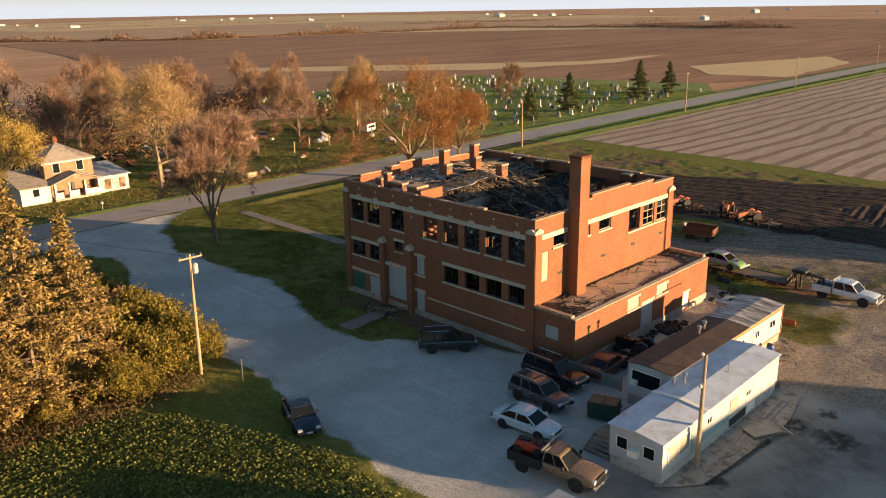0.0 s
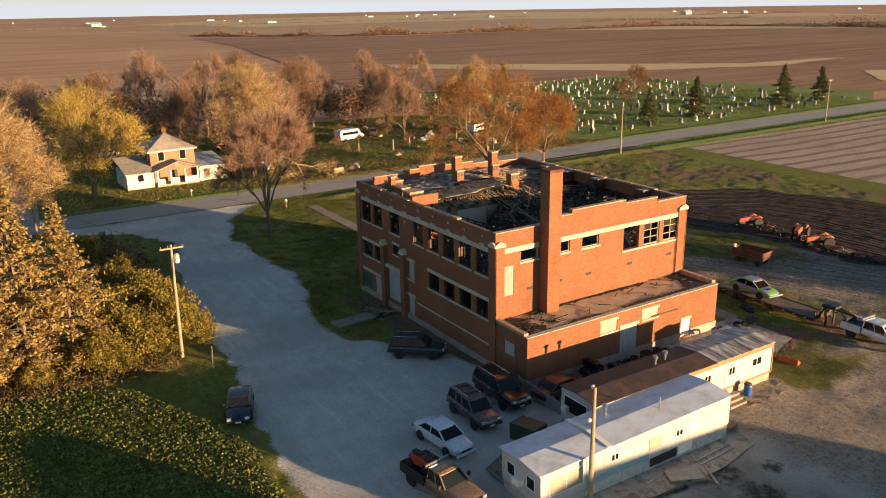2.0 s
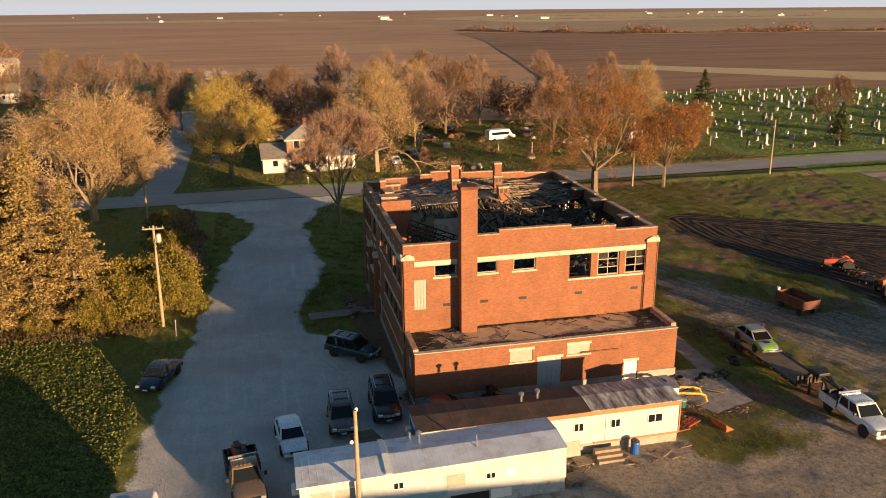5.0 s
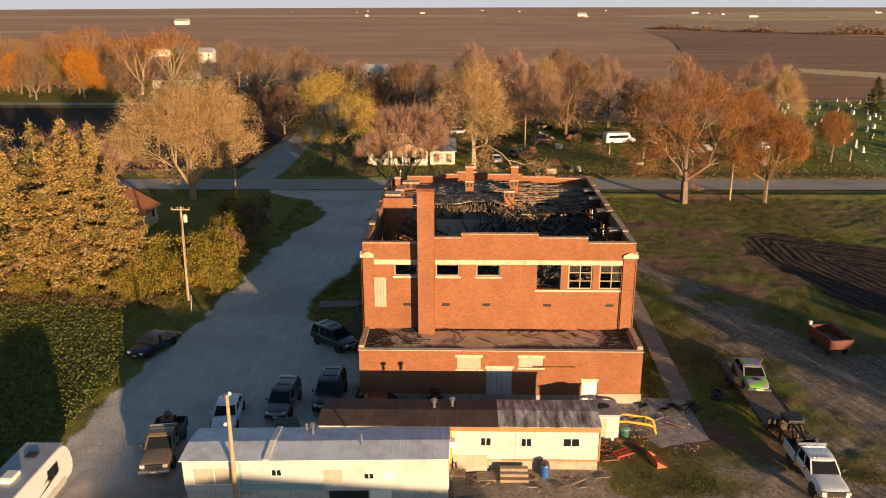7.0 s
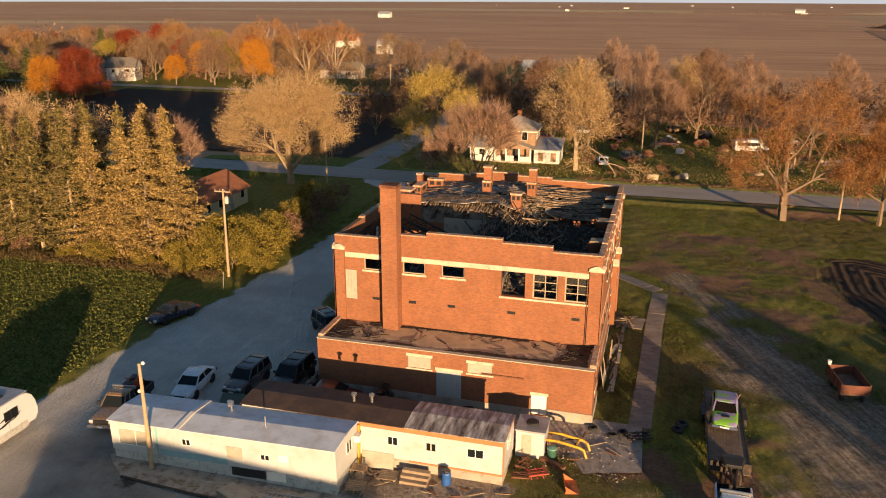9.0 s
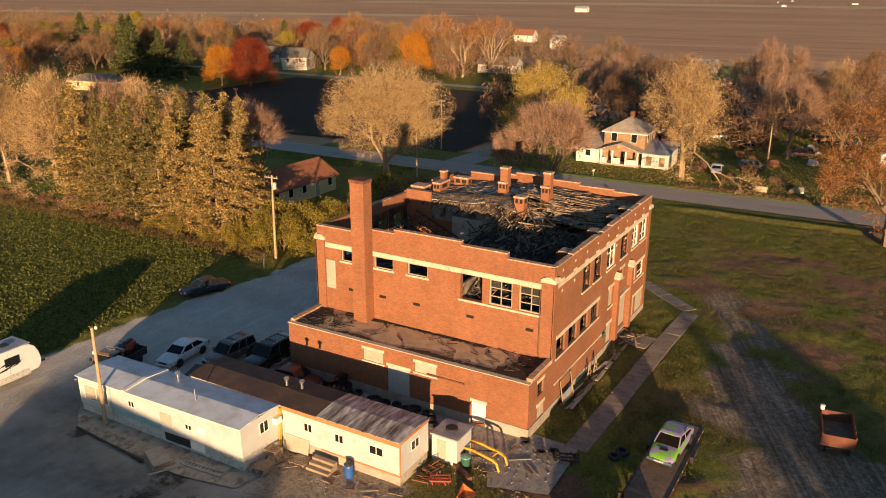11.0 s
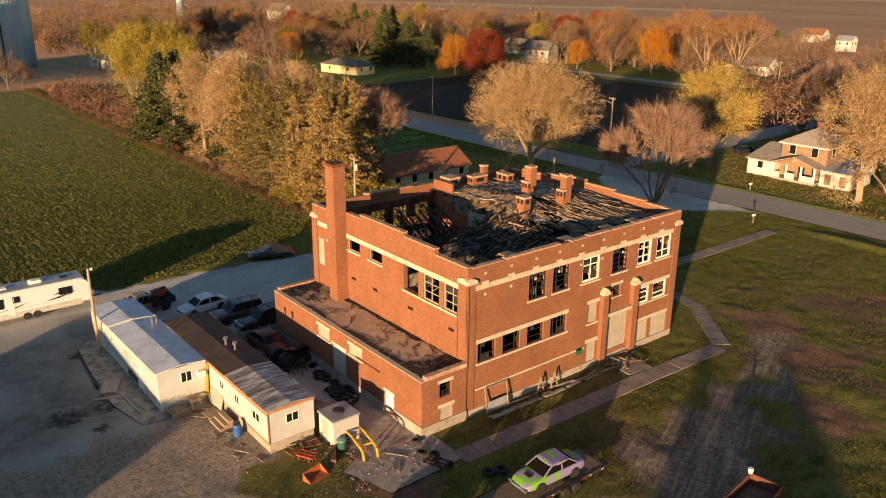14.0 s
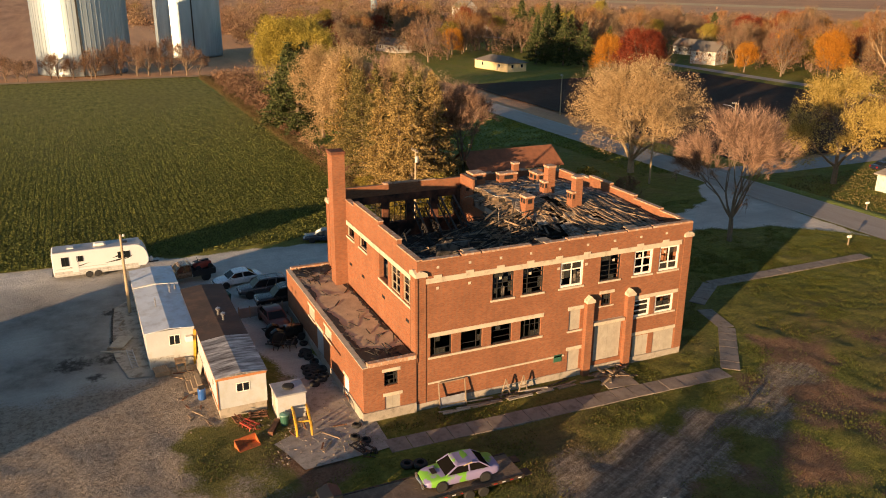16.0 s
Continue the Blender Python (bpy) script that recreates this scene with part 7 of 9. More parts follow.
# ladder lying beside the mobile home
ladder = thing("ladder", 51.5, 19.0, 0.09, 3.4, "grey aluminium ladder lying on the ground", "ladder")
for sy in (-0.22, 0.22):
    part("rail", Mesh().box(-1.75, sy - 0.03, 0, 1.75, sy + 0.03, 0.08), GALV, ladder)
for k in range(12):
    part("rung", Mesh().box(-1.62 + k * 0.295, -0.19, 0.02, -1.57 + k * 0.295, 0.19, 0.06), GALV, ladder)
for k, (x, y, a, L) in enumerate(((49.5, 17.6, 62, 2.0), (49.2, 17.9, 74, 1.5), (46.2, 19.2, 8, 1.6), (43.6, 18.7, -20, 1.3), (41.4, 19.1, 35, 1.1), (45.0, 18.5, 12, 0.8))):
    solo("plank", Mesh().box(-L / 2, -0.08, 0, L / 2, 0.08, 0.04), (BOARD, TIMBER)[k % 2], pose(x, y, 0.075, 0, 0, a), "weathered loose plank on the concrete pad", "plank", "planks beside the mobile home")
step_thing = thing("timber_steps", 58.2, 23.15, 0, 0, "rough timber steps before the mobile home door", "steps")
for k in range(3):
    part("step", Mesh().box(-0.9, -0.75 + k * 0.34, 0.02, 0.9, -0.40 + k * 0.34, 0.22 + k * 0.2), TIMBER, step_thing)

# concrete: patio, walks
WALK = plain("dirty walk concrete", (0.245, 0.20, 0.165), 0.9, vary=0.3, scale=0.8, stain=(0.13, 0.10, 0.078), stain_at=(0.5, 0.7))


def slabs(name, pts, width, step_, label, z=0.03):
    """A walk of single slabs along a line."""
    top = thing(name, 0, 0, 0, 0, label, "walk", kind="structure")
    r = random.Random(len(pts) * 7 + int(width * 10))
    for (ax, ay), (bx, by) in zip(pts[:-1], pts[1:]):
        L = math.hypot(bx - ax, by - ay)
        n = max(1, round(L / step_))
        ang = math.degrees(math.atan2(by - ay, bx - ax))
        for k in range(n):
            t = (k + 0.5) / n
            m = Mesh().box(-L / n / 2 + 0.02, -width / 2, -0.12, L / n / 2 - 0.02, width / 2, 0.03, taper=0.006)
            part("slab", m, WALK, top, m=pose(ax + (bx - ax) * t, ay + (by - ay) * t, z + r.uniform(0, 0.025), r.uniform(-0.4, 0.4), r.uniform(-0.4, 0.4), ang + r.uniform(-0.6, 0.6)))
    return top


PAD = plain("dirty pale concrete pad", (0.33, 0.30, 0.26), 0.92, vary=0.3, scale=0.9, stain=(0.17, 0.14, 0.11), stain_at=(0.48, 0.62), bumps=0.4)
patch("pad", [(37.6, 20.2), (38.4, 19.4), (39.9, 18.3), (43.5, 17.9), (47.3, 17.75), (51.0, 17.7), (54.8, 18.4), (55.2, 20.4)], 0.065, PAD, 0.35, "pale dirty concrete pad before the mobile home", 0.4, "concrete pad")
for k, (a, b) in enumerate((((39.9, 18.2), (42.3, 17.98)), ((42.35, 17.97), (45.0, 17.8)), ((45.05, 17.8), (47.4, 17.7)))):
    solo("kerb", Mesh().beam((*a, 0.06), (*b, 0.06), 0.16, 0.14), CHAR, None, "dark weathered timber edging of the concrete pad", "kerb", "edging of the pad", "structure")
slabs("pavement_east", [(71.7, 33.5), (72.0, 44), (72.2, 53), (72.6, 61.9)], 1.6, 1.6, "old concrete slab walk along the school")
slabs("pavement_bend", [(72.4, 62.6), (66.0, 68.2), (62.0, 69.2)], 1.5, 1.5, "old concrete slab walk")
slabs("pavement_north", [(60.5, 69.6), (57.0, 74.5), (57.2, 97.0)], 1.5, 1.6, "cracked concrete walk across the lawn")
slabs("pavement_entrance", [(68.6, 53.3), (71.3, 53.0)], 2.6, 1.35, "concrete slabs before the entrance")
slabs("pavement_west", [(46.0, 53.6), (40.4, 53.1)], 1.7, 1.5, "loose concrete slabs before the west entrance")
RUBBLE = plain("rubble-strewn concrete", (0.34, 0.30, 0.26), 0.9, vary=0.25, scale=1.2, stain=(0.18, 0.15, 0.12), bumps=0.5)
patch("patio", [(60.5, 29.2), (66.2, 29.0), (68.2, 25.8), (72.4, 27.2), (71.6, 33.6), (68.4, 33.6), (68.1, 32.9), (60.5, 32.9)], 0.07, RUBBLE, 1.1, "pale broken concrete yard beside the annex", 0.4, "patio")
r = random.Random(515)
m = Mesh()
for k in range(420):
    x, y = (r.uniform(60.8, 72), r.uniform(26.2, 33)) if k < 330 else (r.gauss(60, 4), r.gauss(22.0, 1.2))
    if (x < 63.9 and 23.9 < y < 27.6) or (x < 54.2 and y > 19.9) or (x < 68.5 and y > 32.8):
        continue
    s = r.uniform(0.02, 0.065)
    m.box(-s, -s * r.uniform(0.5, 1), -s * 0.3, s, s * r.uniform(0.5, 1), s * r.uniform(0.4, 1.0), pose(x, y, 0.08 if y > 26 and x > 60 else 0.02, r.uniform(-15, 15), r.uniform(-15, 15), r.uniform(0, 180)), 0.01)
solo("rubble", m, WALK, label="scattered concrete and brick rubble in the yard", category="rubble", kind="stuff")
# boards, frames and rubble along the east wall
gf = thing("goal_frame", 68.75, 39.7, 0, 90, "rusty steel frame leaning on the brick wall", "frame")
for a, b in (((-1.05, 0, 0.05), (-1.05, -0.35, 2.0)), ((1.05, 0, 0.05), (1.05, -0.35, 2.0)), ((-1.05, -0.35, 2.0), (1.05, -0.35, 2.0)), ((-1.05, -0.05, 0.3), (1.05, -0.05, 0.3))):
    part("bar", Mesh().beam(tuple(-v if i == 1 else v for i, v in enumerate(a)), tuple(-v if i == 1 else v for i, v in enumerate(b)), 0.07), TIMBER, gf)
part("mesh_panel", Mesh().box(-1.0, 0.0, 0.1, 1.0, 0.03, 0.9), GALV, gf, m=pose(0, 0.05, 0, -8))
for y0 in (43.9, 45.4):
    fr = thing("sawhorse", 68.8, y0, 0, 0, "pale wooden trestle frame by the wall", "trestle")
    for a, b in (((0, -0.3, 0), (0, 0.1, 1.4)), ((0, 0.5, 0), (0, 0.1, 1.4)), ((0.1, -0.2, 0.6), (0.1, 0.45, 0.6))):
        part("leg", Mesh().beam(a, b, 0.07), TIMBER, fr)
for i in range(22):
    y, L = rng.uniform(39, 50.5), rng.uniform(0.8, 3.0)
    solo("fallen_board", Mesh().box(-L / 2, -0.07, 0, L / 2, 0.07, 0.05), (TIMBER, BOARD, CHAR)[i % 3], pose(rng.uniform(68.55, 69.3), y, 0.02 + 0.015 * (i % 5), 0, 0, 90 + rng.uniform(-14, 14)), "fallen board along the school wall", "board", "boards along the east wall")
y = 38.6
while y < 50.6:
    L = rng.uniform(1.4, 2.8)
    solo("wall_plank", Mesh().box(-L / 2, -0.13, 0, L / 2, 0.13, 0.06), (TIMBER, BOARD)[int(y * 3) % 2], pose(69.45 + rng.uniform(-0.07, 0.07), y + L / 2, 0.03, 0, rng.uniform(-0.6, 0.6), 90 + rng.uniform(-2, 2)), "weathered plank laid along the school wall", "board", "boards along the east wall")
    y += L + rng.uniform(0.02, 0.5)
for i in range(34):
    side = i % 2
    x, y = (rng.uniform(68.7, 70.3), rng.uniform(51.6, 55.4)) if side else (rng.uniform(44.4, 46.3), rng.uniform(51.0, 55.5))
    L = rng.uniform(0.6, 2.2)
    solo("burnt_board", Mesh().box(-L / 2, -0.08, 0, L / 2, 0.08, 0.06), (CHAR, TIMBER, ASHWOOD)[i % 3], pose(x, y, 0.08 + rng.uniform(0, 0.35), rng.uniform(-10, 10), rng.uniform(-12, 12), rng.uniform(0, 180)), "burnt board in the rubble heap at the entrance", "board", "rubble heaps at the entrances")
for x, y in ((44.07, 113.5), (53.7, 98.4)):
    mb = thing("mailbox", x, y, 0, 0, "small pale mailbox on a post at the road", "mailbox")
    part("post", Mesh().box(-0.05, -0.05, 0, 0.05, 0.05, 1.0), TIMBER, mb)
    part("box", Mesh().prism([(-0.12, 1.0), (0.12, 1.0), (0.12, 1.18), (0.06, 1.27), (-0.06, 1.27), (-0.12, 1.18)], -0.25, 0.25, "y"), WHITE_PAINT, mb)

# ---- trees ----
def leaf_material(name, a, b_, c, through_=0.3):
    mat = bpy.data.materials.new(name)
    mat.use_nodes = True
    nt = mat.node_tree
    b = nt.nodes["Principled BSDF"]
    rnd = nt.nodes.new("ShaderNodeNewGeometry").outputs["Random Per Island"]
    big = noise_at(nt, 0.8, 4, 0.6)
    col = ramp(nt, mix(nt, 0.6, rnd, big), (0.33, tuple(v * 0.72 for v in a)), (0.5, b_), (0.68, tuple(v * 0.15 + w * 0.85 for v, w in zip(b_, c))))
    nt.links.new(col, b.inputs["Base Color"])
    b.inputs["Roughness"].default_value = 0.75
    b.inputs["Specular IOR Level"].default_value = 0.15
    tr = nt.nodes.new("ShaderNodeBsdfTranslucent")
    nt.links.new(col, tr.inputs["Color"])
    ms = nt.nodes.new("ShaderNodeMixShader")
    ms.inputs[0].default_value = through_
    nt.links.new(b.outputs[0], ms.inputs[1])
    nt.links.new(tr.outputs[0], ms.inputs[2])
    nt.links.new(ms.outputs[0], nt.nodes["Material Output"].inputs["Surface"])
    return mat


L_TAN = leaf_material("dry tan leaves", (0.28, 0.185, 0.095), (0.46, 0.32, 0.165), (0.60, 0.44, 0.245))
L_TAN_FAR = leaf_material("dull tan leaves", (0.17, 0.11, 0.065), (0.29, 0.19, 0.11), (0.40, 0.28, 0.16))
L_TWIG = leaf_material("bare fine twigs", (0.19, 0.12, 0.085), (0.36, 0.23, 0.165), (0.50, 0.33, 0.23), 0.3)
L_YELLOW = leaf_material("yellow autumn leaves", (0.27, 0.19, 0.045), (0.46, 0.335, 0.09), (0.62, 0.47, 0.16))
L_ORANGE = leaf_material("rusty orange leaves", (0.16, 0.072, 0.030), (0.33, 0.158, 0.062), (0.46, 0.25, 0.10))
L_BRIGHT = leaf_material("bright orange leaves", (0.28, 0.11, 0.02), (0.50, 0.21, 0.025), (0.60, 0.30, 0.04))
L_RED = leaf_material("red autumn leaves", (0.11, 0.022, 0.014), (0.24, 0.048, 0.024), (0.36, 0.09, 0.035))
L_SPRUCE = leaf_material("spruce needles", (0.066, 0.064, 0.022), (0.165, 0.138, 0.046), (0.31, 0.235, 0.09), 0.3)
L_SPRUCE_DRY = leaf_material("browning needles", (0.15, 0.110, 0.042), (0.33, 0.235, 0.086), (0.52, 0.37, 0.145), 0.3)
L_DARKSPRUCE = leaf_material("dark green needles", (0.032, 0.046, 0.018), (0.078, 0.096, 0.034), (0.14, 0.15, 0.056), 0.3)
L_POPLAR = leaf_material("yellow poplar leaves", (0.20, 0.165, 0.030), (0.37, 0.29, 0.055), (0.50, 0.40, 0.09))
L_SHRUB = leaf_material("yellow-green shrub leaves", (0.095, 0.090, 0.018), (0.23, 0.185, 0.036), (0.37, 0.275, 0.065))
L_BRUSH = leaf_material("reddish dry brush", (0.12, 0.07, 0.046), (0.225, 0.135, 0.086), (0.33, 0.205, 0.13), 0.18)
L_STRAW = leaf_material("dry straw grass", (0.13, 0.094, 0.044), (0.18, 0.13, 0.06), (0.23, 0.168, 0.08), 0.4)
L_GRASS = leaf_material("grass blades", (0.115, 0.128, 0.026), (0.15, 0.162, 0.034), (0.185, 0.188, 0.046), 0.42)
L_BEAN = leaf_material("bean leaves", (0.098, 0.114, 0.028), (0.17, 0.188, 0.047), (0.27, 0.27, 0.07), 0.3)
BARK = plain("grey-brown bark", (0.17, 0.125, 0.085), 0.9, vary=0.35, scale=3, bumps=0.5)
BARK_PALE = plain("pale bark", (0.34, 0.26, 0.17), 0.9, vary=0.3, scale=3, bumps=0.5)


def limb_mesh(segs, n=5):
    m = Mesh()
    for a, b, ra, rb in segs:
        d = b - a
        if d.length < 1e-4:
            continue
        q = d.to_track_quat("Z", "Y")
        if ra < 0.016:
            continue
        k = n if ra > 0.09 else 3
        base = len(m.v)
        for p, r in ((a, ra), (b, rb)):
            m.v += [tuple(p + q @ Vector((r * math.cos(j * 2 * math.pi / k), r * math.sin(j * 2 * math.pi / k), 0))) for j in range(k)]
        m.f += [(base + j, base + (j + 1) % k, base + k + (j + 1) % k, base + k + j) for j in range(k)]
    return m


def cards(points, size, rs, flat=0.0, narrow=0.6):
    """Folded leaf clumps at the points: two triangles each, turned at random."""
    n = len(points)
    P = np.asarray(points)
    u = rs.normal(size=(n, 3))
    u[:, 2] *= (1 - flat)
    u /= np.linalg.norm(u, axis=1)[:, None]
    w = rs.normal(size=(n, 3))
    w[:, 2] *= (1 - flat)
    w -= (w * u).sum(1)[:, None] * u
    w /= np.linalg.norm(w, axis=1)[:, None]
    s = size * rs.uniform(0.6, 1.35, (n, 1))
    nrm = np.cross(u, w)
    a, c = P - u * s * 0.5, P + u * s * 0.5
    b, d = P + w * s * narrow * 0.5 + nrm * s * 0.12, P - w * s * narrow * 0.5 + nrm * s * 0.12
    V = np.stack([a, b, c, d], 1).reshape(-1, 3)
    F = np.arange(n * 4).reshape(n, 4)
    return V.tolist(), np.concatenate([F[:, [0, 1, 2]], F[:, [0, 2, 3]]], 1).reshape(-1, 3).tolist()


def slivers(starts, ways, width, rs):
    """Thin twig blades from starts along ways."""
    S, D = np.asarray(starts), np.asarray(ways)
    side = np.cross(D, rs.normal(size=D.shape))
    side /= np.linalg.norm(side, axis=1)[:, None] + 1e-9
    V = np.stack([S - side * width, S + side * width, S + D], 1).reshape(-1, 3)
    return V.tolist(), np.arange(len(S) * 3).reshape(-1, 3).tolist()


def skeleton(seed, height, spread, trunk, fork, levels, limbs=4, upright=0.1, r0=0.3):
    """Limb segments and the twig tips of a leaf tree."""
    r = random.Random(seed)
    segs, tips = [], []

    def grow(p, d, L, rad, lev):
        a = p
        for k in range(2):
            d = (d + Vector((r.gauss(0, 0.13), r.gauss(0, 0.13), r.gauss(0.05 * upright, 0.10)))).normalized()
            b = a + d * L / 2
            segs.append((a, b, rad * (1 - 0.18 * k), rad * (0.82 - 0.18 * k)))
            a = b
            if lev <= 2:
                tips.append((b, d, L))
        if lev == 0:
            tips.append((a, d, L))
            return
        for c in range(2 if r.random() < 0.45 else 3):
            ax = Vector((r.gauss(0, 1), r.gauss(0, 1), r.gauss(0, 0.5))).normalized()
            nd = (d + ax * r.uniform(0.5, 0.85)).normalized()
            nd.z += 0.25 * upright
            grow(a, nd.normalized(), L * r.uniform(0.68, 0.86), rad * r.uniform(0.50, 0.62), lev - 1)

    base = Vector((0, 0, -0.2))
    top = Vector((r.uniform(-0.2, 0.2), r.uniform(-0.2, 0.2), trunk))
    segs.append((base, top, r0 * 1.25, r0))
    for k in range(limbs):
        ang = k * 2 * math.pi / limbs + r.uniform(-0.4, 0.4)
        tilt = r.uniform(0.45, 1.25) * fork
        d = Vector((math.cos(ang) * math.sin(tilt), math.sin(ang) * math.sin(tilt), math.cos(tilt)))
        grow(top, d, (height - trunk) * 0.30, r0 * 0.6, levels)
    grow(top, Vector((r.uniform(-0.15, 0.15), r.uniform(-0.15, 0.15), 1)).normalized(), (height - trunk) * 0.32, r0 * 0.7, levels)
    hi = max(t[0].z for t in tips)
    wide = sorted(math.hypot(t[0].x, t[0].y) for t in tips)[int(len(tips) * 0.97)]
    kx, kz = spread / 2 / wide, (height - trunk) / (hi - trunk)
    fix = lambda p: Vector((p.x * (kx if p.z > trunk else 1), p.y * (kx if p.z > trunk else 1), p.z if p.z < trunk else trunk + (p.z - trunk) * kz))
    return [(fix(a), fix(b), ra, rb) for a, b, ra, rb in segs], [(fix(p), d, L) for p, d, L in tips]


tree_cache = {}


def leaf_tree(key, seed, height, spread, trunk, levels, leaf, size, per_tip, twigs=0, bark=BARK, fork=1.0, limbs=4, r0=0.3, scatter=0.5, upright=0.1, fill=0.7):
    """Meshes of a leaf tree: limbs and crown."""
    if key not in tree_cache:
        segs, tips = skeleton(seed, height, spread, trunk, fork, levels, limbs, upright, r0)
        rs = np.random.RandomState(seed)
        V, F = [], []
        if per_tip:
            pts = np.repeat(np.array([tuple(t[0]) for t in tips]), per_tip, 0)
            # the rest of the crown fills out between the limbs, with gaps
            cz, hz = (height + trunk) / 2 + 0.04 * height, (height - trunk) / 2
            q = rs.normal(size=(len(pts) * 3, 3))
            q = q / np.linalg.norm(q, axis=1)[:, None] * rs.uniform(0.45, 1.0, (len(q), 1)) ** 0.6
            q = q * (spread / 2 * 0.95, spread / 2 * 0.95, hz) + (0, 0, cz)
            lump = [noise.noise(Vector(p) * (3.2 / spread * 2.2) + Vector((seed, 0, 0))) + 0.5 * noise.noise(Vector(p) * 1.1) for p in q]
            q = q[np.array(lump) > 0.16][: int(len(pts) * fill)]
            pts = np.concatenate([pts + rs.normal(scale=scatter, size=pts.shape), q])
            V, F = cards(pts, size, rs)
        if twigs:
            st = np.repeat(np.array([tuple(t[0]) for t in tips]), twigs, 0)
            dr = np.repeat(np.array([tuple(t[1]) for t in tips]), twigs, 0)
            dr = dr + rs.normal(scale=0.55, size=dr.shape)
            dr[:, 2] += 0.25
            dr *= rs.uniform(0.5, 1.3, (len(dr), 1)) * height * 0.055
            V2, F2 = slivers(st, dr, 0.022, rs)
            n = len(V)
            V += V2
            F += [[i + n for i in f] for f in F2]
        tree_cache[key] = limb_mesh(segs).data("trunk", bark), raw("crown", V, F, leaf)
    return tree_cache[key]


def spruce_mesh(key, seed, height, radius, leaf, dense=1.0, bare=0.12, size=0.36):
    if key not in tree_cache:
        r, rs = random.Random(seed), np.random.RandomState(seed)
        segs = [(Vector((0, 0, -0.2)), Vector((0, 0, height * 0.5)), 0.22, 0.14), (Vector((0, 0, height * 0.5)), Vector((0.05, 0, height)), 0.14, 0.02)]
        pts = []
        z = height * bare
        while z < height * 0.985:
            f = 1 - z / height
            R = radius * (f ** 0.92) * r.uniform(0.75, 1.12) * min(1, 0.55 + z / height * 2.2)
            for k in range(r.randint(5, 8)):
                a = r.uniform(0, 6.283)
                L = R * r.uniform(0.6, 1.15)
                rise = r.uniform(-0.30, 0.10)
                tip = Vector((math.cos(a) * L, math.sin(a) * L, z + L * rise))
                st = Vector((0, 0, z))
                segs.append((st, tip, 0.045 * f + 0.012, 0.008))
                for j in range(max(3, int(L * 6 * dense))):
                    t = r.uniform(0.25, 1.03)
                    p = st.lerp(tip, t) + Vector((r.gauss(0, 0.14 + 0.1 * t), r.gauss(0, 0.14 + 0.1 * t), r.gauss(-0.14, 0.12)))
                    pts.append(tuple(p))
            z += r.uniform(0.35, 0.8) * (0.5 + f * 0.6)
        V, F = cards(np.array(pts), size, rs, 0.3, 0.5)
        tree_cache[key] = limb_mesh(segs).data("trunk", BARK_PALE if leaf is L_SPRUCE else BARK), raw("crown", V, F, leaf)
    return tree_cache[key]


def plant_tree(meshes, x, y, label, rz=0.0, s=1.0, sz=None, name="tree", category="tree", group="", z=0.0):
    c = thing(name, x, y, z, rz, label, category, group)
    c.scale = (s, s, sz or s)
    part("trunk", meshes[0], None, c)
    part("crown", meshes[1], None, c)
    return c


big_tan = leaf_tree("big_tan", 3, 17.0, 20.5, 1.8, 5, L_TAN, 0.17, 12, 5, BARK_PALE, 1.05, 5, 0.42, 0.5, fill=0.45)
tan = leaf_tree("tan", 8, 15.5, 12.5, 3.2, 5, L_TAN, 0.18, 8, 5, BARK_PALE, 1.0, 3, 0.30, 0.5, 0.15, fill=0.4)
yellow = leaf_tree("yellow", 12, 14.5, 13.0, 2.2, 5, L_YELLOW, 0.18, 8, 3, BARK, 1.0, 3, 0.32, 0.45, fill=0.3)
bare = leaf_tree("bare", 21, 14.5, 12.5, 2.6, 5, L_TWIG, 0.2, 0, 8, BARK, 0.62, 5, 0.26, 0.5, 0.5)
bare_far = leaf_tree("bare_far", 25, 15.0, 12.0, 2.4, 5, L_TWIG, 0.2, 0, 6, BARK, 0.8, 3, 0.26, 0.5, 0.3)
bare_brown = leaf_tree("bare_brown", 27, 14.0, 12.5, 2.0, 5, L_BRUSH, 0.22, 2, 4, BARK, 0.9, 3, 0.26, 0.5, 0.2, fill=0.2)
oak = leaf_tree("oak", 31, 18.5, 20.0, 3.4, 5, L_ORANGE, 0.185, 11, 2, BARK, 1.05, 4, 0.46, 0.45, fill=0.3)
oak_small = leaf_tree("oak_small", 33, 13.5, 11.5, 3.2, 5, L_ORANGE, 0.185, 9, 2, BARK, 1.0, 3, 0.26, 0.42, fill=0.3)
round_red = leaf_tree("round_red", 41, 13.0, 13.0, 1.6, 3, L_RED, 0.28, 28, 0, BARK, 1.1, 6, 0.3, 0.8, fill=0.5)
round_bright = leaf_tree("round_bright", 43, 11.0, 9.0, 1.6, 3, L_BRIGHT, 0.26, 26, 0, BARK, 1.0, 5, 0.25, 0.7, fill=0.5)
far_tan = leaf_tree("far_tan", 45, 13.0, 14.0, 1.6, 3, L_TAN_FAR, 0.30, 7, 7, BARK, 1.0, 5, 0.3, 0.7, fill=0.3)
far_brown = leaf_tree("far_brown", 47, 13.0, 14.0, 1.6, 3, L_BRUSH, 0.30, 4, 8, BARK, 1.0, 5, 0.3, 0.75, fill=0.3)
far_green = leaf_tree("far_green", 49, 13.0, 11.0, 1.8, 3, L_SHRUB, 0.40, 11, 0, BARK, 1.0, 5, 0.3, 0.7, fill=0.5)
far_yellow = leaf_tree("far_yellow", 53, 15.0, 10.0, 2.6, 4, L_POPLAR, 0.22, 18, 1, BARK, 0.42, 5, 0.3, 0.4, 0.8, fill=0.1)
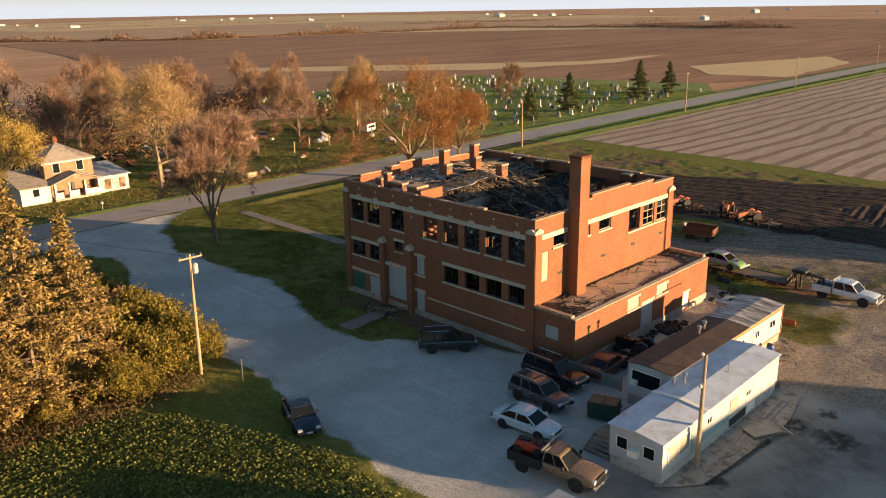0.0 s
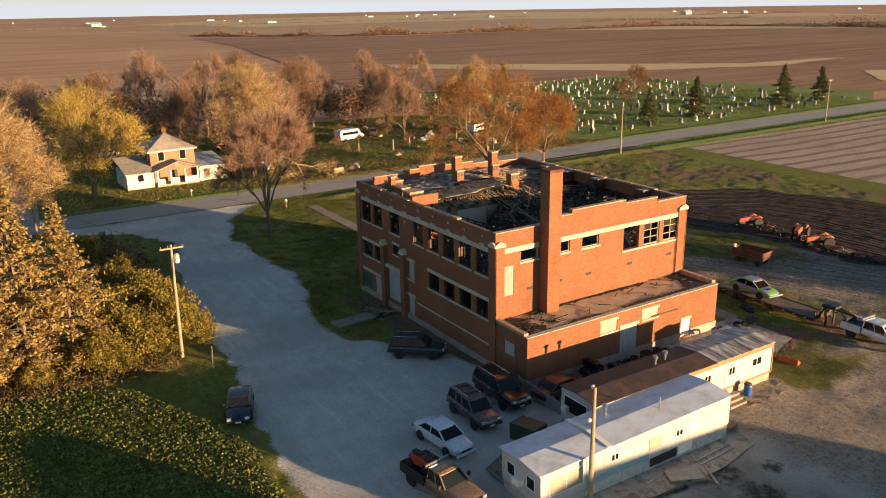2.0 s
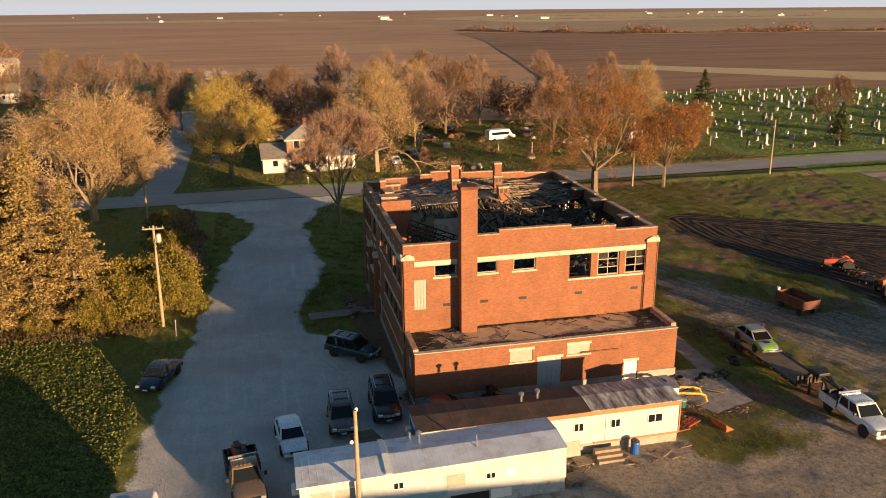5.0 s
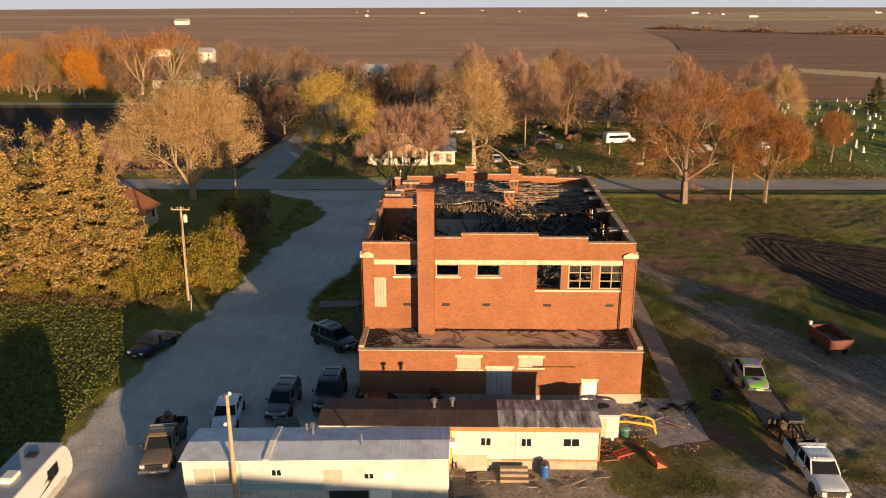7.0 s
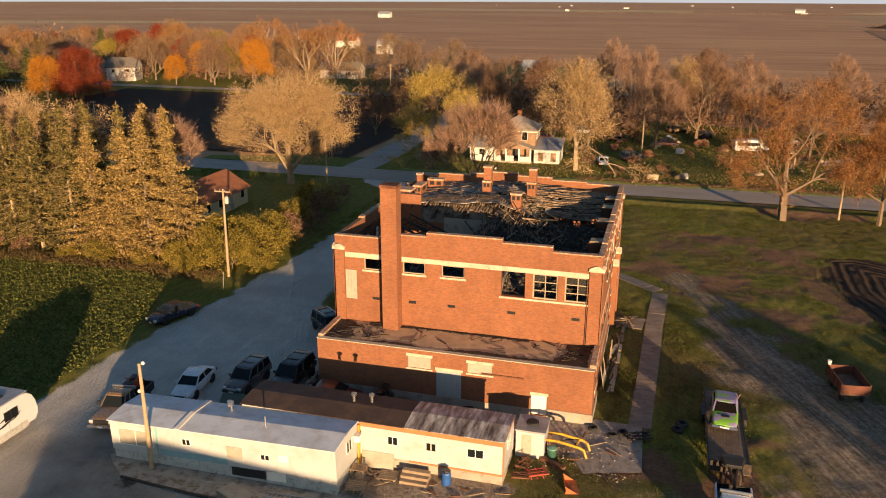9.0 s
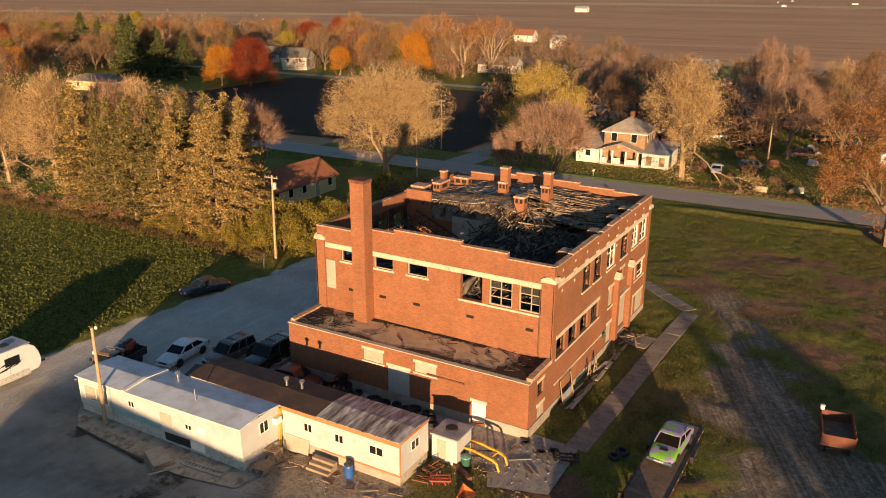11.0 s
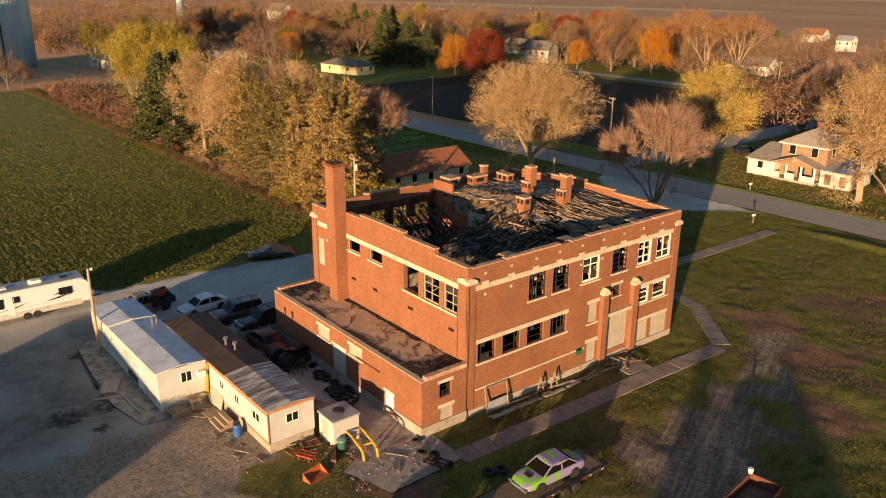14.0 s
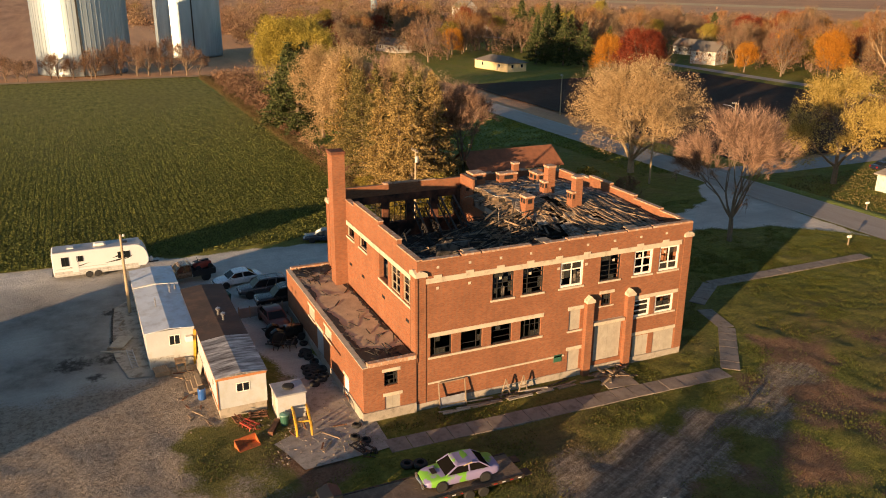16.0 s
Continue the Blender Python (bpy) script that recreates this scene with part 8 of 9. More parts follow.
far_rust = leaf_tree("far_rust", 57, 15.0, 13.0, 2.4, 3, L_ORANGE, 0.30, 8, 6, BARK_PALE, 0.7, 4, 0.3, 0.6, 0.3, fill=0.2)
spruces = [spruce_mesh("sp%d" % k, 60 + k, 17.5, 5.6, L_SPRUCE, 4.4, 0.10, 0.32) for k in range(3)]
dry_spruces = [spruce_mesh("dry%d" % k, 80 + k, 17.0, 5.6, L_SPRUCE_DRY, 4.4, 0.06, 0.32) for k in range(2)]
dark_spruce = spruce_mesh("dsp", 66, 10.0, 4.2, L_DARKSPRUCE, 4.0, 0.1, 0.38)
shrub = leaf_tree("shrub", 71, 3.4, 4.6, 0.3, 3, L_SHRUB, 0.18, 7, 4, BARK, 1.2, 6, 0.06, 0.25, fill=0.3)
brush = leaf_tree("brush", 73, 3.0, 4.2, 0.2, 3, L_BRUSH, 0.17, 2, 9, BARK, 1.1, 6, 0.05, 0.25, fill=0.2)

plant_tree(bare, 46.8, 86.6, "bare tree with fine reddish twigs on the lawn", 20, 1.05)
plant_tree(oak, 88.2, 95.9, "large oak with rusty orange leaves beside the road", 0, 1.12, 1.03)
plant_tree(oak_small, 100.4, 96.4, "smaller oak with rusty orange leaves beside the road", 40, 1.0)
plant_tree(yellow, 31.4, 122.0, "tree with thin yellow leaves by the farmhouse", 0, 1.28, 1.18)
plant_tree(tan, 56.9, 120.8, "tall tree with dry tan leaves by the farmhouse", 90, 1.3, 1.22)
plant_tree(big_tan, 13.2, 97.5, "wide tree with dry tan leaves by the bungalow", 0, 1.22, 1.06)
for x, y, s, k, lab in ((50, 141, 1.0, bare_brown, 0), (70, 146, 1.1, bare_far, 0), (78, 158, 1.2, bare_brown, 0), (64, 172, 1.2, bare_far, 0), (36, 152, 1.0, bare_brown, 0), (28, 168, 1.0, bare_far, 0), (90, 172, 1.1, bare_far, 0), (104, 160, 1.0, bare_brown, 0),
                        (112, 138, 0.9, oak_small, 0), (121, 150, 1.0, tan, 0), (98, 141, 0.9, bare_far, 0), (124, 128, 0.7, oak_small, 0), (44, 176, 1.1, bare_brown, 0), (58, 196, 1.2, bare_far, 0), (82, 196, 1.2, bare_brown, 0), (14, 160, 0.8, bare_brown, 0), (10, 146, 0.6, bare_brown, 0), (110, 182, 1.1, bare_far, 0), (132, 196, 1.0, bare_far, 0), (165, 140, 0.9, bare_brown, 0), (18, 182, 0.9, bare_far, 0), (74, 178, 1.0, tan, 0)):
    plant_tree(k, x, y, {bare_brown[0]: "brown half-bare tree across the road", bare_far[0]: "leafless tree across the road", oak_small[0]: "orange-leaved tree across the road", tan[0]: "tan-leaved tree across the road"}[k[0]], x * 37 % 360, s, group="trees across the road")
# windbreak on the north edge of the bean field
rng = random.Random(404)
row = [(19.0, 57.0, 0.9), (15.6, 56.5, 1.02), (12.5, 57.2, 0.98), (8.6, 56.4, 0.95), (4.6, 57.4, 1.03), (0.4, 56.5, 0.98), (-4.0, 57.3, 0.96), (-8.0, 58.5, 1.0), (15.0, 62.0, 0.98), (11.5, 63.0, 1.02), (8.5, 62.4, 1.0), (3.0, 63.2, 1.0), (-2.5, 63.0, 0.95), (-12, 58.0, 1.05), (-16, 60.0, 0.95)]
for k, (x, y, s) in enumerate(row):
    plant_tree(dry_spruces[k % 2] if x > 11 or k % 5 == 3 else spruces[k % 3], x, y, "tall browning spruce in the windbreak" if x > 11 or k % 5 == 3 else "tall olive green spruce in the windbreak", k * 71, s, s * rng.uniform(0.94, 1.06), group="windbreak spruces")
for k, (x, y, s, t) in enumerate(((-7, 66, 1.1, tan), (-20, 62, 1.15, tan), (-27, 64, 1.1, tan), (-14, 68, 1.1, bare), (10, 69, 1.0, bare), (-1, 69, 1.0, tan), (-33, 60, 1.1, tan))):
    plant_tree(t, x, y, {tan[0]: "tan-leaved tree in the windbreak", bare[0]: "leafless tree in the windbreak", bare_brown[0]: "brown half-bare tree in the windbreak"}[t[0]], k * 83, s, group="windbreak trees")
for k, (x, y, s) in enumerate(((-62, 62, 1.45), (-68, 60, 1.5), (-56, 64, 1.35), (-75, 63, 1.3), (-65, 66, 1.5), (-60, 58, 1.2), (-71, 66, 1.4))):
    plant_tree(far_yellow, x, y, "tall yellow poplar at the end of the windbreak", k * 57, s * 0.9, s * 0.92, group="yellow poplars")
for k, (x, y, s) in enumerate(((-38, 56.5, 1.0), (-42, 56, 1.1), (-47, 57, 1.0), (-44, 60, 1.1), (-51, 58, 0.95))):
    plant_tree(dark_spruce, x, y, "dark green pine in the windbreak", k * 57, s * 1.7, s * 1.6, group="dark pines")
for k in range(26):
    x = 22.5 - k * 5.6 + rng.uniform(-1.5, 1.5)
    t = shrub if x > 2 else brush
    plant_tree(t, x, 54.4 + rng.uniform(-0.3, 0.9), "yellow-green shrub under the spruces" if t is shrub else "reddish dry brush at the field's edge", k * 47, rng.uniform(0.5, 0.85), name="shrub", category="shrub", group="shrubs at the field's edge")
for x, y, s, t in ((25.6, 57.0, 1.3, shrub), (23.6, 59.5, 1.5, shrub), (27.4, 60.0, 1.3, shrub), (26.6, 64.0, 1.3, shrub), (28.4, 57.4, 0.95, shrub), (22.4, 56.0, 1.3, shrub), (25.0, 62.0, 1.4, shrub), (20.6, 54.9, 1.0, shrub), (27.5, 68, 1.2, brush), (25.5, 73, 1.2, shrub), (27, 78, 1.3, brush), (24.5, 82, 1.3, shrub), (26, 87, 1.1, brush), (23, 64, 1.1, shrub), (28.4, 73.5, 0.9, brush)):
    plant_tree(t, x, y, "yellow-green shrub beside the drive" if t is shrub else "reddish bare shrub beside the drive", x * 91 % 360, s, name="shrub", category="shrub", group="shrubs beside the drive")
# cemetery spruces
for k, (x, y, s) in enumerate(((155, 124.3, 0.9), (172.7, 125.5, 1.05), (208.5, 126.5, 1.15), (226.5, 127.2, 1.0), (165, 196, 1.0))):
    plant_tree(dark_spruce, x, y, "dark green spruce in the cemetery", k * 67, s * 0.95, s, group="cemetery spruces")
# unseen tree and barn-shaped blocks to the south-east, added to cast shade on the yard
def at_sun(u, v):
    return u * -SY + v * -SX, u * SX + v * -SY


x, y = at_sun(93.9, -62)
plant_tree(far_green, x, y, "unseen round tree added to shade the yard", 0, 0.46, 0.58)
# block outlines follow the edges of the wanted shade, not a known building
for outline in ([(38.0, 0), (59.4, 0), (59.4, 5.95), (45.5, 7.85), (38.0, 6.5)], [(91.0, 0), (107.5, 0), (107.5, 3.4), (99.2, 8.05), (91.0, 3.4)]):
    mid = sum(u for u, z in outline[:2]) / 2
    x, y = at_sun(mid, -70)
    bn = thing("barn", x, y, 0, 180 - SUN_AZ, "unseen barn-shaped timber block added to shade the yard", "barn")
    part("wall", Mesh().prism([(u - mid, z) for u, z in outline], -4, 4, "y"), TIMBER, bn)

# village and wooded background
kinds = ((far_tan, "tan autumn tree in the village"), (far_brown, "brown half-bare tree in the village"), (far_green, "green-yellow tree in the village"), (far_yellow, "yellow autumn tree in the village"), (round_red, "red maple in the village"), (round_bright, "bright orange tree in the village"), (far_rust, "rusty brown tree in the village"))
woods = []
chosen = [(-95.5, 182, 1.15, 4), (-91, 223, 0.85, 5), (-100, 221, 0.95, 4), (-78, 226, 1.0, 1), (-66, 233, 1.25, 5), (-70, 238, 1.3, 6), (-50, 240, 1.45, 6), (-42, 246, 1.4, 6), (-22, 252, 1.2, 0), (-57, 246, 1.1, 0), (-118, 206, 0.8, 4), (-112, 262, 1.0, 4), (-128, 268, 1.0, 6), (-150, 282, 1.0, 4), (-136, 250, 0.9, 6), (-110, 178, 1.0, 2), (-128, 176, 1.0, 2), (-12, 244, 1.2, 1), (-4, 262, 1.0, 0), (8, 250, 0.9, 1),
          (-140, 215, 1.2, 1), (-118, 240, 1.2, 0), (-100, 250, 1.1, 1), (-40, 262, 1.1, 0), (-66, 262, 1.0, 1), (-84, 246, 1.0, 2), (22, 236, 0.8, 1), (34, 226, 0.8, 1), (46, 232, 0.8, 0)]
for k in range(300):
    x = rng.uniform(-430, -70)
    y = rng.uniform(118, 340) if x > -130 else rng.uniform(55, 380)
    if (x > -180 and y < 118) or (-100 < x and y < 214) or math.hypot(x + 170, y - 40) < 45:
        continue
    if x > -140 and y < 150:
        continue
    if x < -215:
        woods.append((x, y, rng.uniform(0.8, 1.25), rng.choice((0, 0, 1, 1, 1, 2))))
        continue
    chosen.append((x, y, rng.uniform(0.75, 1.25), rng.choice((0, 0, 6, 1, 1, 1, 6, 1, 1, 0, 1, 2, 1, 0, 1, 4, 6, 5))))
wild = random.Random(1212)
for k in range(150):
    x, y = wild.uniform(-330, -104), wild.uniform(112, 340)
    if (x > -128 and y < 205) or abs(y - 219) < 7 or (x > -180 and y < 150) or any(math.hypot(x - hx, y - hy) < 13 for hx, hy in ((-118, 232), (-205, 262), (-176, 220), (-128, 150), (-240, 175), (-290, 235), (-160, 300), (-202, 140), (-276, 194), (-150, 252), (-213, 332), (-240, 199))):
        continue
    chosen.append((x, y, wild.uniform(0.6, 1.1), wild.choice((0, 1, 1, 1, 0, 6, 1, 2, 4, 0, 6, 3))))
for k in range(170):
    woods.append((wild.uniform(-660, -330), wild.uniform(50, 430), wild.uniform(0.8, 1.4), wild.choice((0, 0, 1, 1, 1, 2))))
for k in range(90):
    woods.append((wild.uniform(-335, -185), wild.uniform(84, 150), wild.uniform(0.6, 1.0), wild.choice((0, 1, 1))))


def before_house(x, y):
    """Whether the place lies in the open ground on the school's side of a house."""
    for hx, hy in ((-281, 199), (-267, 214), (-128, 150), (-118, 232), (-202, 140)):
        d = math.hypot(60 - hx, 60 - hy)
        ux, uy = (60 - hx) / d, (60 - hy) / d
        if -6 < (x - hx) * ux + (y - hy) * uy < 62 and abs((x - hx) * uy - (y - hy) * ux) < 9:
            return True
    return False


for x, y, s, k in chosen:
    if before_house(x, y) or (-178 < x < -108 and 150 < y < 206):
        continue
    plant_tree(kinds[k][0], x, y, kinds[k][1], x * 53 % 360, s, s * rng.uniform(0.85, 1.15), group="village trees")
for x, y, s in ((-138, 170, 1.35), (-131, 177, 1.3), (-124, 181, 1.2), (-146, 178, 1.4), (-168, 193, 1.6), (-174, 201, 1.55), (-200, 199, 1.6), (-155, 186, 1.45), (-118, 187, 1.1), (-150, 192, 1.3), (-186, 196, 1.4), (-150, 262, 1.3), (-60, 300, 1.0), (-300, 188, 1.2), (-262, 160, 1.2)):
    plant_tree(dark_spruce, x, y, "dark green spruce in the village", x * 7 % 360, s * 1.25, s * 1.3, group="village spruces")
for k in range(24):
    x = -146 - rng.uniform(0, 7)
    y = -30 + k * 3.7 + rng.uniform(-1.8, 1.8)
    plant_tree(far_brown, x, y, "thin brown tree before the grain bins", k * 41, rng.uniform(0.42, 0.85), group="trees before the grain bins")


def scatter(name, pts, leaf, size, label, category, flat=0.2, narrow=0.6):
    rs = np.random.RandomState(len(pts))
    V, F = cards(pts, size, rs, flat, narrow)
    solo(name, raw(name, V, F, leaf), leaf, label=label, category=category, kind="stuff")


def blades(points, height, width, lean, rs):
    """Upright blades of grass at the points, one face each."""
    P, n = np.asarray(points), len(points)
    a = rs.uniform(0, 2 * math.pi, n)
    side = np.stack([np.cos(a), np.sin(a), np.zeros(n)], 1) * (width * rs.uniform(0.6, 1.3, n))[:, None] / 2
    h = height * rs.uniform(0.5, 1.4, n)
    tip = P + np.stack([rs.normal(0, lean, n) * h, rs.normal(0, lean, n) * h, h], 1)
    V = np.stack([P - side, P + side, tip], 1).reshape(-1, 3)
    return V.tolist(), np.arange(n * 3).reshape(n, 3).tolist()


rs = np.random.RandomState(9)
# woods beyond the village, past counting
for kind_, leaf in ((0, L_TAN_FAR), (1, L_BRUSH), (2, L_SHRUB)):
    P = []
    for x, y, s, k in woods:
        if k == kind_:
            q = rs.normal(size=(330, 3))
            q = q / np.linalg.norm(q, axis=1)[:, None] * rs.uniform(0.5, 1, (330, 1)) * (6.0 * s, 6.0 * s, 5.0 * s) + (x, y, 6.5 * s)
            q[:, :2] += rs.normal(0, 0.9, (330, 2))
            P.append(q)
    scatter("far_woods", np.concatenate(P), leaf, 0.85, "autumn woods beyond the village", "woods", 0.0, 0.4)
# thicket of bare stems round the yards across the road
P = []
for k in range(110):
    x, y, s = rng.uniform(-4, 122), rng.uniform(146, 206), rng.uniform(0.6, 1.2)
    if 14 < x < 24 or math.hypot(x - 88, y - 148) < 9:
        continue
    q = rs.normal(size=(230, 3))
    q = q / np.linalg.norm(q, axis=1)[:, None] * rs.uniform(0.3, 1, (230, 1)) * (4.6 * s, 4.6 * s, 4.6 * s) + (x, y, 5.4 * s)
    P.append(q)
scatter("bare_thicket", np.concatenate(P), L_BRUSH, 1.5, "thicket of bare brown trees across the road", "woods", 0.0, 0.07)
# reddish brush along the far end of the windbreak
n = 9000
P = np.stack([rs.uniform(-140, -54, n), 55 + rs.gamma(1.6, 5.0, n), np.abs(rs.normal(0, 1.0, n))], 1)
P[:, 2] *= 1.2 + 0.8 * soft_noise(P[:, 0], P[:, 1], 5, 77)
scatter("brush_thicket", P, L_BRUSH, 1.1, "reddish bare brush beside the field", "brush", 0.0, 0.14)
# brown undergrowth between the village trees
P = []
for k in range(330):
    x, y, s = rng.uniform(-420, -96), rng.uniform(110, 330), rng.uniform(0.6, 1.15)
    if (x > -150 and y < 205) or (x > -180 and y < 120):
        continue
    q = rs.normal(size=(110, 3))
    P.append(q / np.linalg.norm(q, axis=1)[:, None] * rs.uniform(0.3, 1, (110, 1)) * (5.5 * s, 5.5 * s, 4.0 * s) + (x, y, 4.6 * s))
for k in range(190):
    x, y, s = wild.uniform(-120, 34), wild.uniform(226, 318), wild.uniform(0.5, 1.0)
    if any(math.hypot(x - hx, y - hy) < 14 for hx, hy in ((-46, 262), (-28, 268), (-90, 300), (20, 300), (-118, 232))) or abs(x - 20) < 6 or y > 318 - 0.25 * abs(x):
        continue
    q = rs.normal(size=(120, 3))
    P.append(q / np.linalg.norm(q, axis=1)[:, None] * rs.uniform(0.3, 1, (120, 1)) * (4.8 * s, 4.8 * s, 4.4 * s) + (x, y, 4.9 * s))
scatter("village_thicket", np.concatenate(P), L_BRUSH, 1.2, "bare brown trees and hedges between the houses", "woods", 0.0, 0.12)
# bean leaves, dense near the drive
P = np.stack([27 - rs.gamma(1.3, 22, 330000), rs.uniform(-12, 53, 330000), rs.uniform(0.03, 0.34, 330000)], 1)
edge_x = np.interp(P[:, 1], [-60, 20, 27, 36, 40, 49.5, 52.3], [24, 25.5, 26.6, 27.0, 26, 22, 18])
keep = (P[:, 0] < edge_x - 0.1) & (P[:, 0] > -90) & (P[:, 1] < 52.6)
keep &= (((P[:, 1] + 0.1 * soft_noise(P[:, 0], P[:, 1], 2.5, 95)) % 0.76) < 0.62)
scatter("bean_plants", P[keep], L_BEAN, 0.18, "rows of green and yellowing bean plants", "bean plants", 0.6, 0.8)
# straw and weeds along edges
n = 20000
t = rs.uniform(0, 1, n)
P = np.stack([26 - t * 165, 53.3 + rs.normal(0, 0.8, n), rs.uniform(0.05, 0.7, n)], 1)
scatter("dry_weeds", P, L_STRAW, 0.4, "dry straw-coloured weeds along the windbreak", "weeds", 0.0, 0.25)
P = np.stack([rs.uniform(58, 132, 3500), rs.normal(113.6, 0.7, 3500), rs.uniform(0.02, 0.45, 3500)], 1)
scatter("roadside_weeds", P, L_BRUSH, 0.35, "dry reddish weeds along the road", "weeds", 0.0, 0.3)
# grass over the lawns
n = 1150000
Q = np.stack([rs.uniform(30, 104, n), rs.uniform(20, 103.5, n)], 1)
ga, la, ba, da, dr = yard_masks(Q[:, 0], Q[:, 1])
stone = np.maximum(np.maximum(ga, la * 0.95), np.maximum(ba * 0.9, da))
in_school = (Q[:, 0] > 46.8) & (Q[:, 0] < 68.6) & (Q[:, 1] > 32.7) & (Q[:, 1] < 61.3)
home = (Q[:, 0] < 66) & (Q[:, 1] < 33)
walks = seg_dist(Q[:, 0], Q[:, 1], [(72.0, 20), (72.0, 44), (72.6, 62.2), (66, 68.2), (62, 69.2), (57, 74.5), (57.2, 97)])
grow = (rs.uniform(0, 1, n) > stone * 1.08) & ~in_school & ~home & (walks > 0.86)
thick = 0.5 + 0.6 * soft_noise(Q[:, 0], Q[:, 1], 0.9, 31) + 0.45 * soft_noise(Q[:, 0], Q[:, 1], 3.2, 33) + 0.3 * soft_noise(Q[:, 0], Q[:, 1], 9, 34)
grow &= rs.uniform(0, 1, n) < np.clip(thick, 0.10, 1)
dry_one = rs.uniform(0, 1, n) < np.clip(dr * 0.5 + 0.25 * soft_noise(Q[:, 0], Q[:, 1], 5, 35), 0.03, 0.5)
for pick, leaf, high, lab in ((grow & ~dry_one, L_GRASS, 0.095, "uneven green autumn grass"), (grow & dry_one, L_STRAW, 0.09, "dry straw-coloured grass")):
    q = Q[pick]
    V, F = blades(np.concatenate([q, rs.uniform(-0.04, 0.02, (len(q), 1))], 1), high, 0.075, 0.6, rs)
    solo("grass_tufts", raw("grass_tufts", V, F, leaf), leaf, label=lab, category="grass", kind="stuff")
# standing grass on the lawns across the road, the cemetery and the verges
L_ROUGH = leaf_material("half-dry rough grass", (0.13, 0.112, 0.04), (0.19, 0.158, 0.056), (0.26, 0.21, 0.08), 0.38)
L_LAWN = leaf_material("mown lawn blades", (0.09, 0.125, 0.022), (0.16, 0.20, 0.035), (0.24, 0.26, 0.055), 0.3)
for x0, x1, y0, y1, cnt, leaf, lab in ((131, 240, 117.5, 221, 110000, L_LAWN, "green mown cemetery grass"), (26, 130, 113.6, 175, 60000, L_ROUGH, "rough grass on the yards across the road"), (134, 420, 99.2, 106.0, 50000, L_LAWN, "green grass on the verge"), (-95, 16, 98, 104, 12000, L_LAWN, "green grass beside the road"), (-95, -12, 56, 98, 40000, L_LAWN, "green lawn beside the bungalow")):
    q = np.stack([rs.uniform(x0, x1, cnt), rs.uniform(y0, y1, cnt), np.zeros(cnt)], 1)
    q = q[rs.uniform(0, 1, cnt) < np.clip(0.6 + 0.6 * soft_noise(q[:, 0], q[:, 1], 2.5, 91) + 0.3 * soft_noise(q[:, 0], q[:, 1], 11, 92), 0.15, 1)]
    V, F = blades(q, 0.17, 0.24, 0.5, rs)
    solo("lawn_grass", raw("lawn_grass", V, F, leaf), leaf, label=lab, category="grass", kind="stuff")
# far hedges
P = []
for ax, ay, bx, by, h, cnt in ((262, 885, 385, 718, 8, 3800), (385, 718, 561, 698, 10, 5200), (561, 698, 780, 680, 8, 3200), (780, 680, 830, 510, 6, 1400), (830, 510, 842, 340, 9, 2600), (900, 980, 1200, 900, 9, 1200), (-100, 1500, 1200, 1500, 7, 3000), (1400, 1250, 1700, 1150, 12, 900), (600, 1900, 900, 1850, 12, 600), (-500, 380, -100, 345, 12, 9000), (-800, 250, -430, 380, 12, 9000), (-800, 60, -420, 60, 10, 7000)):
    t = rs.uniform(0, 1, cnt)
    L = math.hypot(bx - ax, by - ay)
    lump = np.clip(0.5 + 0.75 * soft_noise(t * L, t * 0 + ay, 17, 61) + 0.3 * soft_noise(t * L, t * 0 + ax, 60, 62), 0.12, 1.1)
    q = np.stack([ax + (bx - ax) * t, ay + (by - ay) * t, np.abs(rs.normal(0, 0.42, cnt)) * h * lump], 1)
    q[:, :2] += rs.normal(0, 4, (cnt, 2))
    q[:, 2] -= np.maximum(0, np.hypot(q[:, 0] - 60, q[:, 1] - 60) - 350) * 0.0022
    P.append(q)
scatter("far_hedges", np.concatenate(P), L_BRUSH, 1.7, "far brown hedges and tree lines", "hedge", 0.0, 0.7)

# ---- houses, bins, gravestones ----
HOUSE_WHITE = plain("white house siding", (0.57, 0.565, 0.53), 0.7, vary=0.15, scale=0.7, stain=(0.30, 0.25, 0.19), stain_at=(0.5, 0.75))
SHINGLE = plain("brown roof shingles", (0.24, 0.095, 0.05), 0.9, vary=0.3, scale=1.5)
SHINGLE_GREY = plain("grey roof shingles", (0.15, 0.13, 0.11), 0.9, vary=0.3, scale=1.5)
CREAM = plain("cream wall paint", (0.62, 0.50, 0.28), 0.8, vary=0.1)


def hip(m, x0, y0, x1, y1, z0, z1, over=0.4):
    x0, y0, x1, y1 = x0 - over, y0 - over, x1 + over, y1 + over
    w, d = x1 - x0, y1 - y0
    i = min(w, d) / 2
    a, b = ((x0 + i, (y0 + y1) / 2), (x1 - i, (y0 + y1) / 2)) if w >= d else (((x0 + x1) / 2, y0 + i), ((x0 + x1) / 2, y1 - i))
    vs = [(x0, y0, z0), (x1, y0, z0), (x1, y1, z0), (x0, y1, z0), (*a, z1), (*b, z1), (x0, y0, z0 - 0.15), (x1, y0, z0 - 0.15), (x1, y1, z0 - 0.15), (x0, y1, z0 - 0.15)]
    fs = [(0, 1, 5, 4), (1, 2, 5), (2, 3, 4, 5), (3, 0, 4)] if w >= d else [(0, 1, 4), (1, 2, 5, 4), (2, 3, 5), (3, 0, 4, 5)]
    return m.add(vs, fs + [(6, 9, 8, 7), (0, 6, 7, 1), (1, 7, 8, 2), (2, 8, 9, 3), (3, 9, 6, 0)])


